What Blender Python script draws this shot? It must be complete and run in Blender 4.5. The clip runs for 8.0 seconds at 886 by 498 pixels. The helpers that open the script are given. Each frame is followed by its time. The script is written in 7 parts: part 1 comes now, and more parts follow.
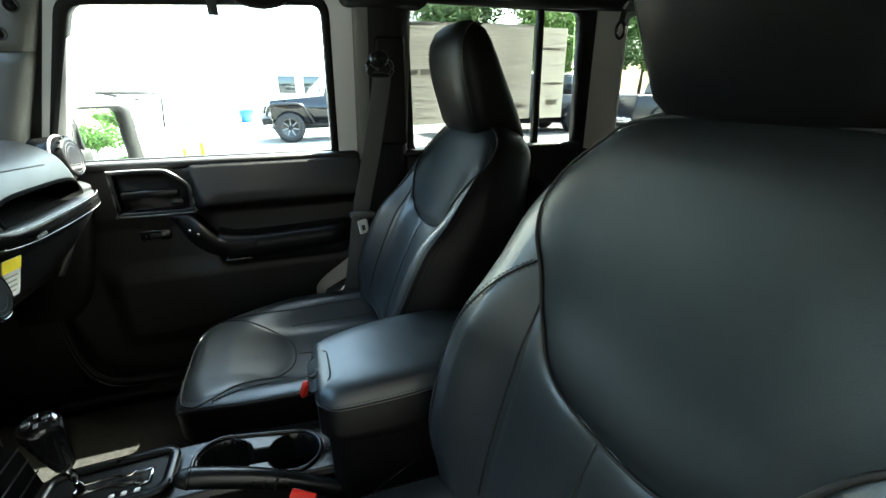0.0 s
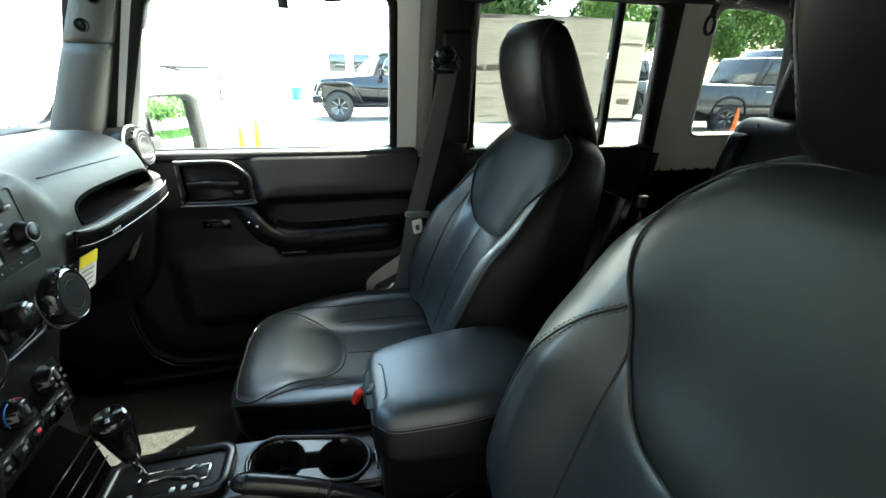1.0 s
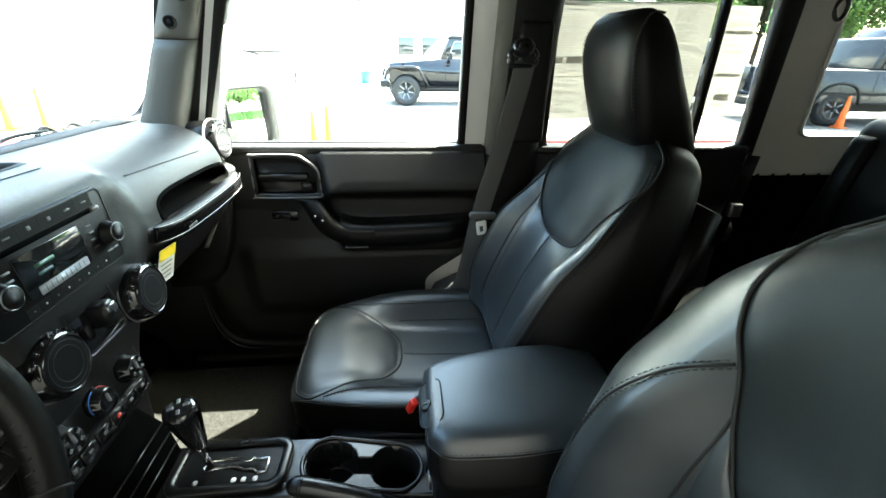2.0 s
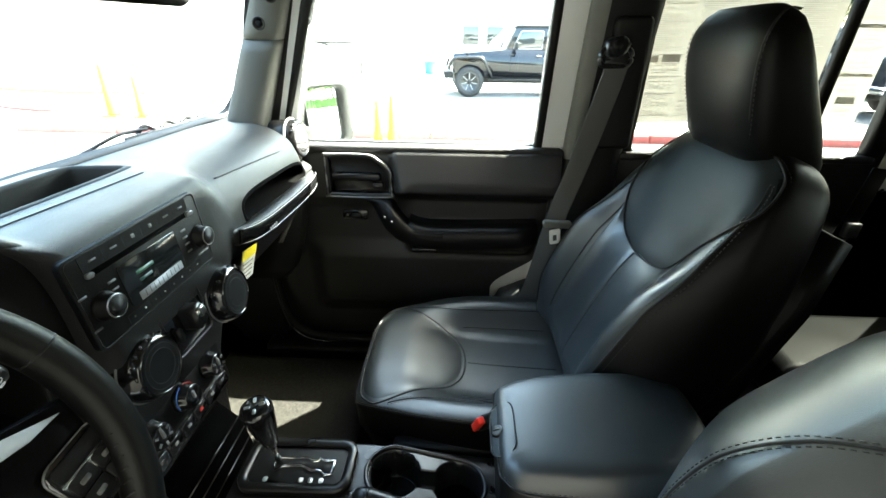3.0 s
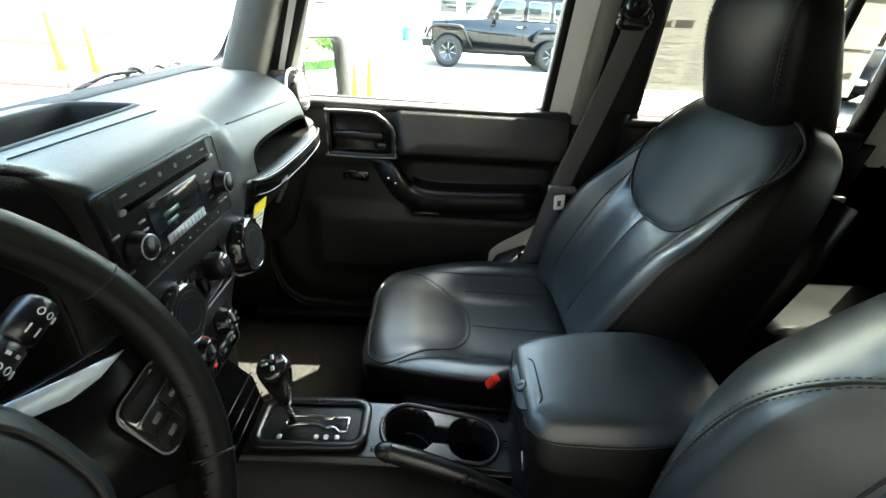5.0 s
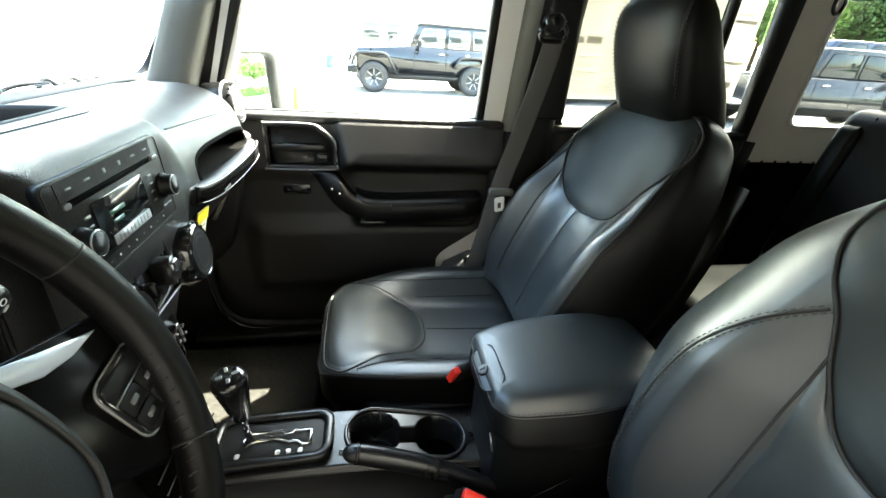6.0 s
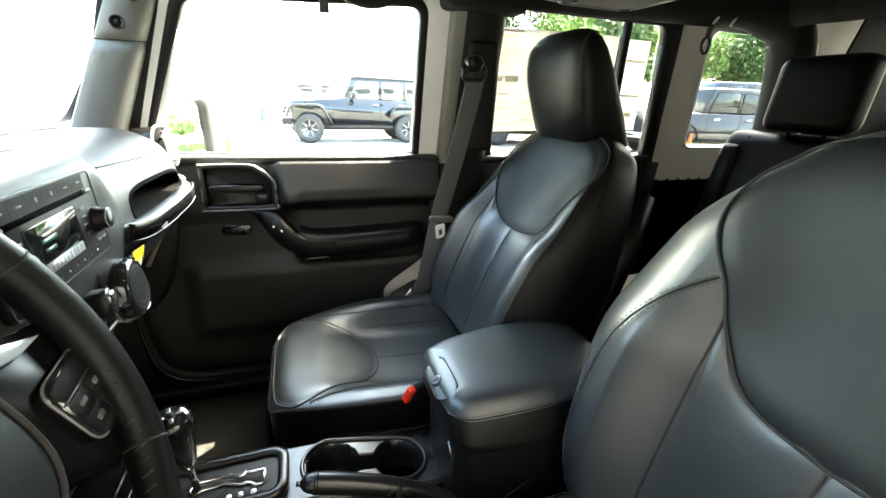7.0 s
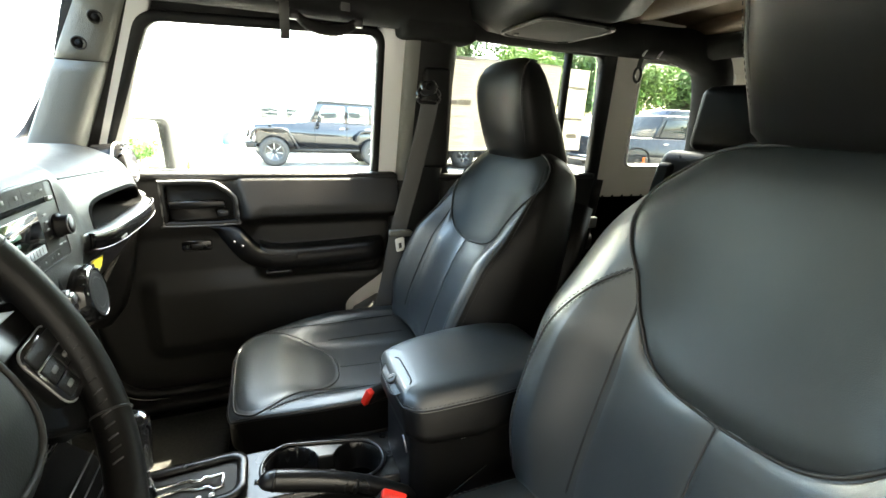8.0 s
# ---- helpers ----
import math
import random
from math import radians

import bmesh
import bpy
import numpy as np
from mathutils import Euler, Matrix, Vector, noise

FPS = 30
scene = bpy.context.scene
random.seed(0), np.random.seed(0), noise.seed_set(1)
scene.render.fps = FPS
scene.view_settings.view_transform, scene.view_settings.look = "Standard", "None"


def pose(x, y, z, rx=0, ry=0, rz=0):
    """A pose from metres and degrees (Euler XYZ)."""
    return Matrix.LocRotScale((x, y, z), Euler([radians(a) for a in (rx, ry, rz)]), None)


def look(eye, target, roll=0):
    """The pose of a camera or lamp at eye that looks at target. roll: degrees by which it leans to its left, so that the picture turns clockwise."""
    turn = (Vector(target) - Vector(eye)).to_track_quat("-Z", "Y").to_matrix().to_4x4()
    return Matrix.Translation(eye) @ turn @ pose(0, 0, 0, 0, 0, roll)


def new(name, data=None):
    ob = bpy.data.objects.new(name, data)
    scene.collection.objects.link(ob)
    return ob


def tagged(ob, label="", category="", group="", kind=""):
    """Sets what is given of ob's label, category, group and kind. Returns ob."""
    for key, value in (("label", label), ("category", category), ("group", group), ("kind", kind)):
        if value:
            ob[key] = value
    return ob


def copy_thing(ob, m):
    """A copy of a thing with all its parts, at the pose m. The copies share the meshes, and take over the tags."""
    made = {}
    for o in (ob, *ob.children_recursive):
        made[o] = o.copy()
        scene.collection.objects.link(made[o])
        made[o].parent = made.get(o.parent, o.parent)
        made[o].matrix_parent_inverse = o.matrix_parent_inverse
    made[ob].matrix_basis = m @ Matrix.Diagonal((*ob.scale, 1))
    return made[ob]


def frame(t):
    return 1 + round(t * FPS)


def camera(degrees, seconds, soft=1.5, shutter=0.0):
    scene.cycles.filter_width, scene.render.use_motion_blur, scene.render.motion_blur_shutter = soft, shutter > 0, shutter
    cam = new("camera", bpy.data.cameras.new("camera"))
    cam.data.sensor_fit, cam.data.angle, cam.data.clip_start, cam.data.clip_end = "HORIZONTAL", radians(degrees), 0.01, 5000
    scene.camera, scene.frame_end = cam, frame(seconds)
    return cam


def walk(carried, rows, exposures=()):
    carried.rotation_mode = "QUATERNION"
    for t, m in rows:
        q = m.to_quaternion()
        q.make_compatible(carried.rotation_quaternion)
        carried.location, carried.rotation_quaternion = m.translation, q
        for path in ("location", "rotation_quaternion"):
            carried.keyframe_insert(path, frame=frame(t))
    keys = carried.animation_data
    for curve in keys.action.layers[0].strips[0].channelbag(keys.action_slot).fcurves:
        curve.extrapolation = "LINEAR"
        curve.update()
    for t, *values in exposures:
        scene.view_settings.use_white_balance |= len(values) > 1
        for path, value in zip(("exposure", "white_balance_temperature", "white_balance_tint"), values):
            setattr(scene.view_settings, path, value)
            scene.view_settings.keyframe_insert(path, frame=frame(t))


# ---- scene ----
cam = camera(93.4, 8.0)
PATH = [
    (0, (0.31, -0.68, 1.425), (0.939, 1.078, 0.709), -0.2),
    (0.5, (0.297, -0.645, 1.445), (0.879, 1.112, 0.687), 1.3),
    (1, (0.279, -0.608, 1.467), (0.729, 1.173, 0.675), 1.3),
    (1.5, (0.281, -0.575, 1.478), (0.592, 1.215, 0.64), 1.3),
    (3, (0.23, -0.494, 1.512), (0.156, 1.291, 0.611), 0.6),
    (3.5, (0.209, -0.478, 1.504), (0.047, 1.272, 0.548), 1.0),
    (4, (0.188, -0.473, 1.499), (0.011, 1.259, 0.515), 1.1),
    (4.5, (0.164, -0.48, 1.486), (0.092, 1.239, 0.465), 2.5),
    (5.8, (0.115, -0.534, 1.454), (0.409, 1.218, 0.535), 4.3),
    (6, (0.111, -0.54, 1.443), (0.471, 1.215, 0.554), 4.2),
    (6.5, (0.107, -0.564, 1.422), (0.609, 1.198, 0.617), 4.1),
    (7, (0.107, -0.594, 1.416), (0.719, 1.182, 0.729), 2.3),
    (7.5, (0.112, -0.634, 1.409), (0.834, 1.123, 0.782), 3.0),
    (8, (0.113, -0.667, 1.406), (0.873, 1.091, 0.828), 2.7),
]
walk(cam, [(t, look(eye, target, roll)) for t, eye, target, roll in PATH], [(0, 5.15, 6700, -7), (0.5, 5.35, 6750, -7), (1, 5.48, 6780, -7), (1.5, 5.74, 6800, -6), (3, 5.85, 7100, -4), (4.5, 5.6, 7200, -4), (6, 6.25, 7400, -1), (8, 6.45, 7800, 1)])

# ---- light ----
SUN_EL, SUN_AZ = 50.1, 27.8      # degrees: height, and turn from +x towards +y
world = bpy.data.worlds.new("sky")
scene.world = world
world.use_nodes = True
wn = world.node_tree
sky = wn.nodes.new("ShaderNodeTexSky")
sky.sky_type, sky.sun_disc = "NISHITA", False
sky.sun_elevation, sky.sun_rotation = radians(SUN_EL), radians(90 - SUN_AZ)
sky.air_density, sky.dust_density = 1.0, 3.0
wn.nodes["Background"].inputs["Strength"].default_value = 0.15
wn.links.new(sky.outputs[0], wn.nodes["Background"].inputs["Color"])
sun_data = bpy.data.lights.new("sun", "SUN")
sun_data.energy, sun_data.angle, sun_data.color = 3.6, radians(0.5), (1.0, 0.97, 0.93)
sun = new("sun", sun_data)
sd = Vector((math.cos(radians(SUN_EL)) * math.cos(radians(SUN_AZ)), math.cos(radians(SUN_EL)) * math.sin(radians(SUN_AZ)), math.sin(radians(SUN_EL))))
sun.matrix_world = look(sd * 30, (0, 0, 0))


# ---- materials ----
def material(name, color, rough=0.5, metal=0.0, grain=0.0, grain_scale=400.0, blotch=0.0, blotch_scale=6.0, spec=0.5, coat=0.0, second=None, rough_var=0.0, voronoi=False, stretch=None, coat_rough=0.05):
    """A surface with fine relief (grain), large soft variation (blotch) towards a second colour, and uneven gloss."""
    m = bpy.data.materials.new(name)
    m.use_nodes = True
    nt = m.node_tree
    n, l = nt.nodes, nt.links
    b = n["Principled BSDF"]
    b.inputs["Base Color"].default_value = (*color, 1)
    b.inputs["Roughness"].default_value = rough
    b.inputs["Metallic"].default_value = metal
    b.inputs["Specular IOR Level"].default_value = spec
    b.inputs["Coat Weight"].default_value = coat
    b.inputs["Coat Roughness"].default_value = coat_rough
    co = n.new("ShaderNodeTexCoord")
    vec = co.outputs["Object"]
    if stretch:
        mp = n.new("ShaderNodeMapping")
        mp.inputs["Scale"].default_value = stretch
        l.new(vec, mp.inputs[0])
        vec = mp.outputs[0]
    if blotch > 0 or rough_var > 0:
        t = n.new("ShaderNodeTexNoise")
        t.inputs["Scale"].default_value, t.inputs["Detail"].default_value = blotch_scale, 6
        l.new(vec, t.inputs["Vector"])
        if blotch > 0:
            r = n.new("ShaderNodeMapRange")
            r.inputs["From Min"].default_value, r.inputs["From Max"].default_value, r.inputs["To Max"].default_value = 0.35, 0.68, blotch
            l.new(t.outputs["Fac"], r.inputs["Value"])
            mix = n.new("ShaderNodeMix")
            mix.data_type = "RGBA"
            mix.inputs[6].default_value = (*color, 1)
            mix.inputs[7].default_value = (*(second or tuple(c * 0.55 for c in color)), 1)
            l.new(r.outputs[0], mix.inputs[0])
            l.new(mix.outputs[2], b.inputs["Base Color"])
        if rough_var > 0:
            r2 = n.new("ShaderNodeMapRange")
            r2.inputs["To Min"].default_value, r2.inputs["To Max"].default_value = max(0.02, rough - rough_var), rough + rough_var
            r2.inputs["From Min"].default_value, r2.inputs["From Max"].default_value = 0.3, 0.7
            l.new(t.outputs["Fac"], r2.inputs["Value"])
            l.new(r2.outputs[0], b.inputs["Roughness"])
    if grain > 0:
        g = n.new("ShaderNodeTexVoronoi" if voronoi else "ShaderNodeTexNoise")
        g.inputs["Scale"].default_value = grain_scale
        l.new(vec, g.inputs["Vector"])
        bump = n.new("ShaderNodeBump")
        bump.inputs["Strength"].default_value, bump.inputs["Distance"].default_value = grain, 0.001
        l.new(g.outputs["Distance"] if voronoi else g.outputs["Fac"], bump.inputs["Height"])
        l.new(bump.outputs[0], b.inputs["Normal"])
    return m


def glass_material(name, tint=(1, 1, 1), share=0.06):
    """A thin pane: clear, with a weak mirror image."""
    m = bpy.data.materials.new(name)
    m.use_nodes = True
    n, l = m.node_tree.nodes, m.node_tree.links
    n.remove(n["Principled BSDF"])
    tr, gl, mx = n.new("ShaderNodeBsdfTransparent"), n.new("ShaderNodeBsdfGlossy"), n.new("ShaderNodeMixShader")
    tr.inputs[0].default_value = (*tint, 1)
    gl.inputs["Roughness"].default_value = 0.01
    mx.inputs[0].default_value = share
    l.new(tr.outputs[0], mx.inputs[1])
    l.new(gl.outputs[0], mx.inputs[2])
    l.new(mx.outputs[0], n["Material Output"].inputs[0])
    return m


def paper_material(name, color):
    """Thin paper, through which daylight shines."""
    m = material(name, color, 0.8, blotch=0.25, second=tuple(c * 0.9 for c in color))
    n, l = m.node_tree.nodes, m.node_tree.links
    tl, mx = n.new("ShaderNodeBsdfTranslucent"), n.new("ShaderNodeMixShader")
    tl.inputs[0].default_value = (*color, 1)
    mx.inputs[0].default_value = 0.5
    l.new(n["Principled BSDF"].outputs[0], mx.inputs[1])
    l.new(tl.outputs[0], mx.inputs[2])
    l.new(mx.outputs[0], n["Material Output"].inputs[0])
    return m


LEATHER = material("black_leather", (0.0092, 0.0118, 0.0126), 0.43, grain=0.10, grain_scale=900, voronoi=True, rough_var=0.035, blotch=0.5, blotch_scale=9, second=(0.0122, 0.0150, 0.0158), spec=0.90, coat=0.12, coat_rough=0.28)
LEATHER_PAD = material("black_perforated_leather", (0.0090, 0.0112, 0.0118), 0.47, grain=0.08, grain_scale=800, voronoi=True, rough_var=0.03, blotch=0.5, blotch_scale=7, second=(0.0115, 0.0135, 0.0140), spec=0.30)
LEATHER_SIDE = material("darker_black_cover", (0.0028, 0.0026, 0.0025), 0.42, grain=0.08, grain_scale=1100, voronoi=True, rough_var=0.03, spec=0.18)
BENCH = material("rear_seat_leather", (0.0028, 0.0028, 0.0028), 0.36, grain=0.08, grain_scale=1100, voronoi=True, rough_var=0.03, spec=0.10)
THREAD = material("grey_thread", (0.026, 0.026, 0.028), 0.7, grain=0.3)
SEAM = material("dark_seam", (0.006, 0.006, 0.006), 0.7)
DASH = material("dash_plastic", (0.006, 0.0062, 0.0064), 0.41, grain=0.45, grain_scale=900, voronoi=True, rough_var=0.06, blotch=0.3, second=(0.008, 0.0082, 0.0084), spec=0.36)
PLASTIC = material("black_plastic", (0.0036, 0.0036, 0.0038), 0.46, grain=0.30, grain_scale=800, voronoi=True, rough_var=0.06, spec=0.24)
DOORP = material("door_plastic", (0.0085, 0.0083, 0.0080), 0.46, grain=0.55, grain_scale=520, voronoi=True, rough_var=0.07, spec=0.5, blotch=0.35, blotch_scale=5, second=(0.0075, 0.0073, 0.0070))
GLOSS = material("gloss_black_plastic", (0.008, 0.008, 0.009), 0.12, rough_var=0.04, coat=0.5)
SATIN = material("satin_black_plastic", (0.006, 0.006, 0.0063), 0.30, grain=0.1, grain_scale=900, rough_var=0.05)
RUBBER = material("black_rubber", (0.0045, 0.0045, 0.0045), 0.58, grain=0.3, grain_scale=300, spec=0.3)
TRAYMAT = material("rubber_tray_mat", (0.012, 0.0128, 0.0126), 0.62, spec=0.22, grain=0.4, grain_scale=500)
# near-black for slots and trays: their inner shade is put into the colour
RECESSDARK = material("painted_recess_shade", (0.0007, 0.0007, 0.0007), 0.95, spec=0.03, grain=0.4, grain_scale=500)
GRILLE = material("dark_speaker_cloth", (0.012, 0.0115, 0.011), 0.75, grain=0.8, grain_scale=700, blotch=0.3)
SPECKLE = material("speckled_grey", (0.05, 0.05, 0.045), 0.9, grain=0.8, grain_scale=500, blotch=0.9, blotch_scale=260, second=(0.015, 0.015, 0.014))
PILLAR = material("grey_vinyl_trim", (0.115, 0.115, 0.103), 0.6, grain=0.5, grain_scale=500, voronoi=True, blotch=0.3)
BELT = material("belt_webbing", (0.060, 0.059, 0.056), 0.62, grain=0.8, grain_scale=900, stretch=(1, 1, 0.15), blotch=0.3)
CHROME = material("chrome", (0.75, 0.75, 0.76), 0.12, metal=1.0, rough_var=0.05)
SILVER = material("satin_silver", (0.45, 0.46, 0.47), 0.30, metal=1.0, rough_var=0.08)
TONGUE = material("pale_plated_steel", (0.86, 0.86, 0.84), 0.34, metal=0.05, rough_var=0.06)
DIM = material("dull_silver_edge", (0.24, 0.24, 0.24), 0.35, metal=0.6, rough_var=0.08)
DARKMETAL = material("dark_metal", (0.06, 0.06, 0.06), 0.35, metal=1.0, rough_var=0.1)
PAINT = material("white_body_paint", (0.78, 0.78, 0.76), 0.32, coat=0.4, blotch=0.15, second=(0.72, 0.72, 0.70))
CREAM = material("hardtop_inner_white", (0.76, 0.73, 0.67), 0.55, grain=0.3, grain_scale=250, blotch=0.3, second=(0.68, 0.65, 0.59))
HEADLINER = material("hardtop_underside", (0.15, 0.105, 0.068), 0.6, grain=0.5, grain_scale=120, blotch=0.6, blotch_scale=5, second=(0.10, 0.062, 0.036))
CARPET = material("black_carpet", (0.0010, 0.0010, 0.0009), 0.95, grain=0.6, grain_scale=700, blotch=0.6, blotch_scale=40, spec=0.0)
GLOVE = material("glove_box_plastic", (0.0030, 0.0032, 0.0040), 0.46, grain=0.25, grain_scale=900, voronoi=True, rough_var=0.05, spec=0.10)
SPOKE = material("piano_black_spoke", (0.003, 0.003, 0.0032), 0.22, rough_var=0.05, spec=0.14)
SILVERPAINT = material("satin_silver_paint", (0.54, 0.61, 0.70), 0.30, metal=0.25, rough_var=0.06, coat=0.3)
VENTDISC = material("matte_vent_disc", (0.0040, 0.0040, 0.0042), 0.7, grain=0.2, grain_scale=900, spec=0.12)
TRIMGREY = material("dark_grey_trim", (0.045, 0.044, 0.040), 0.62, grain=0.5, grain_scale=500, voronoi=True, blotch=0.3)
PADDING = material("roll_bar_cloth", (0.016, 0.0155, 0.015), 0.85, grain=0.9, grain_scale=650, blotch=0.5, blotch_scale=9, second=(0.010, 0.0098, 0.0095), spec=0.10)
MAT = material("grey_floor_mat", (0.013, 0.0125, 0.011), 0.95, grain=1.0, grain_scale=420, blotch=1.0, blotch_scale=170, second=(0.004, 0.0038, 0.0034), spec=0.1)
RED = material("red_plastic", (0.65, 0.025, 0.015), 0.35, rough_var=0.05)
WHITE = material("white_print", (0.75, 0.75, 0.75), 0.5)
GREYPRINT = material("grey_print", (0.12, 0.12, 0.12), 0.6)
PAPER = paper_material("beige_paper", (0.60, 0.585, 0.555))
PAPER2 = paper_material("white_paper", (0.74, 0.73, 0.69))
INK = material("faded_ink", (0.30, 0.26, 0.22), 0.8)
YELLOW = material("yellow_print", (0.80, 0.62, 0.03), 0.6)
SCREEN = material("dark_screen", (0.012, 0.014, 0.015), 0.10, coat=0.6)
SCREEN2 = material("grey_label", (0.30, 0.32, 0.34), 0.4)
BLUEP = material("blue_plastic", (0.02, 0.13, 0.42), 0.4, rough_var=0.05, blotch=0.2)
BLUEMARK = material("blue_mark", (0.05, 0.2, 0.7), 0.5)
GLASS = glass_material("window_glass", (0.76, 0.79, 0.78), 0.03)
TINTED = glass_material("tinted_rear_glass", (0.40, 0.41, 0.40), 0.04)
DARKGLASS = material("tinted_glass", (0.015, 0.02, 0.022), 0.05, spec=0.8)
MIRROR = material("mirror_glass", (0.85, 0.88, 0.88), 0.01, metal=1.0)
ASPHALT = material("sunlit_asphalt_lot", (0.19, 0.187, 0.18), 0.9, grain=0.8, grain_scale=60, blotch=0.7, blotch_scale=0.6, second=(0.15, 0.147, 0.14))
CONCRETE = material("pale_concrete", (0.55, 0.53, 0.50), 0.85, grain=0.6, grain_scale=80, blotch=0.5, blotch_scale=1.2, second=(0.45, 0.43, 0.40))
KERBRED = material("red_kerb_paint", (0.50, 0.10, 0.09), 0.7, grain=0.5, grain_scale=60, blotch=0.6, blotch_scale=9, second=(0.42, 0.20, 0.17))
BRICK = material("planter_soil", (0.34, 0.17, 0.09), 0.9, grain=0.8, grain_scale=60, blotch=0.7, blotch_scale=4, second=(0.25, 0.13, 0.07))
WALLWHITE = material("white_stucco", (0.80, 0.80, 0.78), 0.8, grain=0.4, grain_scale=60, blotch=0.3, blotch_scale=0.8, second=(0.72, 0.72, 0.70))
DARKWALL = material("dark_blocking_wall", (0.045, 0.044, 0.042), 0.85, grain=0.4, grain_scale=60, blotch=0.5, blotch_scale=0.8)
WALLBLUE = material("pale_blue_panel", (0.45, 0.58, 0.68), 0.6, blotch=0.3, blotch_scale=2)
CARBLACK = material("black_car_paint", (0.006, 0.0065, 0.008), 0.15, coat=0.3, spec=0.3, blotch=0.3, blotch_scale=2)
CARGREY = material("dark_grey_car_paint", (0.030, 0.031, 0.034), 0.22, coat=0.3, blotch=0.2)
CARBLUE = material("dark_blue_car_paint", (0.02, 0.03, 0.06), 0.15, coat=1.0, blotch=0.2)
CARWHITE = material("white_car_paint", (0.75, 0.75, 0.74), 0.25, coat=0.6, blotch=0.1)
TYRE = material("tyre_rubber", (0.010, 0.010, 0.010), 0.75, grain=0.5, grain_scale=60)
CONEY = material("yellow_cone_plastic", (0.80, 0.56, 0.015), 0.5, blotch=0.3, blotch_scale=8)
CONEO = material("orange_cone_plastic", (0.85, 0.16, 0.02), 0.5, blotch=0.3, blotch_scale=8)
BARK = material("bark", (0.10, 0.07, 0.05), 0.9, grain=1.0, grain_scale=40, blotch=0.6)
LEAF = material("leaf_green", (0.20, 0.32, 0.07), 0.6, blotch=0.8, blotch_scale=3, second=(0.05, 0.10, 0.015))
LEAFDARK = material("leaf_dark_green", (0.11, 0.19, 0.05), 0.6, blotch=0.8, blotch_scale=2, second=(0.02, 0.045, 0.015))
GRASS = material("grass_blades", (0.10, 0.19, 0.03), 0.8, blotch=0.8, blotch_scale=3)


# ---- shape helpers ----
def smooth(t):
    t = min(1.0, max(0.0, t))
    return t * t * (3 - 2 * t)


def lerp(a, b, t):
    return a + (b - a) * t


def table(x, pts):
    """Value at x on a smooth curve through (x, y) pairs, without overshoot."""
    if x <= pts[0][0]:
        return pts[0][1]
    if x >= pts[-1][0]:
        return pts[-1][1]
    k = 0
    while x > pts[k + 1][0]:
        k += 1

    def slope(i):
        if i <= 0 or i >= len(pts) - 1:
            return 0.0 if len(pts) < 3 else (pts[min(i + 1, len(pts) - 1)][1] - pts[max(i - 1, 0)][1]) / (pts[min(i + 1, len(pts) - 1)][0] - pts[max(i - 1, 0)][0])
        a = (pts[i][1] - pts[i - 1][1]) / (pts[i][0] - pts[i - 1][0])
        b = (pts[i + 1][1] - pts[i][1]) / (pts[i + 1][0] - pts[i][0])
        return 0.0 if a * b <= 0 else 2 * a * b / (a + b)
    (x0, y0), (x1, y1) = pts[k], pts[k + 1]
    h = x1 - x0
    t = (x - x0) / h
    return y0 * (1 + 2 * t) * (1 - t) ** 2 + h * slope(k) * t * (1 - t) ** 2 + y1 * t * t * (3 - 2 * t) + h * slope(k + 1) * t * t * (t - 1)


def part(name, bm, mat, parent=None, label="", flat=False):
    me = bpy.data.meshes.new(name)
    bmesh.ops.recalc_face_normals(bm, faces=bm.faces[:])
    bm.to_mesh(me)
    bm.free()
    me.materials.append(mat)
    if not flat:
        me.shade_smooth()
    ob = new(name, me)
    if parent is not None:
        ob.parent = parent
    if label:
        ob["label"] = label
    return ob


def thing(name, label, category, group="", kind="", at=(0, 0, 0)):
    ob = new(name)
    ob.location = at
    ob.empty_display_size = 0.05
    return tagged(ob, label, category, group, kind)


def join(*bms):
    out = bms[0]
    for b in bms[1:]:
        me = bpy.data.meshes.new("joined")
        b.to_mesh(me)
        out.from_mesh(me)
        bpy.data.meshes.remove(me)
        b.free()
    return out


def place(bm, m):
    bmesh.ops.transform(bm, matrix=m, verts=bm.verts[:])
    return bm


def box(x0, x1, y0, y1, z0, z1, r=0.006, seg=2):
    bm = bmesh.new()
    bmesh.ops.create_cube(bm, size=1)
    bmesh.ops.transform(bm, matrix=Matrix.LocRotScale(((x0 + x1) / 2, (y0 + y1) / 2, (z0 + z1) / 2), None, (x1 - x0, y1 - y0, z1 - z0)), verts=bm.verts[:])
    if r > 0:
        r = min(r, 0.49 * min(x1 - x0, y1 - y0, z1 - z0))
        bmesh.ops.bevel(bm, geom=bm.edges[:], offset=r, segments=seg, profile=0.5, affect="EDGES")
    return bm


def loft(rings, cap=True, closed=True):
    bm = bmesh.new()
    rows = [[bm.verts.new(p) for p in ring] for ring in rings]
    n = len(rows[0])
    for a, b in zip(rows, rows[1:]):
        for i in range(n if closed else n - 1):
            j = (i + 1) % n
            bm.faces.new((a[i], a[j], b[j], b[i]))
    if cap:
        bm.faces.new(rows[0][::-1])
        bm.faces.new(rows[-1])
    return bm


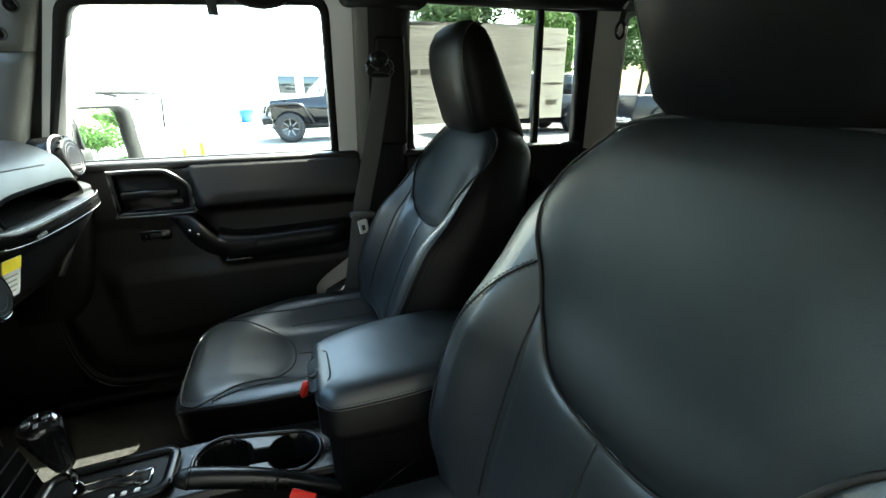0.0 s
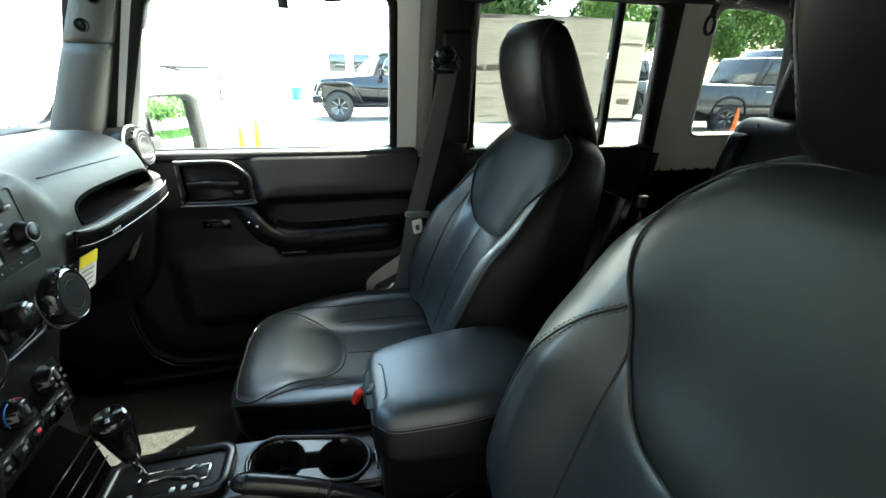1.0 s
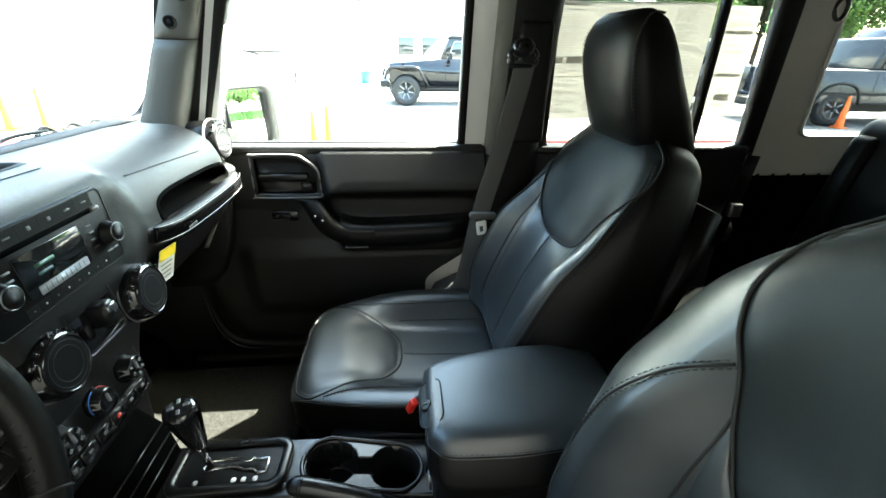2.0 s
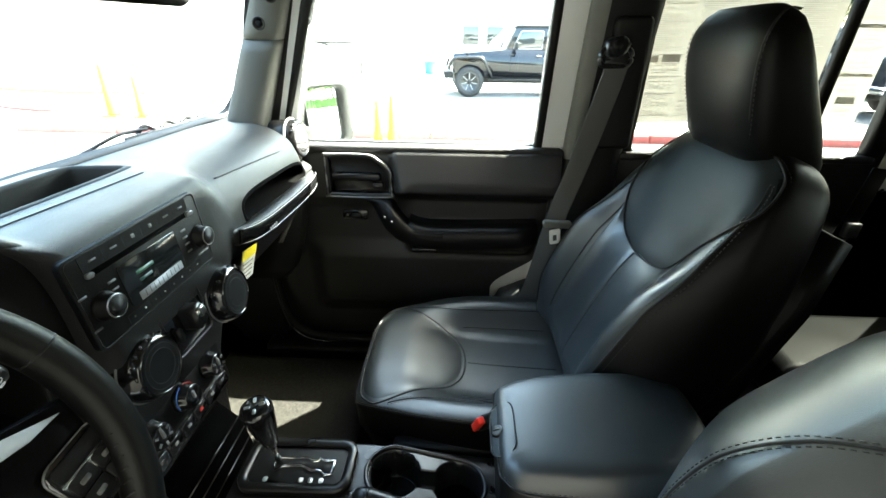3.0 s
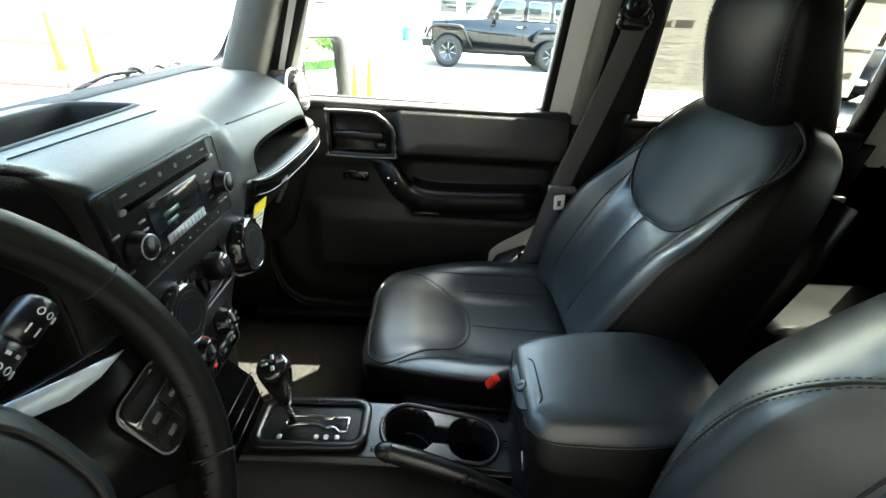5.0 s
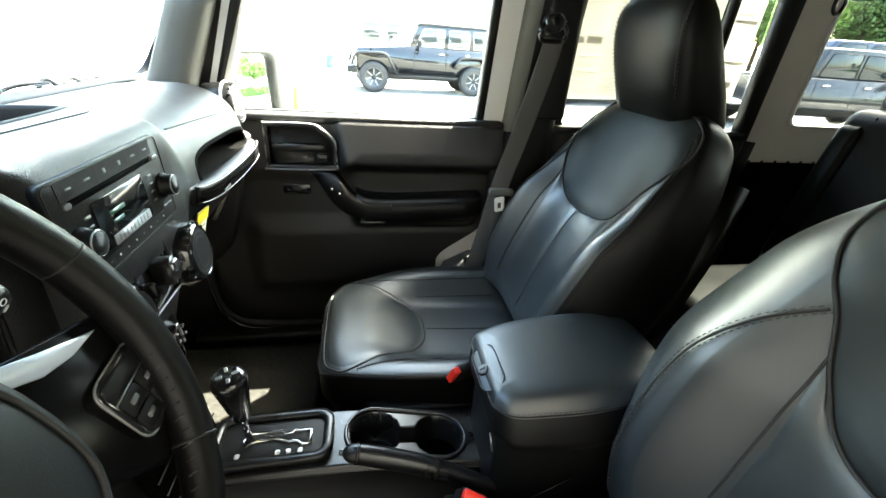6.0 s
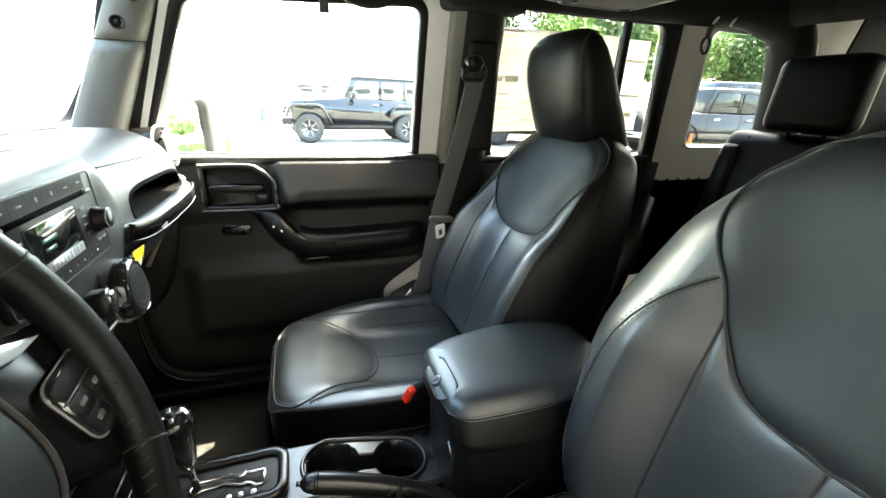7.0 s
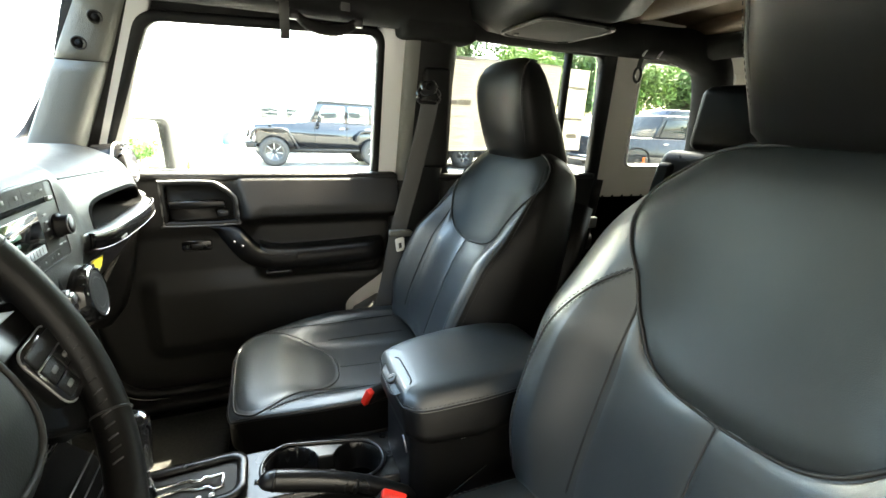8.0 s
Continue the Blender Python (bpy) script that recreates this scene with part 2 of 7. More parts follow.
def spline(pts, n=8, closed=False):
    """Points on a Catmull-Rom curve through pts."""
    P = [Vector(p) for p in pts]
    out, m = [], len(P)
    for i in range(m if closed else m - 1):
        if closed:
            a, b, c, d = P[i - 1], P[i], P[(i + 1) % m], P[(i + 2) % m]
        else:
            a, b, c, d = P[max(i - 1, 0)], P[i], P[i + 1], P[min(i + 2, m - 1)]
        for k in range(n):
            t = k / n
            out.append(0.5 * ((2 * b) + (c - a) * t + (2 * a - 5 * b + 4 * c - d) * t * t + (3 * b - a - 3 * c + d) * t ** 3))
    if not closed:
        out.append(P[-1])
    return out


def tube(pts, r, n=10, closed=False, flat=1.0, up=(0, 0, 1)):
    """A round bar along points; r may be a list. flat squeezes it along the side of up."""
    P = [Vector(p) for p in pts]
    rings, upv = [], Vector(up)
    for i, p in enumerate(P):
        t = (P[(i + 1) % len(P)] - P[i - 1]) if closed else (P[min(i + 1, len(P) - 1)] - P[max(i - 1, 0)])
        t.normalize()
        s = t.cross(upv)
        if s.length < 1e-4:
            s = t.cross(Vector((1, 0.01, 0)))
        s.normalize()
        u = s.cross(t)
        rr = r[i] if isinstance(r, (list, tuple)) else r
        rings.append([p + s * (rr * math.cos(2 * math.pi * k / n)) + u * (rr * flat * math.sin(2 * math.pi * k / n)) for k in range(n)])
    if closed:
        rings.append(rings[0])
        bm = loft(rings, cap=False)
        bmesh.ops.remove_doubles(bm, verts=bm.verts[:], dist=1e-6)
        return bm
    return loft(rings)


def strap(pts, width, thick, side):
    """A flat band along points; side: a direction (or one for each point) across the band."""
    P = [Vector(p) for p in pts]
    rings = []
    for i, p in enumerate(P):
        t = (P[min(i + 1, len(P) - 1)] - P[max(i - 1, 0)]).normalized()
        s = Vector(side[i] if isinstance(side, list) else side)
        s = (s - t * s.dot(t)).normalized()
        u = s.cross(t)
        w = width[i] if isinstance(width, list) else width
        rings.append([p + s * w / 2 * a + u * thick / 2 * b for a, b in ((-1, -0.6), (-0.92, -1), (0.92, -1), (1, -0.6), (1, 0.6), (0.92, 1), (-0.92, 1), (-1, 0.6))])
    return loft(rings)


def plate(outline, thick, m, bevel=0.002, seg=2):
    """A sheet of that outline (x, y pairs), its front at z = thick, put at the pose m."""
    bm = bmesh.new()
    lo = [bm.verts.new((x, y, 0)) for x, y in outline]
    hi = [bm.verts.new((x, y, thick)) for x, y in outline]
    bm.faces.new(lo[::-1])
    top = bm.faces.new(hi)
    n = len(lo)
    for i in range(n):
        bm.faces.new((lo[i], lo[(i + 1) % n], hi[(i + 1) % n], hi[i]))
    if bevel > 0:
        bmesh.ops.bevel(bm, geom=list(top.edges), offset=bevel, segments=seg, profile=0.5, affect="EDGES")
    return place(bm, m)


def rrect(w, h, r, n=5):
    """A rectangle with round corners, as x, y pairs."""
    r = min(r, w / 2 - 1e-4, h / 2 - 1e-4)
    out = []
    for cx, cy, a0 in ((w / 2 - r, h / 2 - r, 0), (-w / 2 + r, h / 2 - r, 90), (-w / 2 + r, -h / 2 + r, 180), (w / 2 - r, -h / 2 + r, 270)):
        for k in range(n + 1):
            a = radians(a0 + 90 * k / n)
            out.append((cx + r * math.cos(a), cy + r * math.sin(a)))
    return out


def circle(r, n=28):
    return [(r * math.cos(2 * math.pi * k / n), r * math.sin(2 * math.pi * k / n)) for k in range(n)]


def round_poly(pts, r=0.02, n=5):
    """A polygon with rounded corners."""
    out, m = [], len(pts)
    for i in range(m):
        a, b, c = Vector(pts[i - 1]), Vector(pts[i]), Vector(pts[(i + 1) % m])
        u, v = (a - b), (c - b)
        k = min(r, u.length * 0.45, v.length * 0.45)
        p, q = b + u.normalized() * k, b + v.normalized() * k
        for j in range(n + 1):
            t = j / n
            out.append(tuple((1 - t) ** 2 * p + 2 * t * (1 - t) * b + t * t * q))
    return out


def ring_plate(outer, inner, thick, m):
    """A flat frame between two outlines of equally many points."""
    rings = []
    for z, o in ((0, outer), (thick * 0.7, outer), (thick, [tuple(Vector(a).lerp(Vector(b), 0.12)) for a, b in zip(outer, inner)]), (thick, [tuple(Vector(a).lerp(Vector(b), 0.88)) for a, b in zip(outer, inner)]), (thick * 0.7, inner), (0, inner), (0, outer)):
        rings.append([(x, y, z) for x, y in o])
    bm = loft(rings, cap=False)
    bmesh.ops.remove_doubles(bm, verts=bm.verts[:], dist=1e-6)
    return place(bm, m)


def basis(origin, normal, up=(0, 0, 1)):
    """A pose whose z is normal, y is near up."""
    z = Vector(normal).normalized()
    x = Vector(up).cross(z).normalized()
    y = z.cross(x)
    return Matrix((( x[0], y[0], z[0], origin[0]), (x[1], y[1], z[1], origin[1]), (x[2], y[2], z[2], origin[2]), (0, 0, 0, 1)))


def turned(profile, m, n=28):
    """A turned form: profile of (radius, height) pairs round the z axis of m."""
    rings = [[(r * math.cos(2 * math.pi * k / n), r * math.sin(2 * math.pi * k / n), z) for k in range(n)] for r, z in profile]
    return place(loft(rings), m)


def pad(surface, outline, rise, sink=0.003, rings=9):
    """A cushion panel on a surface(u, v) -> (point, normal), inside an outline of (u, v)."""
    cu, cv = sum(p[0] for p in outline) / len(outline), sum(p[1] for p in outline) / len(outline)
    bm = bmesh.new()
    rows = []
    for k in range(rings + 1):
        r = (k / rings) ** 0.7 if k else 0.02
        row = []
        for u, v in outline:
            p, nrm = surface(cu + (u - cu) * r, cv + (v - cv) * r)
            row.append(bm.verts.new(p + nrm * (rise * (1 - r ** 10) - sink * r ** 10)))
        rows.append(row)
    n = len(outline)
    for a, b in zip(rows, rows[1:]):
        for i in range(n):
            bm.faces.new((a[i], a[(i + 1) % n], b[(i + 1) % n], b[i]))
    bm.faces.new(rows[0])
    return bm


def on_surface(surface, uv, lift=0.0):
    out = []
    for u, v in uv:
        p, nrm = surface(u, v)
        out.append(p + nrm * lift)
    return out


def stitches(points, length=0.0045, gap=0.0035, r=0.0006):
    """Short threads along a line, in one mesh."""
    bm = bmesh.new()
    step, pos, going = length + gap, 0.0, 0.0
    for a, b in zip(points, points[1:]):
        d = b - a
        L = d.length
        if L < 1e-6:
            continue
        d = d / L
        while pos < L:
            p = a + d * pos
            q = p + d * length
            s = d.cross(Vector((0.3, 0.5, 0.8))).normalized() * r
            u = d.cross(s).normalized() * r
            lo = [bm.verts.new(p + v) for v in (s, u, -s, -u)]
            hi = [bm.verts.new(q + v) for v in (s, u, -s, -u)]
            for i in range(4):
                bm.faces.new((lo[i], lo[(i + 1) % 4], hi[(i + 1) % 4], hi[i]))
            bm.faces.new(lo[::-1])
            bm.faces.new(hi)
            pos += step
        pos -= L
    return bm


def grid(nu, nv, f):
    """An open sheet: f(i/nu, j/nv) gives its points."""
    bm = bmesh.new()
    rows = [[bm.verts.new(f(i / nu, j / nv)) for j in range(nv + 1)] for i in range(nu + 1)]
    for i in range(nu):
        for j in range(nv):
            bm.faces.new((rows[i][j], rows[i + 1][j], rows[i + 1][j + 1], rows[i][j + 1]))
    return bm


CY = -0.03                       # the vehicle's centre line



# ---- the cabin shell ----
FLOOR = 0.54
SIDE = Matrix(((1, 0, 0, 0), (0, -0.2149, -0.9766, 0.70), (0, 0.9766, -0.2149, 1.24), (0, 0, 0, 1)))   # leaning plane of the passenger side windows


def side(pts):
    return [(x, (z - 1.24) / 0.9766) for x, z in pts]


def sidewall(pts, thick, mat, name, parent, back=0.0, r=0.0, bevel=0.004, label=""):
    o = side(pts)
    if r > 0:
        o = round_poly(o, r)
    return part(name, plate(o, thick, SIDE @ Matrix.Translation((0, 0, back)), bevel), mat, parent, label)


floor = thing("floor", "black carpeted vehicle floor with a raised centre tunnel", "floor", kind="structure")
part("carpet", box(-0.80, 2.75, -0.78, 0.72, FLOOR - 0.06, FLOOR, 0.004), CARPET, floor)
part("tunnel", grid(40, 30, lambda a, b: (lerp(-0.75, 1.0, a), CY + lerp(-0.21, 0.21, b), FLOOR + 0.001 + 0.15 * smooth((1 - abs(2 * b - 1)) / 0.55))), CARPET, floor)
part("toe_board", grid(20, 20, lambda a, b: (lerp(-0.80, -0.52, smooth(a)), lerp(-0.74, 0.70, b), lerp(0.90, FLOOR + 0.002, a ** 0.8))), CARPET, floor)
part("sill_plate", box(-0.42, 0.62, 0.60, 0.70, FLOOR, 0.572, 0.012), PLASTIC, floor)
mat_thing = tagged(part("floor_mat", grid(30, 24, lambda a, b: (lerp(-0.53, -0.03, a), lerp(0.17, 0.57, b), FLOOR + 0.010 + 0.12 * max(0, 0.25 - a) ** 1.5)), MAT), "worn grey carpet mat in the passenger footwell", "floor mat")
solid = mat_thing.modifiers.new("thickness", "SOLIDIFY")
solid.thickness = 0.008

firewall = tagged(part("wall_front", box(-0.86, -0.80, -0.78, 0.72, FLOOR - 0.06, 1.17, 0.01), PLASTIC), "black bulkhead under the dashboard", "wall", kind="structure")

# roof: hardtop with its ribs
roof_bm = grid(60, 30, lambda a, b: (lerp(-0.22, 2.75, a), lerp(-0.70, 0.64, b), 1.775 + 0.035 * (1 - (2 * b - 1) ** 2) - 0.02 * (1 - smooth(a * 6)) - 0.012 * smooth(1 - abs(a - 0.335) * 40)))
for xr in (1.25, 1.62, 2.0, 2.38):
    join(roof_bm, box(xr - 0.025, xr + 0.025, -0.66, 0.60, 1.775, 1.79, 0.006))
roof = tagged(part("ceiling", roof_bm, HEADLINER), "tan underside of the hardtop with shallow ribs", "ceiling", kind="structure")
so = roof.modifiers.new("thickness", "SOLIDIFY")
so.thickness, so.offset = 0.03, 1.0
header = tagged(part("trim_header", box(-0.27, -0.06, -0.70, 0.63, 1.66, 1.79, 0.03, 4), PLASTIC), "black padded windscreen header", "trim", kind="structure")

# far side of the cabin and tail, which close it behind the camera
wall_left = thing("wall_left", "body side behind the open driver's door opening", "wall", kind="structure")
part("lower_panel", box(0.72, 2.75, -0.80, -0.76, FLOOR, 1.22, 0.01), PLASTIC, wall_left)
part("post", box(0.70, 0.82, -0.80, -0.72, FLOOR, 1.76, 0.02), PAINT, wall_left)
part("post", box(1.62, 1.76, -0.80, -0.72, 1.20, 1.76, 0.02), PLASTIC, wall_left)
part("rail", box(-0.25, 2.75, -0.78, -0.68, 1.70, 1.80, 0.02), PLASTIC, wall_left)
part("front_post", tube([(-0.44, -0.74, 1.20), (-0.36, -0.72, 1.36), (-0.19, -0.68, 1.74)], 0.05, 12), PLASTIC, wall_left)
part("pane", box(0.82, 2.71, -0.775, -0.770, 1.21, 1.72, 0), TINTED, wall_left, flat=True)
part("rocker", box(-0.60, 0.75, -0.84, -0.74, 0.44, 0.575, 0.02), PAINT, wall_left)
wall_back = thing("wall_back", "tailgate with a wide rear window opening", "wall", kind="structure")
part("lower_panel", box(2.72, 2.78, -0.78, 0.72, FLOOR, 1.22, 0.01), PLASTIC, wall_back)
part("post", box(2.70, 2.78, -0.78, -0.62, 1.22, 1.80, 0.01), PLASTIC, wall_back)
part("post", box(2.70, 2.78, 0.56, 0.72, 1.22, 1.80, 0.01), PLASTIC, wall_back)
part("pane", box(2.735, 2.74, -0.63, 0.57, 1.21, 1.80, 0), TINTED, wall_back, flat=True)

# two unseen walls, added to keep sky light off the driver's seat
wall_block_front = tagged(part("wall_block_front", box(-12.3, -12, -9, 5.5, 0, 9.0, 0.02), DARKWALL), "unseen dark wall added ahead to block sky light", "wall", kind="structure")
wall_block_side = tagged(part("wall_block_side", box(-7, 9, -1.55, -1.35, 0, 3.4, 0.02), DARKWALL), "unseen dark grey wall added to block light on the driver's side", "wall", kind="structure")

# passenger side body: posts, seals and panes
wall_right = thing("wall_right", "white painted body side with black trimmed pillars", "wall", kind="structure")
sidewall([(-0.44, 1.16), (-0.325, 1.16), (-0.125, 1.70), (-0.24, 1.70)], 0.03, RUBBER, "seal", wall_right, back=-0.005)
sidewall([(-0.345, 1.16), (-0.27, 1.16), (-0.085, 1.70), (-0.155, 1.70)], 0.025, PAINT, "post", wall_right, back=-0.002, bevel=0.006)
sidewall([(0.435, 1.16), (0.585, 1.16), (0.585, 1.72), (0.435, 1.72)], 0.035, PAINT, "post", wall_right, back=-0.01, bevel=0.012)
sidewall([(-0.20, 1.620), (0.44, 1.645), (1.30, 1.665), (1.30, 1.81), (-0.16, 1.81)], 0.04, RUBBER, "rail", wall_right, back=-0.045)
part("kick_panel", box(-0.86, -0.365, 0.668, 0.70, FLOOR - 0.04, 1.15, 0.01), PLASTIC, wall_right)
part("hinge_cover", box(-0.44, -0.27, 0.700, 0.722, 0.55, 1.20, 0.004), RUBBER, wall_right)
part("rocker", box(-0.62, 1.45, 0.70, 0.80, 0.42, 0.572, 0.02), PAINT, wall_right)
# rubber seal round the lower door opening
seal_pts = spline([(-0.345, 0.672, 1.21), (-0.362, 0.66, 0.95), (-0.352, 0.655, 0.72), (-0.31, 0.652, 0.615), (-0.21, 0.652, 0.580), (0.05, 0.652, 0.573), (0.35, 0.652, 0.572), (0.56, 0.652, 0.573)], 10)
part("seal", tube(seal_pts, 0.014, 10), RUBBER, wall_right)
part("seal_lip", tube([p + Vector((0, -0.016, -0.010)) for p in seal_pts], 0.004, 8), SATIN, wall_right)

# A pillar with two bolt holes
pillar_a = thing("trim_pillar", "grey vinyl windscreen pillar trim with two dark bolts", "pillar trim", kind="structure")
pa, pb = Vector((-0.350, 0.645, 1.300)), Vector((-0.167, 0.600, 1.70))
pax = (pb - pa).normalized()


def pillar_ring(p, w, d):
    s = Vector((1, 0, 0))
    u = pax.cross(s).normalized()
    if u.y > 0:
        u = -u
    return [p + s * (w * a) + u * (d * b) for a, b in ((-0.5, -0.4), (-0.5, 0.3), (-0.42, 0.75), (-0.2, 0.97), (0.1, 1.0), (0.32, 0.9), (0.46, 0.6), (0.5, 0.1), (0.5, -0.4))]


def pillar_piece(t0, t1):
    return loft([pillar_ring(pa.lerp(pb, lerp(t0, t1, k / 14)), lerp(0.112, 0.094, lerp(t0, t1, k / 14)) * (1 - 0.02 * (k in (0, 14))), 0.036 * (1 - 0.15 * (k in (0, 14)))) for k in range(15)])


part("lower_cover", pillar_piece(-0.35, 0.515), PILLAR, pillar_a)
part("upper_cover", pillar_piece(0.52, 1.15), PILLAR, pillar_a)
for tt, xo in ((0.598, -0.006), (0.735, 0.008)):
    c = pa.lerp(pb, tt) + Vector((xo, -0.0365, 0.0))
    bolt = part("bolt", turned([(0.0, -0.006), (0.0145, -0.006), (0.0145, 0.003), (0.0125, 0.0045), (0.0110, 0.001), (0.0, 0.001)], basis(c, (0.25, -1, -0.15)), 18), DARKMETAL, pillar_a)
    part("bolt_head", turned([(0.0, 0.0), (0.0085, 0.0), (0.008, 0.005), (0.0, 0.0055)], basis(c + Vector((0, 0.002, 0)), (0.25, -1, -0.15)), 6), RUBBER, bolt)


# windows
def window(name, inner, frame_w, label, glass):
    w = thing(name, label, "window", kind="structure")
    cx, cz = sum(p[0] for p in inner) / len(inner), sum(p[1] for p in inner) / len(inner)
    i2 = round_poly(side(inner), 0.03, 6)
    out = []
    for x, z in inner:
        out.append((x + math.copysign(frame_w, x - cx), z + math.copysign(frame_w, z - cz)))
    o2 = round_poly(side(out), 0.045, 6)
    part("window_frame", ring_plate(o2, i2, 0.030, SIDE @ Matrix.Translation((0, 0, -0.004))), RUBBER, w)
    g = part("pane", plate(i2, 0.004, SIDE @ Matrix.Translation((0, 0, -0.014)), 0), glass, w, flat=True)
    g.visible_shadow = glass is TINTED
    return w


FRONTWIN = [(-0.272, 1.228), (0.430, 1.228), (0.429, 1.632), (-0.112, 1.606)]
REARWIN = [(0.698, 1.236), (1.326, 1.236), (1.230, 1.652), (0.664, 1.652)]
window("window_1", FRONTWIN, 0.024, "front passenger door window in a black rubber frame", GLASS)
w2 = window("window_2", REARWIN, 0.024, "rear passenger door window split by a slim black bar", TINTED)
part("divider", plate(side([(1.148, 1.22), (1.170, 1.22), (1.100, 1.66), (1.082, 1.66)]), 0.024, SIDE @ Matrix.Translation((0, 0, -0.002)), 0.004), RUBBER, w2)

# rear quarter: cream inner panel with its own window
QIN = [(1.500, 1.275), (2.05, 1.275), (1.93, 1.655), (1.420, 1.655)]
QOUT = [(1.335, 1.13), (2.12, 1.13), (2.12, 1.81), (1.285, 1.81)]
w3 = thing("window_3", "rear quarter window in the cream inner side of the hardtop", "window", kind="structure")
qi, qo = round_poly(side(QIN), 0.035, 6), round_poly(side(QOUT), 0.01, 6)
part("panel", ring_plate(qo, qi, 0.022, SIDE @ Matrix.Translation((0, 0, 0.0))), CREAM, w3)
sidewall([(2.12, 1.13), (2.74, 1.13), (2.74, 1.81), (2.12, 1.81)], 0.022, RUBBER, "rear_trim", w3)
qg = part("pane", plate(qi, 0.004, SIDE @ Matrix.Translation((0, 0, -0.006)), 0), TINTED, w3, flat=True)
part("seal", ring_plate(round_poly(side([(1.492, 1.267), (2.058, 1.267), (1.938, 1.663), (1.412, 1.663)]), 0.040, 6), qi, 0.026, SIDE), PAINT, w3)
sidewall([(1.338, 1.12), (1.386, 1.12), (1.278, 1.72), (1.218, 1.72)], 0.034, RUBBER, "post", wall_right, back=0.0, bevel=0.01)
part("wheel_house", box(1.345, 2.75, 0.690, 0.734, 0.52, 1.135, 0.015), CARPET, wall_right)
part("quarter_skin", box(1.43, 2.78, 0.736, 0.766, 0.42, 1.20, 0.01), PAINT, wall_right)
for k in range(7):
    part("rivet", turned([(0.0, 0), (0.006, 0), (0.005, 0.003), (0, 0.0035)], SIDE @ Matrix.Translation((1.375 + k * 0.055, (1.142 - 1.24) / 0.9766, 0.022)), 10), RUBBER, w3)

# windscreen
WS = Matrix(((0, 0.5215, 0.8533, -0.435), (1, 0, 0, 0), (0, 0.8533, -0.5215, 1.326), (0, 0, 0, 1)))
w4 = thing("window_4", "windscreen seen across the dashboard", "window", kind="structure")
ws_in = round_poly([(-0.74, 0.0), (0.70, 0.0), (0.68, 0.44), (-0.72, 0.44)], 0.05, 6)
ws_out = round_poly([(-0.78, -0.012), (0.74, -0.012), (0.72, 0.50), (-0.76, 0.50)], 0.05, 6)
part("window_frame", ring_plate(ws_out, ws_in, 0.02, WS), RUBBER, w4)
wsg = part("pane", plate(ws_in, 0.005, WS @ Matrix.Translation((0, 0, -0.008)), 0), GLASS, w4, flat=True)
wsg.visible_shadow = False
wiper = thing("windscreen_wiper", "black wiper arm resting at the foot of the windscreen", "wiper")
part("arm", tube(spline([(-0.53, 0.300, 1.296), (-0.51, 0.335, 1.312), (-0.505, 0.385, 1.321), (-0.505, 0.47, 1.317)], 6), 0.004, 8), RUBBER, wiper)
part("blade", box(-0.513, -0.503, 0.40, 0.78, 1.299, 1.311, 0.003), RUBBER, wiper)
for k in range(4):
    part("bracket", tube(spline([(-0.508, 0.44 + k * 0.08, 1.309), (-0.508, 0.465 + k * 0.08, 1.324 - 0.003 * k), (-0.508, 0.50 + k * 0.08, 1.309)], 5), 0.005, 8), RUBBER, wiper)
cowl = tagged(part("cowl", grid(8, 40, lambda a, b: (lerp(-0.95, -0.50, a), lerp(-0.74, 0.68, b), lerp(1.20, 1.262, a))), RUBBER), "black cowl below the windscreen", "trim", kind="structure")

# ---- front passenger door ----
door = thing("door_1", "closed front passenger door with a black grained plastic lining", "door", kind="structure")


def bumpbox(x, z, x0, x1, z0, z1, e):
    return smooth((x - x0) / e + 0.5) * smooth((x1 - x) / e + 0.5) * smooth((z - z0) / e + 0.5) * smooth((z1 - z) / e + 0.5)


def door_y(x, z):
    y = 0.690
    y -= 0.020 * smooth((z - 1.245) / -0.03)
    y -= 0.036 * bumpbox(x, z, 0.045, 0.56, 1.105, 1.30, 0.045)                    # upper bolster
    y -= 0.012 * bumpbox(x, z, -0.34, 0.075, 1.075, 1.30, 0.05)                    # field of the handle
    y -= 0.070 * bumpbox(x, z, 0.085, 0.44, 0.940, 1.005, 0.050)                   # armrest root
    y -= 0.016 * smooth((1.235 - z) / 0.10) * smooth((z - 1.10) / 0.02) * smooth((x - 0.03) / 0.05)
    y += 0.026 * smooth((0.95 - z) / 0.36) - 0.022 * bumpbox(x, z, -0.22, 0.56, 0.70, 0.93, 0.07)    # lower field
    y = max(y, 0.655 - 0.38 * (1.246 - z))                                          # slope below the sill
    y += 0.030 * smooth((z - 1.228) / 0.014) ** 2                                  # rounded top edge
    return y


XA, XB = -0.372, 0.505


def door_sheet(a, b):
    z = lerp(0.566, 1.2405, b)
    xr = XB - 0.17 * smooth((0.985 - z) / 0.19) ** 1.3
    x = lerp(XA + 0.06 * (1 - smooth((z - 0.58) / 0.10)), xr, a)
    return (x, door_y(x, z), z)


part("door_panel", grid(120, 110, door_sheet), DOORP, door)
part("sill_top", box(-0.372, 0.507, 0.652, 0.72, 1.222, 1.246, 0.010, 3), DOORP, door)
part("weatherstrip", box(-0.27, 0.44, 0.690, 0.705, 1.236, 1.250, 0.004), RUBBER, door)
part("end_cap", box(0.485, 0.512, 0.652, 0.735, 0.95, 1.243, 0.010, 3), DOORP, door)
part("outer_skin", box(-0.42, 0.56, 0.725, 0.76, 0.56, 1.225, 0.01), PAINT, door)
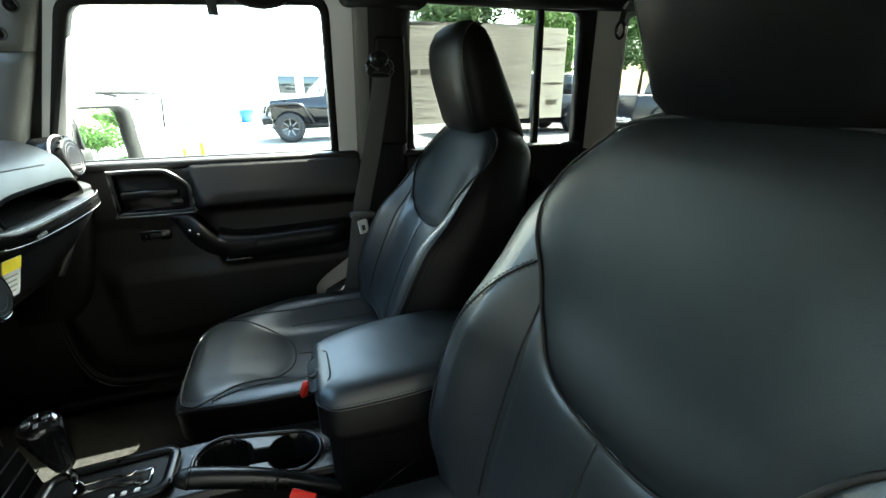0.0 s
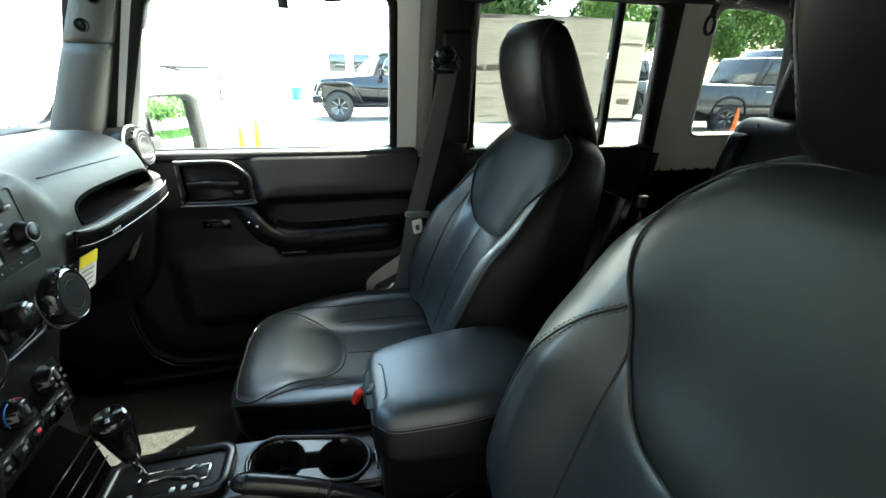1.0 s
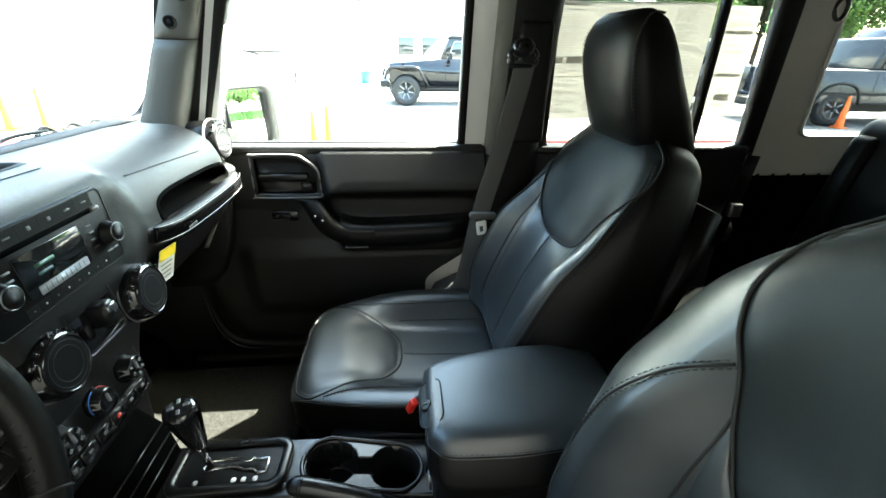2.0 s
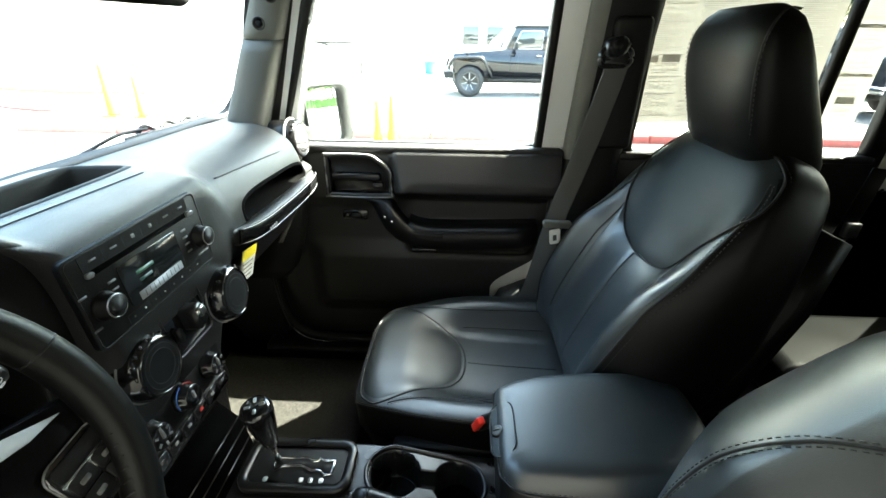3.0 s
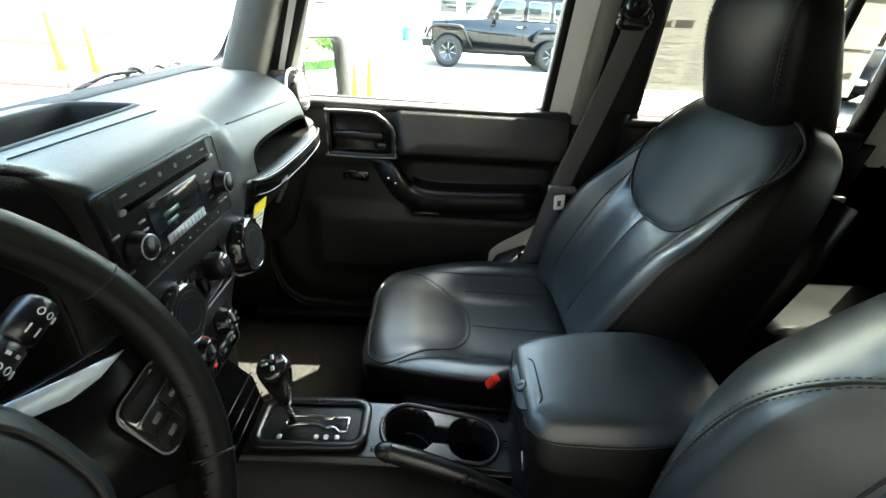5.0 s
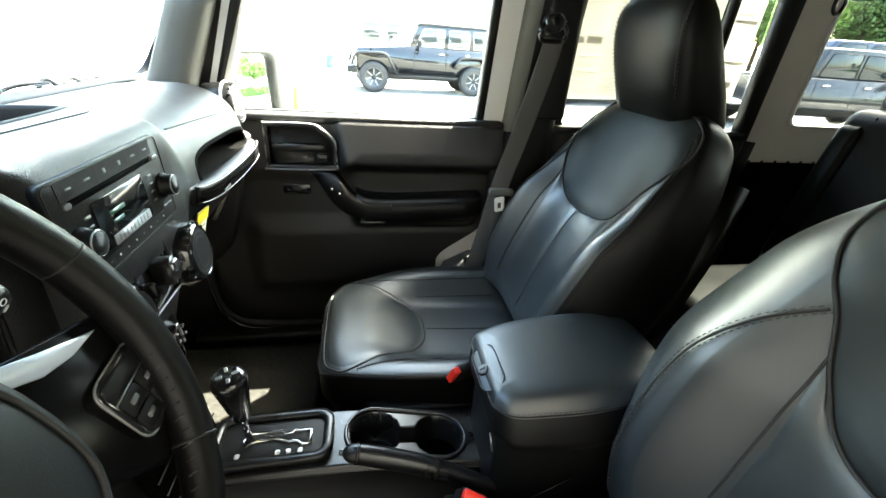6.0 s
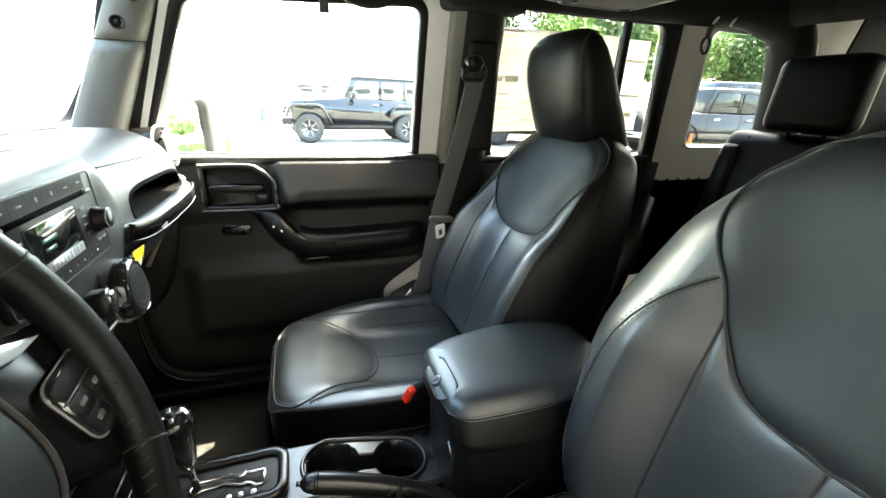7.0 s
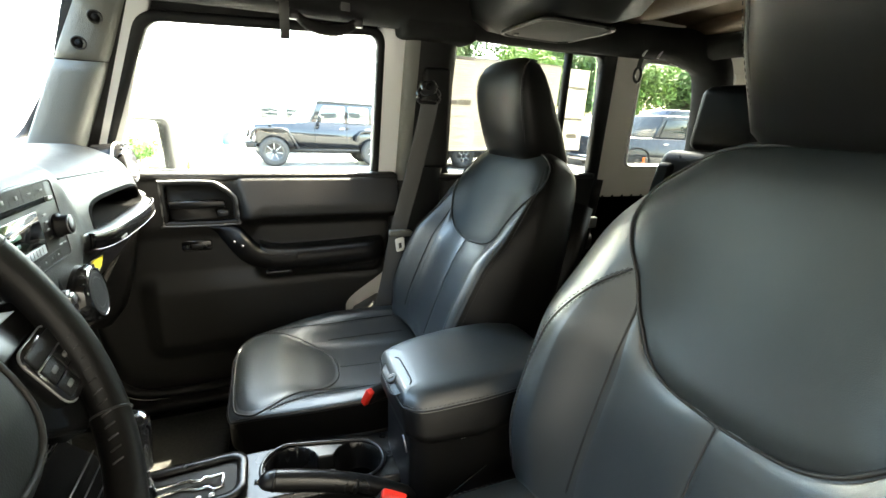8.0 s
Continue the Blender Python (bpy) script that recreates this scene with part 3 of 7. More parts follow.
# armrest: a long rounded shelf
arm_c = [(0.085, 1.010), (0.12, 0.998), (0.18, 0.994), (0.30, 0.997), (0.40, 1.001), (0.455, 1.004)]


def arm_ring(x, zc):
    w = 0.060 * smooth((x - 0.06) / 0.05) - 0.05 * smooth((x - 0.40) / 0.06)
    return [Vector((x, 0.668 - (0.668 - (0.612 - w * 0.5)) * a, zc + b)) for a, b in ((0, 0.032), (0.5, 0.033), (0.80, 0.031), (0.94, 0.022), (1.0, 0.004), (0.98, -0.018), (0.90, -0.032), (0.6, -0.040), (0, -0.044))]


part("armrest", loft([arm_ring(p.x, p.y) for p in spline([(x, z, 0) for x, z in arm_c], 6)]), LEATHER_SIDE, door, "padded black armrest")
# grab handle that sweeps down into the armrest
upper = spline([(-0.045, 1.096, 0), (0.012, 1.096, 0), (0.034, 1.088, 0), (0.054, 1.066, 0), (0.080, 1.036, 0), (0.105, 1.023, 0), (0.140, 1.019, 0), (0.185, 1.019, 0)], 6)
lower = spline([(-0.043, 1.086, 0), (-0.026, 1.070, 0), (-0.008, 1.050, 0), (0.010, 1.028, 0), (0.036, 0.999, 0), (0.064, 0.979, 0), (0.110, 0.966, 0), (0.185, 0.962, 0)], 6)
brk = []
for k, (p, q) in enumerate(zip(upper, lower)):
    y1 = lerp(0.640, 0.582, smooth(k / 22))
    ring = []
    for f, d in ((0.0, 0.06), (0.0, 0.012), (0.06, 0.003), (0.18, 0.0), (0.55, 0.002), (0.86, 0.008), (0.97, 0.016), (1.0, 0.028), (1.0, 0.06)):
        ring.append(Vector((lerp(p.x, q.x, f), min(0.668, y1 + d), lerp(p.y, q.y, f))))
    brk.append(ring)
part("pull_handle", loft(brk), LEATHER_SIDE, door, "broad curved black pull handle")
part("pull_cup", box(0.095, 0.165, 0.584, 0.64, 0.958, 0.9665, 0.003), GLOSS, door)
# release handle in its bezel
HB = Matrix(((1, 0, 0, -0.055), (0, 0, -1, 0.660), (0, 1, 0, 1.160), (0, 0, 0, 1)))
bez = [(-0.092, -0.060), (0.080, -0.060), (0.090, -0.048), (0.090, 0.008), (0.078, 0.030), (0.052, 0.052), (0.022, 0.064), (-0.086, 0.064), (-0.096, 0.054), (-0.096, -0.050)]
bez_o = [(p[0], p[1]) for p in spline([(x, y, 0) for x, y in bez], 4, True)]
bez_i = [(x * 0.855 - 0.001, y * 0.80 + 0.001) for x, y in bez_o]
bz = part("handle_bezel", ring_plate(bez_o, bez_i, 0.020, HB), SATIN, door, "satin black handle surround")
part("bezel_rim", tube([HB @ Vector((x * 0.985, y * 0.985, 0.018)) for x, y in bez_o], 0.0032, 8, True), DIM, bz)
part("recess", plate([(x * 1.02, y * 1.02) for x, y in bez_i], 0.003, HB @ Matrix.Translation((0, 0, 0.001)), 0), DOORP, door)
part("release_lever", join(plate(rrect(0.135, 0.020, 0.006), 0.018, HB @ Matrix.Translation((-0.010, 0.000, 0.006)), 0.004), place(box(-0.078, 0.058, -0.010, -0.006, 0.004, 0.02, 0.002), HB)), SATIN, door, "flat door release lever")
part("lock_slider", plate(rrect(0.030, 0.020, 0.005), 0.014, HB @ Matrix.Translation((0.050, -0.028, 0.004)), 0.003), SATIN, door)
part("lock_mark", plate(rrect(0.016, 0.004, 0.001), 0.001, HB @ Matrix.Translation((0.050, -0.026, 0.0185)), 0), GREYPRINT, door)
SWM = Matrix(((1, 0, 0, -0.082), (0, 0, -1, 0.668), (0, 1, 0, 1.036), (0, 0, 0, 1)))
sw = part("switch_plate", plate(rrect(0.076, 0.030, 0.006), 0.008, SWM, 0.003), GLOSS, door, "small window switch plate")
part("rocker_switch", plate(rrect(0.030, 0.014, 0.004), 0.006, SWM @ Matrix.Translation((0, 0, 0.008)), 0.003), SATIN, sw)
for sgn in (-1, 1):
    part("mark", plate(rrect(0.004, 0.006, 0.001), 0.001, SWM @ Matrix.Translation((sgn * 0.024, 0, 0.0085)), 0), GREYPRINT, sw)
for k in range(2):
    part("screw", turned([(0, 0), (0.004, 0), (0.0035, 0.002), (0, 0.002)], basis((0.02 + 0.02 * k, 0.584 - 0.004 * k, 1.062 - 0.012 * k), (0, -1, 0.2)), 10), SATIN, door)

# rear door lining
door2 = thing("door_2", "closed rear passenger door with black plastic lining", "door", kind="structure")
part("door_panel", grid(40, 40, lambda a, b: (lerp(0.66, lerp(1.36, 1.34, b), a), 0.685 - 0.025 * bumpbox(lerp(0.66, 1.36, a), lerp(0.58, 1.24, b), 0.72, 1.5, 1.07, 1.4, 0.05) - 0.05 * bumpbox(lerp(0.66, 1.36, a), lerp(0.58, 1.24, b), 0.78, 1.5, 0.92, 1.0, 0.04), lerp(0.58, 1.24, b))), DOORP, door2)
part("sill_top", box(0.66, 1.335, 0.655, 0.72, 1.218, 1.2405, 0.010, 3), DOORP, door2)
part("outer_skin", box(0.62, 1.42, 0.725, 0.76, 0.56, 1.225, 0.01), PAINT, door2)

# B pillar trim
pillar_b = thing("trim_pillar", "black plastic centre pillar trim behind the seat belt", "pillar trim", kind="structure")
cover = part("upper_cover", loft([[(0.510, y0 + 0.045, z), (0.508, y0 + 0.012, z), (0.518, y0 - 0.004, z), (0.545, y0 - 0.012, z), (0.63, y0 - 0.012, z), (0.655, y0 - 0.004, z), (0.668, y0 + 0.012, z), (0.672, y0 + 0.06, z)] for z, y0 in ((0.60, 0.655), (0.9, 0.655), (1.22, 0.655), (1.27, 0.645), (1.45, 0.606), (1.62, 0.570), (1.72, 0.55))]), PILLAR, pillar_b)
cover.data.materials.append(RUBBER)
for pl in cover.data.polygons:
    pl.material_index = 1 if pl.center.x > 0.56 or pl.center.z < 1.2 else 0
part("lower_cover", loft([[(0.33 + c, y, z) for c, y, z in ((0, 0.66, 0.70), (0.02, 0.645, 0.705), (0.20, 0.64, 0.72), (0.21, 0.64, 0.79), (0.12, 0.642, 0.80), (0.05, 0.65, 0.76))], [(0.33 + c, 0.70, z) for c, z in ((0, 0.69), (0.02, 0.69), (0.20, 0.70), (0.22, 0.80), (0.12, 0.81), (0.04, 0.77))]]), TRIMGREY, pillar_b, "grey lower pillar cover")
part("slot_panel", box(0.560, 0.645, 0.556, 0.60, 1.27, 1.56, 0.012, 3), RUBBER, pillar_b)

# side mirror outside the door
mirror = thing("side_mirror", "black square door mirror with trees in its glass", "mirror")
MM = basis((-0.21, 0.885, 1.288), (0.835, -0.545, 0.058))
mo, mi = rrect(0.185, 0.195, 0.03, 5), [(x - 0.014, y) for x, y in rrect(0.140, 0.170, 0.022, 5)]
part("housing", loft([[MM @ Vector((x * s, y * s, z)) for x, y in mo] for s, z in ((0.55, -0.10), (0.85, -0.08), (0.98, -0.04), (1.0, 0.0))]), RUBBER, mirror)
part("rim", ring_plate(mo, mi, 0.024, MM @ Matrix.Translation((0, 0, -0.002))), RUBBER, mirror)
part("mirror_glass", plate(mi, 0.003, MM @ Matrix.Translation((0, 0, 0.002)), 0), MIRROR, mirror, flat=True)
part("bracket", box(-0.285, -0.235, 0.73, 0.86, 1.22, 1.27, 0.012), RUBBER, mirror)

# rear view mirror hanging from the windscreen
rvm = thing("rear_view_mirror", "black rear view mirror hanging from the windscreen", "mirror")
RV = basis((-0.125, -0.055, 1.572), (0.93, -0.36, -0.05))
ro, ri = rrect(0.235, 0.062, 0.024, 6), rrect(0.218, 0.047, 0.018, 6)
part("housing", loft([[RV @ Vector((x * s_, y * s_, z)) for x, y in ro] for s_, z in ((0.55, -0.034), (0.86, -0.026), (0.98, -0.010), (1.0, 0.0), (0.97, 0.004))]), SATIN, rvm)
part("mirror_glass", plate(ri, 0.002, RV @ Matrix.Translation((0, 0, 0.0035)), 0), MIRROR, rvm, flat=True)
part("stalk", tube([RV @ Vector((0, 0, -0.03)), (-0.215, -0.03, 1.615), (-0.262, -0.03, 1.632)], 0.009, 10), SATIN, rvm)

# roll bar padding, sound bar, handle
rollbar = thing("roll_bar", "black padded roll bar under the roof edge", "roll bar")
rail = spline([(-0.13, 0.552, 1.690), (0.00, 0.550, 1.696), (0.20, 0.548, 1.698), (0.50, 0.546, 1.698), (0.80, 0.545, 1.695), (1.30, 0.545, 1.705), (1.56, 0.545, 1.708), (1.72, 0.552, 1.665), (1.79, 0.562, 1.50), (1.83, 0.57, 1.12)], 8)
part("side_bar", tube(rail, [0.054 + 0.016 * smooth((p.x - 1.45) / 0.2) for p in rail], 14), PADDING, rollbar)
part("joint_cover", box(0.475, 0.70, 0.505, 0.60, 1.625, 1.745, 0.02, 3), PADDING, rollbar)
part("zip", tube([p + Vector((0, -0.030, -0.028)) for p in rail[:30]], 0.003, 6), SATIN, rollbar)
hoop = spline([(1.62, 0.545, 1.70), (1.64, 0.50, 1.72), (1.66, 0.42, 1.725), (1.68, 0.30, 1.725), (1.68, -0.30, 1.725)], 8)
part("rear_hoop", tube(hoop, 0.055, 12), PADDING, rollbar)
for xs in (0.175, 0.325):
    part("strap", strap([(xs, 0.500, 1.66), (xs, 0.498, 1.70), (xs, 0.52, 1.728), (xs, 0.56, 1.73)], 0.022, 0.003, (1, 0, 0)), BELT, rollbar)
part("strap_end", strap([(0.182, 0.503, 1.665), (0.182, 0.515, 1.63), (0.182, 0.525, 1.585)], 0.022, 0.004, (1, 0, 0)), BELT, rollbar)
handle = thing("grab_handle", "black woven grab handle hanging from the roll bar", "grab handle")
gpts = spline([(0.205, 0.53, 1.652), (0.232, 0.535, 1.628), (0.285, 0.54, 1.619), (0.335, 0.535, 1.628), (0.362, 0.53, 1.652)], 8)
part("grip", tube(gpts, [0.006 + 0.008 * math.sin(math.pi * i / (len(gpts) - 1)) + 0.0015 * (i % 2) for i in range(len(gpts))], 12), PADDING, handle)
for xs in (0.205, 0.362):
    part("buckle", box(xs - 0.012, xs + 0.012, 0.522, 0.542, 1.632, 1.655, 0.004), SATIN, handle)
soundbar = thing("sound_bar", "black overhead speaker bar across the roof", "sound bar")
part("housing", loft([[(0.66, y, 1.72), (0.67, y, 1.665 + d), (0.72, y, 1.640 + d), (0.86, y, 1.640 + d), (0.93, y, 1.66 + d), (0.95, y, 1.72), (0.94, y, 1.78), (0.67, y, 1.78)] for y, d in ((-0.62, 0.02), (-0.50, 0.0), (-0.1, 0.0), (0.03, 0.035), (0.10, 0.035), (0.15, 0.0), (0.42, 0.0), (0.50, 0.02))]), PLASTIC, soundbar)
sp_m = basis((0.80, 0.285, 1.6405), (0, 0, -1), (0, 1, 0))
grille = part("speaker_grille", plate(rrect(0.20, 0.20, 0.03), 0.008, sp_m, 0.005), GRILLE, soundbar, "dark speaker cover")
part("grille_rim", tube([sp_m @ Vector((x, y, 0.006)) for x, y in rrect(0.208, 0.208, 0.03)], 0.0045, 8, True), SATIN, grille)
part("grille_clip", turned([(0, 0), (0.008, 0), (0.007, 0.004), (0, 0.004)], sp_m @ Matrix.Translation((0.07, 0.07, 0.008)), 12), SATIN, grille)
# hook strap at the rear of the roof
hook = thing("tie_hook", "dark metal hook hanging from the rear roof rail", "hook")
part("ring", tube([(1.36 + 0.016 * math.cos(a), 0.548, 1.600 + 0.024 * math.sin(a)) for a in [2 * math.pi * k / 20 for k in range(20)]], 0.005, 8, True, up=(0, 1, 0)), DARKMETAL, hook)
part("loop", strap([(1.36, 0.548, 1.622), (1.365, 0.55, 1.645), (1.37, 0.548, 1.665)], 0.02, 0.003, (1, 0, 0)), BELT, hook)
for k in range(2):
    part("pin", tube([(1.33 + 0.07 * k, 0.51, 1.655), (1.345 + 0.07 * k, 0.505, 1.685)], 0.004, 8), SILVER, hook)

# ---- dashboard ----
dash = thing("dashboard", "black grained plastic dashboard with a tray on top", "dashboard")
PROF_P = spline([(-0.62, 1.255, 0), (-0.48, 1.300, 0), (-0.40, 1.318, 0), (-0.275, 1.325, 0), (-0.205, 1.300, 0), (-0.176, 1.262, 0), (-0.166, 1.205, 0), (-0.186, 1.145, 0), (-0.256, 1.05, 0), (-0.325, 0.965, 0), (-0.45, 0.92, 0), (-0.70, 0.90, 0)], 12)
PROF_C = spline([(-0.62, 1.255, 0), (-0.48, 1.308, 0), (-0.40, 1.328, 0), (-0.285, 1.334, 0), (-0.208, 1.330, 0), (-0.167, 1.312, 0), (-0.1580, 1.252, 0), (-0.154, 1.168, 0), (-0.178, 1.085, 0), (-0.205, 0.99, 0), (-0.214, 0.90, 0), (-0.225, 0.74, 0)], 12)
PROF_D = spline([(-0.62, 1.255, 0), (-0.48, 1.308, 0), (-0.40, 1.329, 0), (-0.285, 1.338, 0), (-0.215, 1.350, 0), (-0.200, 1.334, 0), (-0.285, 1.318, 0), (-0.325, 1.23, 0), (-0.28, 1.15, 0), (-0.20, 1.10, 0), (-0.23, 0.97, 0), (-0.45, 0.90, 0)], 12)
NP = len(PROF_P)


def dash_point(a, y):
    """The dashboard's skin: a runs over its section from the windscreen down, y across the car."""
    f = a * (NP - 1)
    i = min(int(f), NP - 2)
    t = f - i
    P, C, D = (q[i].lerp(q[i + 1], t) for q in (PROF_P, PROF_C, PROF_D))
    p = P.lerp(C, smooth((0.175 - y) / 0.085))
    wd = smooth((-0.137 - y) / 0.050)
    p = p.lerp(D, wd * smooth((y + 0.74) / 0.08) if y < -0.6 else wd)
    x, z = p.x, p.y
    e = max(smooth((y - 0.575) / 0.085), smooth((y - 0.508) / 0.09) * smooth((z - 1.200) / 0.045))
    x -= 0.10 * e * smooth((x + 0.62) / 0.4)
    z -= 0.012 * e
    return Vector((x, y, z))


def dash_front(y, z):
    """The skin's x at a height on its front."""
    for k in range(400, 60, -1):
        p, q = dash_point(k / 400, y), dash_point((k - 1) / 400, y)
        if p.z <= z < q.z:
            return p.x + (q.x - p.x) * (z - p.z) / (q.z - p.z)
    return -0.17


def dash_top(x, y):
    """The skin's height at a place on its top."""
    for k in range(400):
        p, q = dash_point(k / 400, y), dash_point((k + 1) / 400, y)
        if p.x <= x < q.x:
            return p.z + (q.z - p.z) * (x - p.x) / (q.x - p.x)
    return 1.30


def lens(u, v, pu, pv):
    return abs(u) ** (2 / pu) + abs(v) ** (2 / pv)


SLOT = (0.366, 0.158, 1.222, 0.0265)       # middle and half width across, middle and half height
SLOT_P, TRAY_P = (0.5, 0.667), (0.16, 0.16)     # roundness of their ends
TRAY = (-0.131, 0.236, -0.322, 0.050)      # middle and half width across, middle and half depth


def lens_ring(mid, half, mid2, half2, e, pu, pv):
    out = []
    for k in range(72):
        c, s = math.cos(2 * math.pi * k / 72), math.sin(2 * math.pi * k / 72)
        out.append((mid + (half + e) * math.copysign(abs(c) ** pu, c), mid2 + (half2 + e) * math.copysign(abs(s) ** pv, s)))
    return out


skin = grid(250, 300, lambda a, b: dash_point(a, lerp(-0.74, 0.655, b)))
gone = []
for f in skin.faces:
    c = f.calc_center_median()
    if c.z > 1.17 and c.x > -0.26 and lens((c.y - SLOT[0]) / (SLOT[1] + 0.002), (c.z + 0.03 * (c.y - 0.15) - SLOT[2]) / (SLOT[3] + 0.002), *SLOT_P) < 1:
        gone.append(f)
    elif c.z > 1.28 and c.x < -0.24 and lens((c.y - TRAY[0]) / (TRAY[1] + 0.002), (c.x - TRAY[2]) / (TRAY[3] + 0.002), *TRAY_P) < 1:
        gone.append(f)
bmesh.ops.delete(skin, geom=gone, context="FACES")
part("dash_body", skin, DASH, dash)
rings = []
for e, d in ((0.008, -0.002), (0.0065, 0.0006), (0.003, 0.0016), (0.0, 0.0008), (-0.002, -0.003), (-0.0035, -0.012), (-0.006, -0.05), (-0.010, -0.11), (-0.024, -0.115)):
    rings.append([(dash_front(y, max(1.18, z - 0.03 * (y - 0.15))) + d, y, z - 0.03 * (y - 0.15)) for y, z in lens_ring(*SLOT, e, *SLOT_P)])
part("grab_slot", loft(rings, cap=False), RECESSDARK, dash, "dark slot behind the grab bar")
rings = []
for e, d in ((0.009, -0.002), (0.0075, 0.0008), (0.004, 0.0022), (0.0, 0.0012), (-0.002, -0.004), (-0.004, -0.018), (-0.007, -0.080), (-0.016, -0.090)):
    rings.append([(x, y, dash_top(x, y) + d) for y, x in lens_ring(*TRAY, e, *TRAY_P)])
part("top_tray", loft(rings, cap=False), TRAYMAT, dash, "open storage tray in the dashboard top")
part("tray_floor", loft([[(x, y, 1.246) for y, x in lens_ring(*TRAY, -0.003, *TRAY_P)], [(x, y, 1.243) for y, x in lens_ring(*TRAY, -0.003, *TRAY_P)]]), RECESSDARK, dash)
lip = spline([(-0.203, -0.33, 1.360), (-0.200, -0.25, 1.358), (-0.199, -0.205, 1.352), (-0.197, -0.176, 1.342), (-0.194, -0.155, 1.326), (-0.192, -0.144, 1.300), (-0.190, -0.139, 1.262), (-0.190, -0.139, 1.198), (-0.194, -0.143, 1.14)], 8)
part("cluster_hood_edge", tube(lip, 0.0065, 10), DASH, dash)
hood_out = spline([(-0.203, -0.62, 1.300), (-0.205, -0.55, 1.345), (-0.206, -0.45, 1.360), (-0.205, -0.33, 1.361), (-0.202, -0.25, 1.359), (-0.200, -0.205, 1.353), (-0.198, -0.176, 1.343), (-0.195, -0.155, 1.327), (-0.193, -0.144, 1.300), (-0.191, -0.139, 1.262), (-0.191, -0.139, 1.198), (-0.195, -0.143, 1.12)], 8)


def hood_ring(f, dx):
    return [Vector((p.x + dx, -0.39 + (p.y + 0.39) * f, 1.12 + (p.z - 1.12) * f)) for p in hood_out]


part("cluster_hood", loft([hood_ring(f, dx) for f, dx in ((1.01, -0.006), (1.0, 0.002), (0.975, 0.006), (0.93, 0.004), (0.87, -0.006), (0.84, -0.014), (0.83, -0.03), (0.80, -0.09))], cap=False, closed=False), PLASTIC, dash, "matte black hood round the instruments")
part("hood_lip", tube(hood_ring(0.835, -0.016), 0.0028, 8), DASH, dash)
part("cluster_panel", box(-0.30, -0.285, -0.66, -0.155, 1.10, 1.325, 0.01), RUBBER, dash)
part("groove", tube(spline([(dash_front(0.185, 1.2925) + 0.0006, 0.185, 1.2925), (dash_front(0.31, 1.2865) + 0.0006, 0.31, 1.2865), (dash_front(0.44, 1.279) + 0.0006, 0.44, 1.279)], 8), 0.0014, 6), SEAM, dash)
part("end_cover", loft([[(-0.42, 0.655, 1.30), (-0.26, 0.655, 1.285), (-0.245, 0.655, 1.15), (-0.30, 0.655, 0.98), (-0.50, 0.655, 0.93)], [(-0.42, 0.665, 1.30), (-0.27, 0.665, 1.28), (-0.255, 0.665, 1.15), (-0.31, 0.665, 0.99), (-0.50, 0.665, 0.94)]]), DASH, dash)
part("groove", tube([(-0.238 + 0.05 * (y + 0.015), y, dash_top(-0.238 + 0.05 * (y + 0.015), y) + 0.0005) for y in [-0.13 + 0.01 * k for k in range(22)]], 0.0008, 6), SEAM, dash)
# glove box below
glove = part("glove_box", grid(24, 40, lambda a, b: (lerp(-0.178, -0.304, a ** 1.12) + 0.004 * smooth((1 - abs(2 * b - 1)) * 8) * smooth((1 - abs(2 * a - 1)) * 8), lerp(0.160, 0.600, b), lerp(1.150, 0.985, a))), GLOVE, dash, "black glove box lid")
# paler speckled strip along the inner edge of the cheek
part("end_strip", strap(spline([(-0.222, 0.600, 1.130), (-0.240, 0.594, 1.080), (-0.262, 0.588, 1.030), (-0.290, 0.582, 0.975)], 6), 0.016, 0.004, (0.6, 0.8, 0)), SPECKLE, dash, "grey speckled end strip")
part("side_cheek", loft([[(-0.42, 0.655, z), (x - 0.02, 0.655, z), (x - 0.004, 0.648, z), (x, 0.632, z), (x - 0.003, 0.614, z), (x - 0.014, 0.602, z), (-0.42, 0.596, z)] for z, x in ((1.205, -0.212), (1.17, -0.205), (1.13, -0.203), (1.07, -0.212), (1.0, -0.226), (0.94, -0.243), (0.88, -0.266), (0.84, -0.30))]), RUBBER, dash, "black cheek at the end of the dashboard")
# grab bar
bar = spline([(-0.188, 0.130, 1.205), (-0.168, 0.170, 1.190), (-0.155, 0.230, 1.184), (-0.150, 0.31, 1.182), (-0.149, 0.40, 1.180), (-0.152, 0.49, 1.179), (-0.162, 0.555, 1.180), (-0.188, 0.592, 1.186)], 8)
BAR_PROFILE = ((-0.020, 0.016), (-0.010, 0.0185), (0.003, 0.0175), (0.0085, 0.0150), (0.011, 0.0105), (0.011, -0.011), (0.006, -0.017), (-0.004, -0.021), (-0.022, -0.022))
gb = part("grab_bar", loft([[p + Vector((u * k, 0, v * k)) for u, v in BAR_PROFILE] for p, k in zip(bar, [0.62 + 0.38 * math.sin(math.pi * i / (len(bar) - 1)) ** 0.4 for i in range(len(bar))])]), DASH, dash, "broad black grab bar in front of the passenger")
strip = [p + Vector((0.0098, 0, 0.0012)) for p in bar[7:-7]]
part("gloss_strip", strap(strip, 0.027, 0.007, (0, 0, 1)), SPOKE, gb)
for dz in (-0.0138, 0.0138):
    part("bright_edge", tube([p + Vector((0.0032, 0, dz)) for p in strip], 0.0006, 6), DIM, gb)
for k in range(4):
    part("emblem_mark", box(-0.1375, -0.1355, 0.232 + 0.009 * k, 0.238 + 0.009 * k, 1.174, 1.181, 0.0008), GREYPRINT, gb)


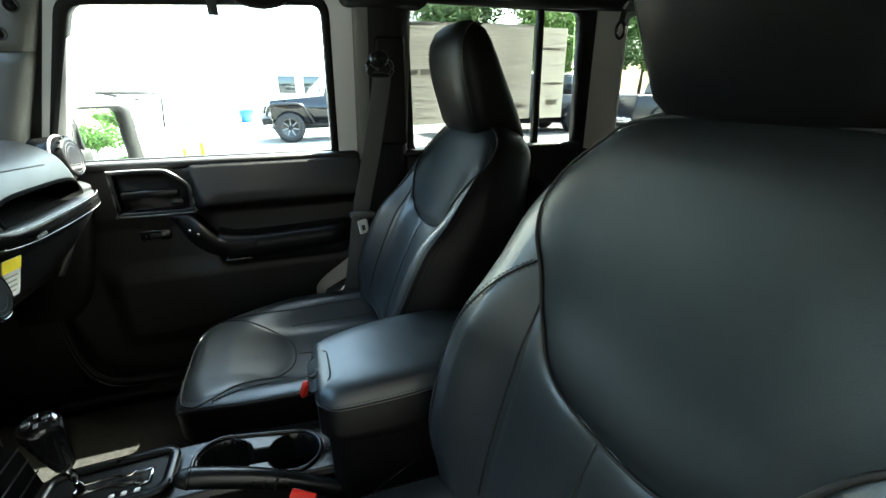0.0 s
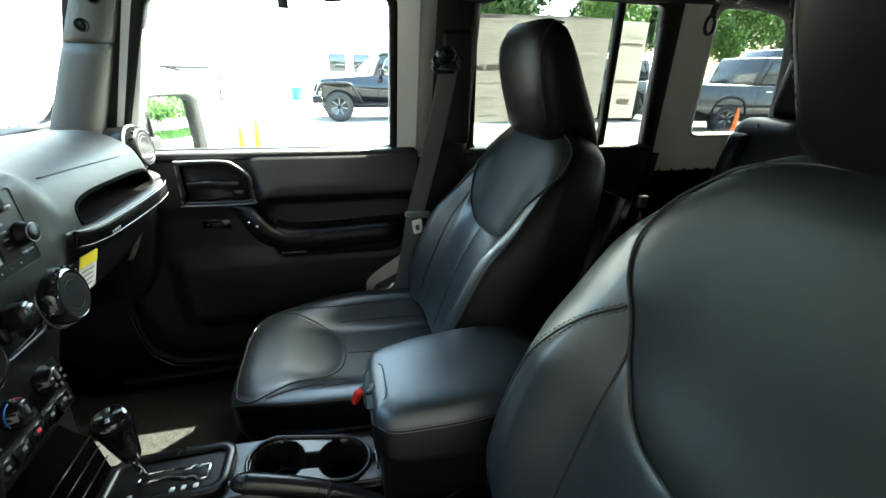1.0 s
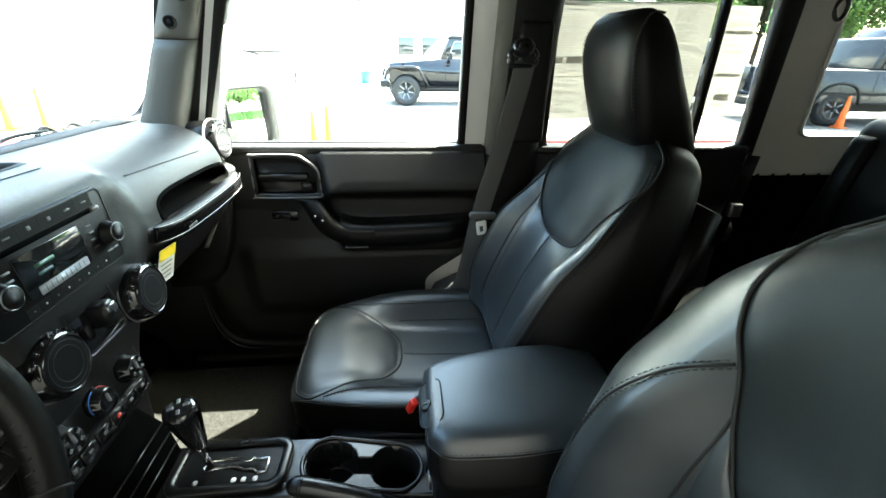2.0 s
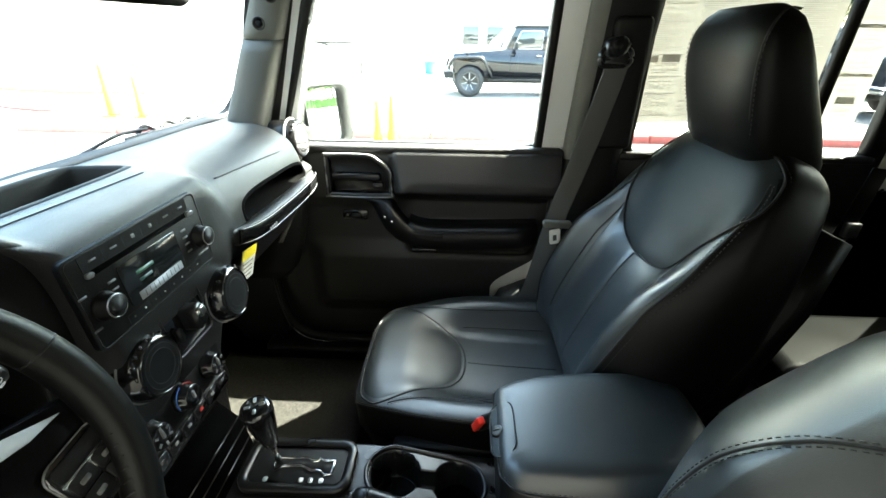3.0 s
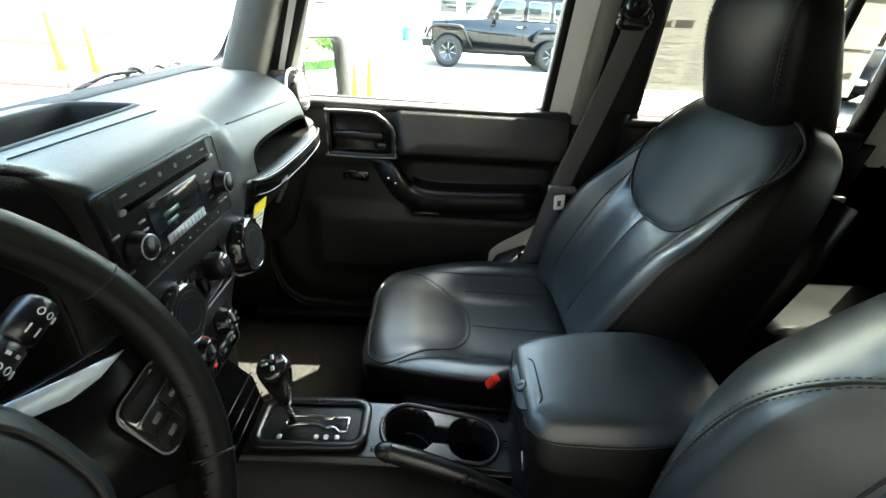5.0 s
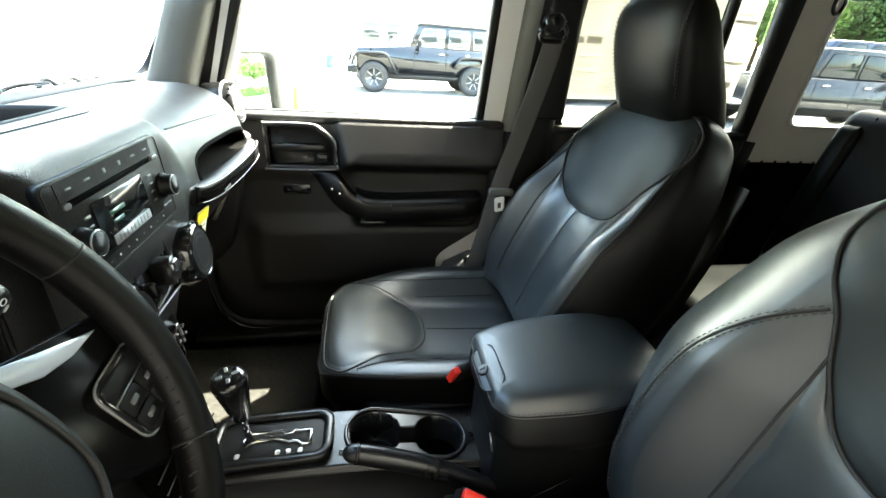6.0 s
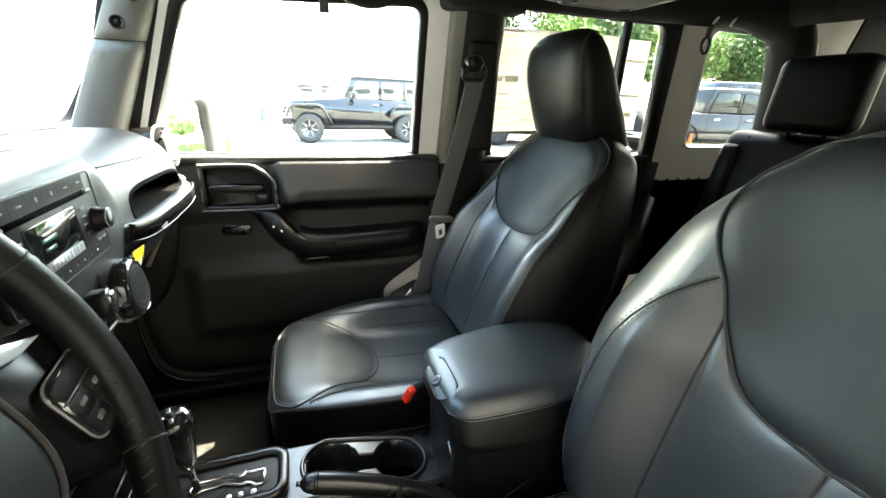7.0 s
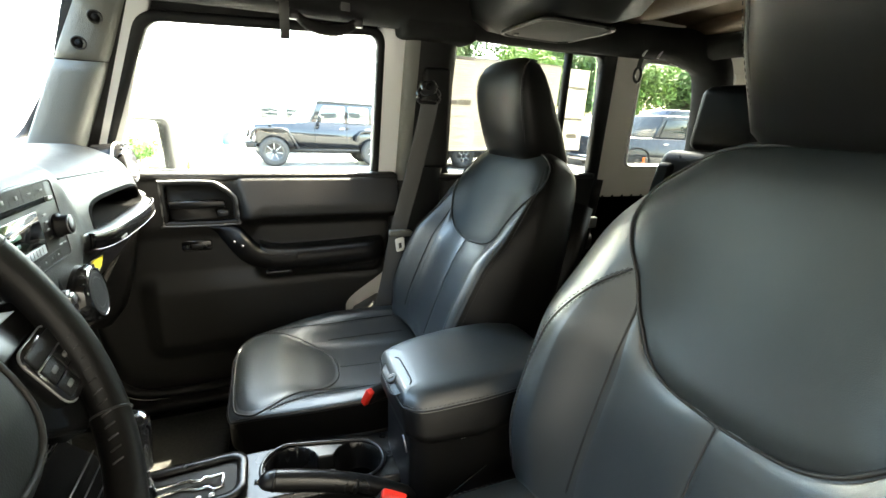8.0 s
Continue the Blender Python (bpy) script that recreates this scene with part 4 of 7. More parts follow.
def vent(c, normal, r, parent, up=(0, 0, 1), disc=VENTDISC, ring=DIM, body=GLOSS, ring_r=0.0014):
    """A round vent: a gloss black turret that narrows towards its flat shutter."""
    m = basis(c, normal, up)
    v = part("air_vent", turned([(r * 0.98, -0.045), (r * 1.0, 0.000), (r * 0.985, 0.010), (r * 0.94, 0.018), (r * 0.87, 0.0235), (r * 0.80, 0.0260), (r * 0.77, 0.0260), (r * 0.755, 0.024), (r * 0.755, 0.015)], m, 48), body, parent, "round gloss black air vent")
    part("vent_ring", tube([m @ Vector((x, y, 0.002)) for x, y in circle(r * 1.005, 48)], ring_r, 8, True), ring, v, "thin bright ring")
    dv = part("vent_disc", loft([[m @ Vector((x, y, z)) for x, y in circle(r * k, 40)] for k, z in ((0.752, 0.015), (0.752, 0.0240), (0.735, 0.0255))]), disc, v, "flat round vent shutter", flat=True)
    for q in (0.66, 0.50):
        part("ring_line", tube([m @ Vector((x, y, 0.0255)) for x, y in circle(r * q, 40)], 0.0005, 6, True), SEAM, dv)
    for k in range(7):
        part("rib", place(box(-0.0016, 0.0016, r * 0.80, r * 0.985, -0.002, 0.0035, 0.001), m @ pose(0, 0, 0, 0, 0, -54 + 18 * k) @ Matrix.Translation((0, 0, 0.0195))), GLOSS, v)
    return v


vent((-0.163, -0.108, 1.138), (1, 0.04, 0.12), 0.044, dash)
vent((-0.157, 0.070, 1.134), (1, 0.05, 0.12), 0.047, dash)
vent((-0.214, 0.598, 1.270), (1, -0.04, 0.08), 0.053, dash, disc=GLOSS, ring=PILLAR, body=SPOKE, ring_r=0.0034)

# centre stack: plate, radio, switches, heater knobs
STACK = basis((-0.1605, -0.018, 1.262), (1, 0, 0.07))          # x: towards the passenger side, y: up


def on_stack(y, z, d=0.0):
    return STACK @ Matrix.Translation((y, (z - 1.262), d))


radio = thing("car_radio", "black car radio with two round knobs and a grey display", "radio")
part("faceplate", plate(rrect(0.226, 0.110, 0.008), 0.008, on_stack(-0.026, 1.256, -0.004), 0.001), PLASTIC, radio)
part("edge_line", tube([on_stack(-0.026, 1.256, 0.0042) @ Vector((x, y, 0)) for x, y in rrect(0.220, 0.105, 0.007)], 0.0008, 6, True), SEAM, radio)
for k in range(6):
    b = part("preset_button", plate(rrect(0.0302, 0.019, 0.0010), 0.0012, on_stack(-0.104 + 0.0305 * k, 1.299, 0.0034), 0), PLASTIC, radio, flat=True)
    part("mark", plate(rrect(0.010 if k not in (2, 3) else 0.005, 0.0022 if k not in (2, 3) else 0.005, 0.0008), 0.0006, on_stack(-0.104 + 0.0305 * k, 1.299, 0.0052), 0), GREYPRINT, b)
part("disc_slot", plate(rrect(0.168, 0.0065, 0.002), 0.001, on_stack(-0.026, 1.2855, 0.0035), 0), RECESSDARK, radio)
part("slot_lip", plate(rrect(0.014, 0.006, 0.0025), 0.004, on_stack(0.062, 1.2855, 0.004), 0.001), DIM, radio)
part("slot_lip", plate(rrect(0.010, 0.006, 0.0025), 0.003, on_stack(-0.114, 1.2855, 0.004), 0.001), GREYPRINT, radio)
disp = part("display", plate(rrect(0.104, 0.052, 0.003), 0.0015, on_stack(-0.030, 1.250, 0.004), 0.0005), SCREEN, radio, "dark radio display")
part("segment_text", plate(rrect(0.030, 0.005, 0.001), 0.0005, on_stack(-0.045, 1.257, 0.0057), 0), material("dim_green_print", (0.04, 0.12, 0.07), 0.4), disp)
part("segment_text", plate(rrect(0.022, 0.004, 0.001), 0.0005, on_stack(-0.048, 1.247, 0.0057), 0), material("dim_teal_print", (0.03, 0.09, 0.08), 0.4), disp)
part("label_strip", plate(rrect(0.082, 0.011, 0.001), 0.0008, on_stack(-0.026, 1.229, 0.0055), 0), SCREEN2, disp, "grey strip of small print")
for k in range(9):
    part("small_print", plate(rrect(0.0012, 0.008, 0.0003), 0.0003, on_stack(-0.058 + 0.008 * k, 1.229, 0.0063), 0), GREYPRINT, disp)
for yk in (-0.113, 0.068):
    m = on_stack(yk, 1.247, 0.004)
    kn = part("radio_knob", turned([(0.0, 0.0), (0.0165, 0.0), (0.0165, 0.003), (0.0140, 0.005), (0.0134, 0.014), (0.0122, 0.0160), (0.0, 0.0160)], m, 30), PLASTIC, radio, "round black knob with bright rim")
    part("knob_rim", tube([m @ Vector((x, y, 0.0153)) for x, y in circle(0.0128, 32)], 0.0009, 6, True), SILVER if yk < 0 else DIM, kn)
    part("knob_face", turned([(0, 0.0159), (0.0106, 0.0159), (0.0100, 0.0166), (0, 0.0166)], m, 28), PLASTIC, kn)
for k in range(8):
    part("small_button", plate(rrect(0.0180, 0.011, 0.001), 0.0012, on_stack(-0.085 + 0.0185 * k, 1.2125, 0.0034), 0), PLASTIC, radio, flat=True)
    part("mark", plate(rrect(0.0026, 0.0026, 0.0012), 0.0004, on_stack(-0.085 + 0.0185 * k, 1.2125, 0.0047), 0), WHITE if k % 2 else GREYPRINT, radio)
for yk, zk in ((-0.093, 1.266), (-0.093, 1.256), (0.040, 1.268), (0.040, 1.258), (0.040, 1.248), (0.040, 1.237), (-0.132, 1.268), (-0.132, 1.228), (0.06, 1.222), (0.072, 1.222)):
    part("mark", plate(rrect(0.011, 0.003, 0.001), 0.0005, on_stack(yk, zk, 0.0045), 0), GREYPRINT, radio)

switches = thing("switch_panel", "recessed switch panel between the round vents", "switch panel")
SP = basis((-0.151, -0.030, 1.153), (1, 0, 0.16))
part("panel", plate(rrect(0.082, 0.072, 0.008), 0.004, SP @ Matrix.Translation((0, 0, -0.004)), 0.001), GLOSS, switches)
part("panel_rim", tube([SP @ Vector((x, y, 0.001)) for x, y in rrect(0.084, 0.074, 0.009)], 0.0022, 8, True), SATIN, switches)
lever = part("toggle", plate(rrect(0.026, 0.034, 0.006), 0.022, SP @ Matrix.Translation((0.004, 0.004, 0)), 0.006, 3), SATIN, switches)
part("toggle_cap", plate(rrect(0.018, 0.014, 0.004), 0.006, SP @ Matrix.Translation((0.004, 0.010, 0.020)), 0.002), SILVER, lever)
part("slide", plate(rrect(0.010, 0.020, 0.003), 0.010, SP @ Matrix.Translation((0.026, -0.014, 0)), 0.003), SILVER, switches)
part("slide", plate(rrect(0.010, 0.020, 0.003), 0.008, SP @ Matrix.Translation((-0.026, -0.006, 0)), 0.003), SATIN, switches)

heater = thing("heater_controls", "row of round heater knobs with red and blue marks", "heater controls")
HP = basis((-0.195, -0.018, 1.010), (1, 0, 0.14))
part("panel", plate(rrect(0.225, 0.062, 0.014), 0.010, HP @ Matrix.Translation((-0.020, 0, -0.008)), 0.002), SATIN, heater)
for j, yk in enumerate((-0.092, -0.018, 0.054)):
    m = HP @ Matrix.Translation((yk, 0, 0.001))
    kn = part("knob", turned([(0.0, 0.0), (0.0235, 0.0), (0.0235, 0.006), (0.020, 0.010), (0.0185, 0.020), (0.0165, 0.022), (0.0, 0.020)], m, 32), GLOSS, heater, "round black heater knob")
    if j == 1:
        for a0, mk in ((100, BLUEMARK), (-20, RED)):
            part("scale_arc", tube([m @ Vector((0.0215 * math.cos(radians(a0 + 10 * q)), 0.0215 * math.sin(radians(a0 + 10 * q)), 0.0082)) for q in range(11)], 0.0009, 6), mk, kn)
    else:
        for k in range(6):
            part("scale_mark", place(box(-0.002, 0.002, 0.010, 0.016, 0.0202, 0.0225, 0.0005), m @ pose(0, 0, 0, 0, 0, 60 * k)), GREYPRINT, kn)
    part("pointer", plate(rrect(0.004, 0.014, 0.001), 0.003, m @ Matrix.Translation((0, 0.004, 0.0205)), 0.0008), GREYPRINT, kn)
BP = basis((-0.206, 0.0, 0.945), (1, 0, 0.10))
buttons = thing("button_row", "row of flat black push buttons with a red hazard mark", "buttons")
part("panel", plate(rrect(0.225, 0.040, 0.006), 0.008, BP @ Matrix.Translation((-0.020, 0, -0.004)), 0.002), SATIN, buttons)
for k in range(6):
    bt = part("push_button", plate(rrect(0.031, 0.024, 0.003), 0.006, BP @ Matrix.Translation((-0.105 + 0.034 * k, 0, 0.003)), 0.002), GLOSS, buttons)
    part("mark", plate(rrect(0.008, 0.006, 0.001), 0.0006, BP @ Matrix.Translation((-0.105 + 0.034 * k, 0.002, 0.0092)), 0), RED if k == 3 else GREYPRINT, bt)
part("chrome_line", tube([BP @ Vector((x, 0.022, 0.004)) for x in (-0.13, 0.09)], 0.0015, 6), SILVER, buttons)
cubby = thing("console_tray", "open black tray at the foot of the centre stack", "tray")
# the tray's shade is painted: the whole loft is near-black
part("tray", loft([[(-0.215, -0.11, 0.905), (-0.215, 0.055, 0.905), (-0.19, 0.055, 0.80), (-0.19, -0.11, 0.80)], [(-0.175, -0.11, 0.860), (-0.175, 0.055, 0.860), (-0.165, 0.055, 0.79), (-0.165, -0.11, 0.79)]]), RECESSDARK, cubby)
for k in range(3):
    part("edge", tube([(-0.178 + 0.006 * k, -0.112, 0.868 - 0.026 * k), (-0.178 + 0.006 * k, 0.058, 0.868 - 0.026 * k)], 0.0014, 6), DARKMETAL, cubby)

tag = thing("paper_tag", "yellow and white paper tag hanging at the glove box", "tag")
TG = basis((-0.1785, 0.200, 1.118), (1, 0, -0.25)) @ pose(0, 0, 0, 0, 0, -7) @ Matrix.Diagonal((0.95, 0.95, 1, 1))
part("sheet", plate(rrect(0.062, 0.075, 0.003), 0.001, TG, 0), PAPER2, tag, flat=True)
part("yellow_band", plate(rrect(0.062, 0.024, 0.002), 0.0006, TG @ Matrix.Translation((0, 0.0255, 0.0012)), 0), YELLOW, tag, flat=True)
for k in range(4):
    part("small_print", plate(rrect(0.045 - 0.006 * (k % 2), 0.003, 0.0005), 0.0004, TG @ Matrix.Translation((-0.002, 0.004 - 0.010 * k, 0.0012)), 0), INK, tag, flat=True)



# ---- front seats ----
HEAD = (0.02, -0.03, 0.92)        # head restraint: forward, up, height
BULGE = 0.022
WING = 0.0                       # how far the inner bolster stands out below the shoulder
WING_AT = [(0.0, 0.9), (0.10, 1.0), (0.24, 1.0), (0.34, 0.76), (0.44, 0.38), (0.52, 0.12), (0.60, 0.0)]
PANEL = [(0.0, 0.326), (0.062, 0.332), (0.100, 0.343), (0.124, 0.358), (0.142, 0.378), (0.152, 0.394), (0.174, 0.440), (0.190, 0.486), (0.196, 0.516), (0.186, 0.552), (0.160, 0.584), (0.110, 0.602), (0.0, 0.606)]
STITCH = [(0.174, 0.454), (0.186, 0.400), (0.196, 0.33), (0.201, 0.24), (0.199, 0.14), (0.192, 0.03)]
LEAN_BACK, SX, SZ = radians(22), 0.560, 0.77        # recline and foot of the backrest, set for each seat
W_BACK = [(0.0, 0.218), (0.14, 0.258), (0.26, 0.262), (0.38, 0.248), (0.47, 0.226), (0.54, 0.200), (0.590, 0.165), (0.615, 0.120), (0.622, 0.080)]
D_BACK = [(0.0, 0.075), (0.28, 0.072), (0.38, 0.058), (0.50, 0.052), (0.57, 0.050), (0.605, 0.038), (0.622, 0.018)]
C_BACK = [(0.0, 0.0), (0.20, 0.010), (0.40, 0.0), (0.55, 0.004), (0.622, 0.0)]
F_BACK = [(0.0, 0.6), (0.12, 1.0), (0.28, 0.95), (0.40, 0.60), (0.50, 0.22), (0.57, 0.0)]


SEAM_BACK = [(0.0, 0.190), (0.03, 0.198), (0.13, 0.217), (0.24, 0.221), (0.33, 0.217), (0.40, 0.208), (0.46, 0.198), (0.52, 0.186), (0.57, 0.160), (0.605, 0.115), (0.622, 0.06)]


def back_width(a, h):
    """Half width; the bolster on the far side stands out more."""
    return table(h, W_BACK) + (BULGE * smooth((0.60 - h) * 6) + WING * table(h, WING_AT) if a > 0 else 0.0)


def back_depth(a, h):
    w, n = back_width(a, h), 4.0
    q = max(0.0, 1 - min(1.0, abs(a) / w) ** n) ** (1 / n)
    # the side turns away behind the stitched seam
    fall = (0.55 if a < 0 else 0.0) * max(0.0, abs(a) - table(h, SEAM_BACK)) * min(1.0, q * 2.0) * smooth(min(1.0, (0.56 - h) * 6))
    return -fall + table(h, D_BACK) * q + table(h, C_BACK) + 0.068 * math.exp(-((abs(a) - 0.200 - (0.75 * WING * table(h, WING_AT) if a > 0 else 0.0)) / (0.055 + (0.35 * WING if a > 0 else 0.0))) ** 2) * table(h, F_BACK) * min(1.0, q * 2.2)


def back_place(a, h, d):
    return Vector((SX + h * math.sin(LEAN_BACK) - d * math.cos(LEAN_BACK), a, SZ + h * math.cos(LEAN_BACK) + d * math.sin(LEAN_BACK)))


def back_surface(a, h):
    p = back_place(a, h, back_depth(a, h))
    e = 0.003
    du = back_place(a + e, h, back_depth(a + e, h)) - back_place(a - e, h, back_depth(a - e, h))
    dv = back_place(a, h + e, back_depth(a, h + e)) - back_place(a, h - e, back_depth(a, h - e))
    nrm = dv.cross(du).normalized()
    if nrm.x > 0:
        nrm = -nrm
    return p, nrm


W_CUSH = [(0.0, 0.120), (0.006, 0.146), (0.016, 0.160), (0.036, 0.174), (0.11, 0.200), (0.21, 0.224), (0.30, 0.234), (0.52, 0.236)]
T_CUSH = [(0.0, 0.770), (0.006, 0.783), (0.02, 0.794), (0.05, 0.802), (0.10, 0.802), (0.18, 0.784), (0.26, 0.764), (0.36, 0.756), (0.52, 0.750)]
E_CUSH = [(0.0, 0.758), (0.02, 0.776), (0.06, 0.790), (0.11, 0.797), (0.21, 0.808), (0.30, 0.812), (0.52, 0.806)]      # height of the stitched edge


def cushion_top(a, x):
    w = table(x, W_CUSH)
    u = min(1.0, abs(a) / w)
    q = max(0.0, 1 - u ** 7) ** (1 / 5)
    e = table(x, E_CUSH)
    mid = table(x, T_CUSH) + (e + 0.012 - table(x, T_CUSH)) * smooth((u - 0.42) / 0.46)
    return e + (mid - e) * q if mid > e else mid * q + e * (1 - q)


def cushion_surface(a, x):
    e = 0.003
    p = Vector((x, a, cushion_top(a, x)))
    du = Vector((0, 2 * e, cushion_top(a + e, x) - cushion_top(a - e, x)))
    dv = Vector((2 * e, 0, cushion_top(a, x + e) - cushion_top(a, x - e)))
    nrm = dv.cross(du).normalized()
    return p, (nrm if nrm.z > 0 else -nrm)


def half_outline(half):
    """A closed outline from its right half, bottom to top."""
    return [(p.x, p.y) for p in spline([(a, h, 0) for a, h in half] + [(-a, h, 0) for a, h in half[-2:0:-1]], 5, True)]


def closed(pts, n=5):
    return [(p.x, p.y) for p in spline([(a, h, 0) for a, h in pts], n, True)]


def line(pts, n=14):
    return [(p.x, p.y) for p in spline([(a, h, 0) for a, h in pts], n)]


def build_seat(label):
    s = thing("bucket_seat", label, "seat", "front seats")
    # backrest shell
    rings = []
    hs_ = [0.0, 0.01] + [0.02 + 0.565 * k / 44 for k in range(45)] + [0.595, 0.603, 0.609, 0.614, 0.618, 0.622]
    for h in hs_:
        w, dm = table(h, W_BACK), table(h, D_BACK)
        ring = []
        for k in range(49):
            ph = math.pi * (k / 48 - 0.5)
            w = back_width(math.sin(ph), h)
            f, f6, sm = abs(math.sin(ph)) ** 0.5, math.sin(0.375 * math.pi) ** 0.5, table(h, SEAM_BACK)
            a = math.copysign(sm * f / f6 if f < f6 else sm + (w - sm) * (f - f6) / (1 - f6), math.sin(ph))
            ring.append(back_place(a, h, back_depth(a, h)))
        for k in range(1, 24):
            ph = math.pi * (0.5 - k / 24)
            w = back_width(math.sin(ph), h)
            a = w * math.copysign(abs(math.sin(ph)) ** (2 / 4.0), math.sin(ph))
            ring.append(back_place(a, h, table(h, C_BACK) - 0.135 * (dm / 0.075) * abs(math.cos(ph)) ** (2 / 4.0)))
        rings.append(ring)
    back = part("backrest", loft(rings), LEATHER, s)
    # darker sides and rear, outside the stitched seams
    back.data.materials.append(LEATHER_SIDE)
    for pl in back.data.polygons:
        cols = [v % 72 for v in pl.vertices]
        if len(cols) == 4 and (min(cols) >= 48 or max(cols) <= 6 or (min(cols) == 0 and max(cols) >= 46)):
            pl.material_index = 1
    ins = half_outline(PANEL)
    part("upper_panel", pad(back_surface, ins, 0.007, 0.0002), LEATHER_PAD, back, "smooth black upper back panel")
    # no piping here: a dark cord draws the crease and its slight shade
    part("panel_crease_shade", tube(on_surface(back_surface, ins, 0.0026), 0.0022, 6, True), SEAM, back)
    for sg in (1, -1):
        rim_low = [(sg * (a + 0.002), h) for a, h in PANEL[:6]]
        low = closed(rim_low + [(sg * 0.138, PANEL[5][1] - 0.09), (sg * 0.136, 0.180), (sg * 0.132, 0.03), (sg * 0.06, 0.02), (sg * 0.003, 0.02), (sg * 0.003, 0.17)])
        part("lower_panel", pad(back_surface, low, 0.003, 0.001), LEATHER, back)
        if sg > 0:
            sm = line(STITCH)
        else:
            sm = line([(-table(h, SEAM_BACK), h) for h in (0.56, 0.52, 0.46, 0.40, 0.33, 0.24, 0.13, 0.03)])
        part("bolster_seam", tube(on_surface(back_surface, sm, 0.0012), 0.0018, 6), SEAM, back)
        for off in (-0.0055, 0.0055):
            part("stitching", stitches(on_surface(back_surface, [(a + off * sg, h) for a, h in sm], 0.0018), r=0.0008), THREAD, back)
        inner = line([(sg * 0.152, PANEL[5][1] + 0.008), (sg * 0.147, 0.310), (sg * 0.144, 0.190), (sg * 0.146, 0.05)])
        part("panel_seam", tube(on_surface(back_surface, inner, 0.0003), 0.0018, 6), SEAM, back)
    part("stitching", stitches(on_surface(back_surface, [(a * 1.02, 0.46 + (h - 0.46) * 1.02) for a, h in ins if h > 0.56], 0.0008)), THREAD, back)
    part("centre_seam", tube(on_surface(back_surface, line([(0.0, PANEL[0][1] - 0.004), (0.001, 0.22), (0.0, 0.12), (0.0, 0.03)]), 0.0004), 0.0015, 6), SEAM, back)
    # rear cover and side shields
    part("back_cover", loft([[back_place(a * table(h, W_BACK), h, -0.128 - 0.02 * (1 - abs(a) ** 3)) for a in (-0.9, -0.6, -0.2, 0.2, 0.6, 0.9)] + [back_place(a * table(h, W_BACK), h, -0.10) for a in (0.9, 0, -0.9)] for h in (0.02, 0.2, 0.4, 0.53)]), LEATHER_SIDE, back)
    # head restraint
    hr = []
    for z, w, f, b in ((0.604, 0.084, 0.030, -0.050), (0.608, 0.110, 0.048, -0.084), (0.622, 0.123, 0.066, -0.092), (0.655, 0.127, 0.090, -0.076), (0.700, 0.130, 0.122, -0.038), (0.750, 0.129, 0.150, 0.008), (0.790, 0.122, 0.162, 0.046), (0.818, 0.111, 0.161, 0.072), (0.836, 0.097, 0.152, 0.091), (0.845, 0.077, 0.138, 0.106), (0.848, 0.048, 0.126, 0.114)):
        z, f, b = 0.606 + (z - 0.606) * HEAD[2] + HEAD[1], f + HEAD[0], b + HEAD[0] - 0.012 * smooth((0.75 - z) / 0.08)
        c, dd = (f + b) / 2, (f - b) / 2
        ring = []
        for k in range(40):
            ph = 2 * math.pi * k / 40
            cs, sn = math.cos(ph), math.sin(ph)
            ring.append(back_place(w * math.copysign(abs(cs) ** 0.42, cs), z, c + dd * math.copysign(abs(sn) ** 0.55, sn)))
        hr.append(ring)
    head = part("head_restraint", loft(hr), LEATHER_SIDE, s, "black leather head restraint")
    for sg in (1, -1):
        sp = spline([back_place(sg * w, 0.606 + (z - 0.606) * HEAD[2] + HEAD[1], f + HEAD[0] - 0.010) for w, z, f in ((0.086, 0.614, 0.046), (0.098, 0.632, 0.066), (0.106, 0.665, 0.092), (0.111, 0.720, 0.130), (0.112, 0.770, 0.1545), (0.108, 0.806, 0.1585), (0.096, 0.834, 0.146), (0.080, 0.846, 0.120))], 6)
        part("head_seam", tube(sp, 0.0022, 6), SEAM, head)
        part("stitching", stitches([p + Vector((-0.001, 0.006 * sg, 0.001)) for p in sp]), THREAD, head)
        part("post", tube([back_place(sg * 0.06, 0.57, -0.01), back_place(sg * 0.06, 0.65, 0.03)], 0.007, 10), DARKMETAL, s)
    # cushion
    rings = []
    for x in [0.0, 0.004, 0.008, 0.014, 0.02, 0.03] + [0.045 + 0.475 * k / 38 for k in range(39)]:
        w = table(x, W_CUSH)
        ring = []
        for k in range(45):
            u = k / 44 * 2 - 1
            a = w * math.copysign(1 - (1 - abs(u)) ** 1.9, u)
            ring.append(Vector((x, a, cushion_top(a, x))))
        low = lerp(0.74, 0.655, smooth(x / 0.05))
        ez = table(x, E_CUSH)
        ring += [Vector((x, w * 1.0, ez - 0.006)), Vector((x, w * 0.985, 0.70)), Vector((x, w * 0.96, low)), Vector((x, 0, low)), Vector((x, -w * 0.96, low)), Vector((x, -w * 0.985, 0.70)), Vector((x, -w * 1.0, ez - 0.006))]
        rings.append(ring)
    cu = part("cushion", loft(rings), LEATHER, s)
    # darker skirt below the piping
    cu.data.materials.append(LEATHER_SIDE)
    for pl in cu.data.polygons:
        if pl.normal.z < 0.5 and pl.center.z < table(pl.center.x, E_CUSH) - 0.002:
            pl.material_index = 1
    thigh = half_outline([(0.0, 0.008), (0.08, 0.009), (0.138, 0.016), (0.166, 0.036), (0.178, 0.060), (0.166, 0.098), (0.138, 0.150), (0.104, 0.208), (0.058, 0.246), (0.0, 0.256)])
    part("thigh_panel", pad(cushion_surface, thigh, 0.004), LEATHER, cu, "smooth black front cushion panel")
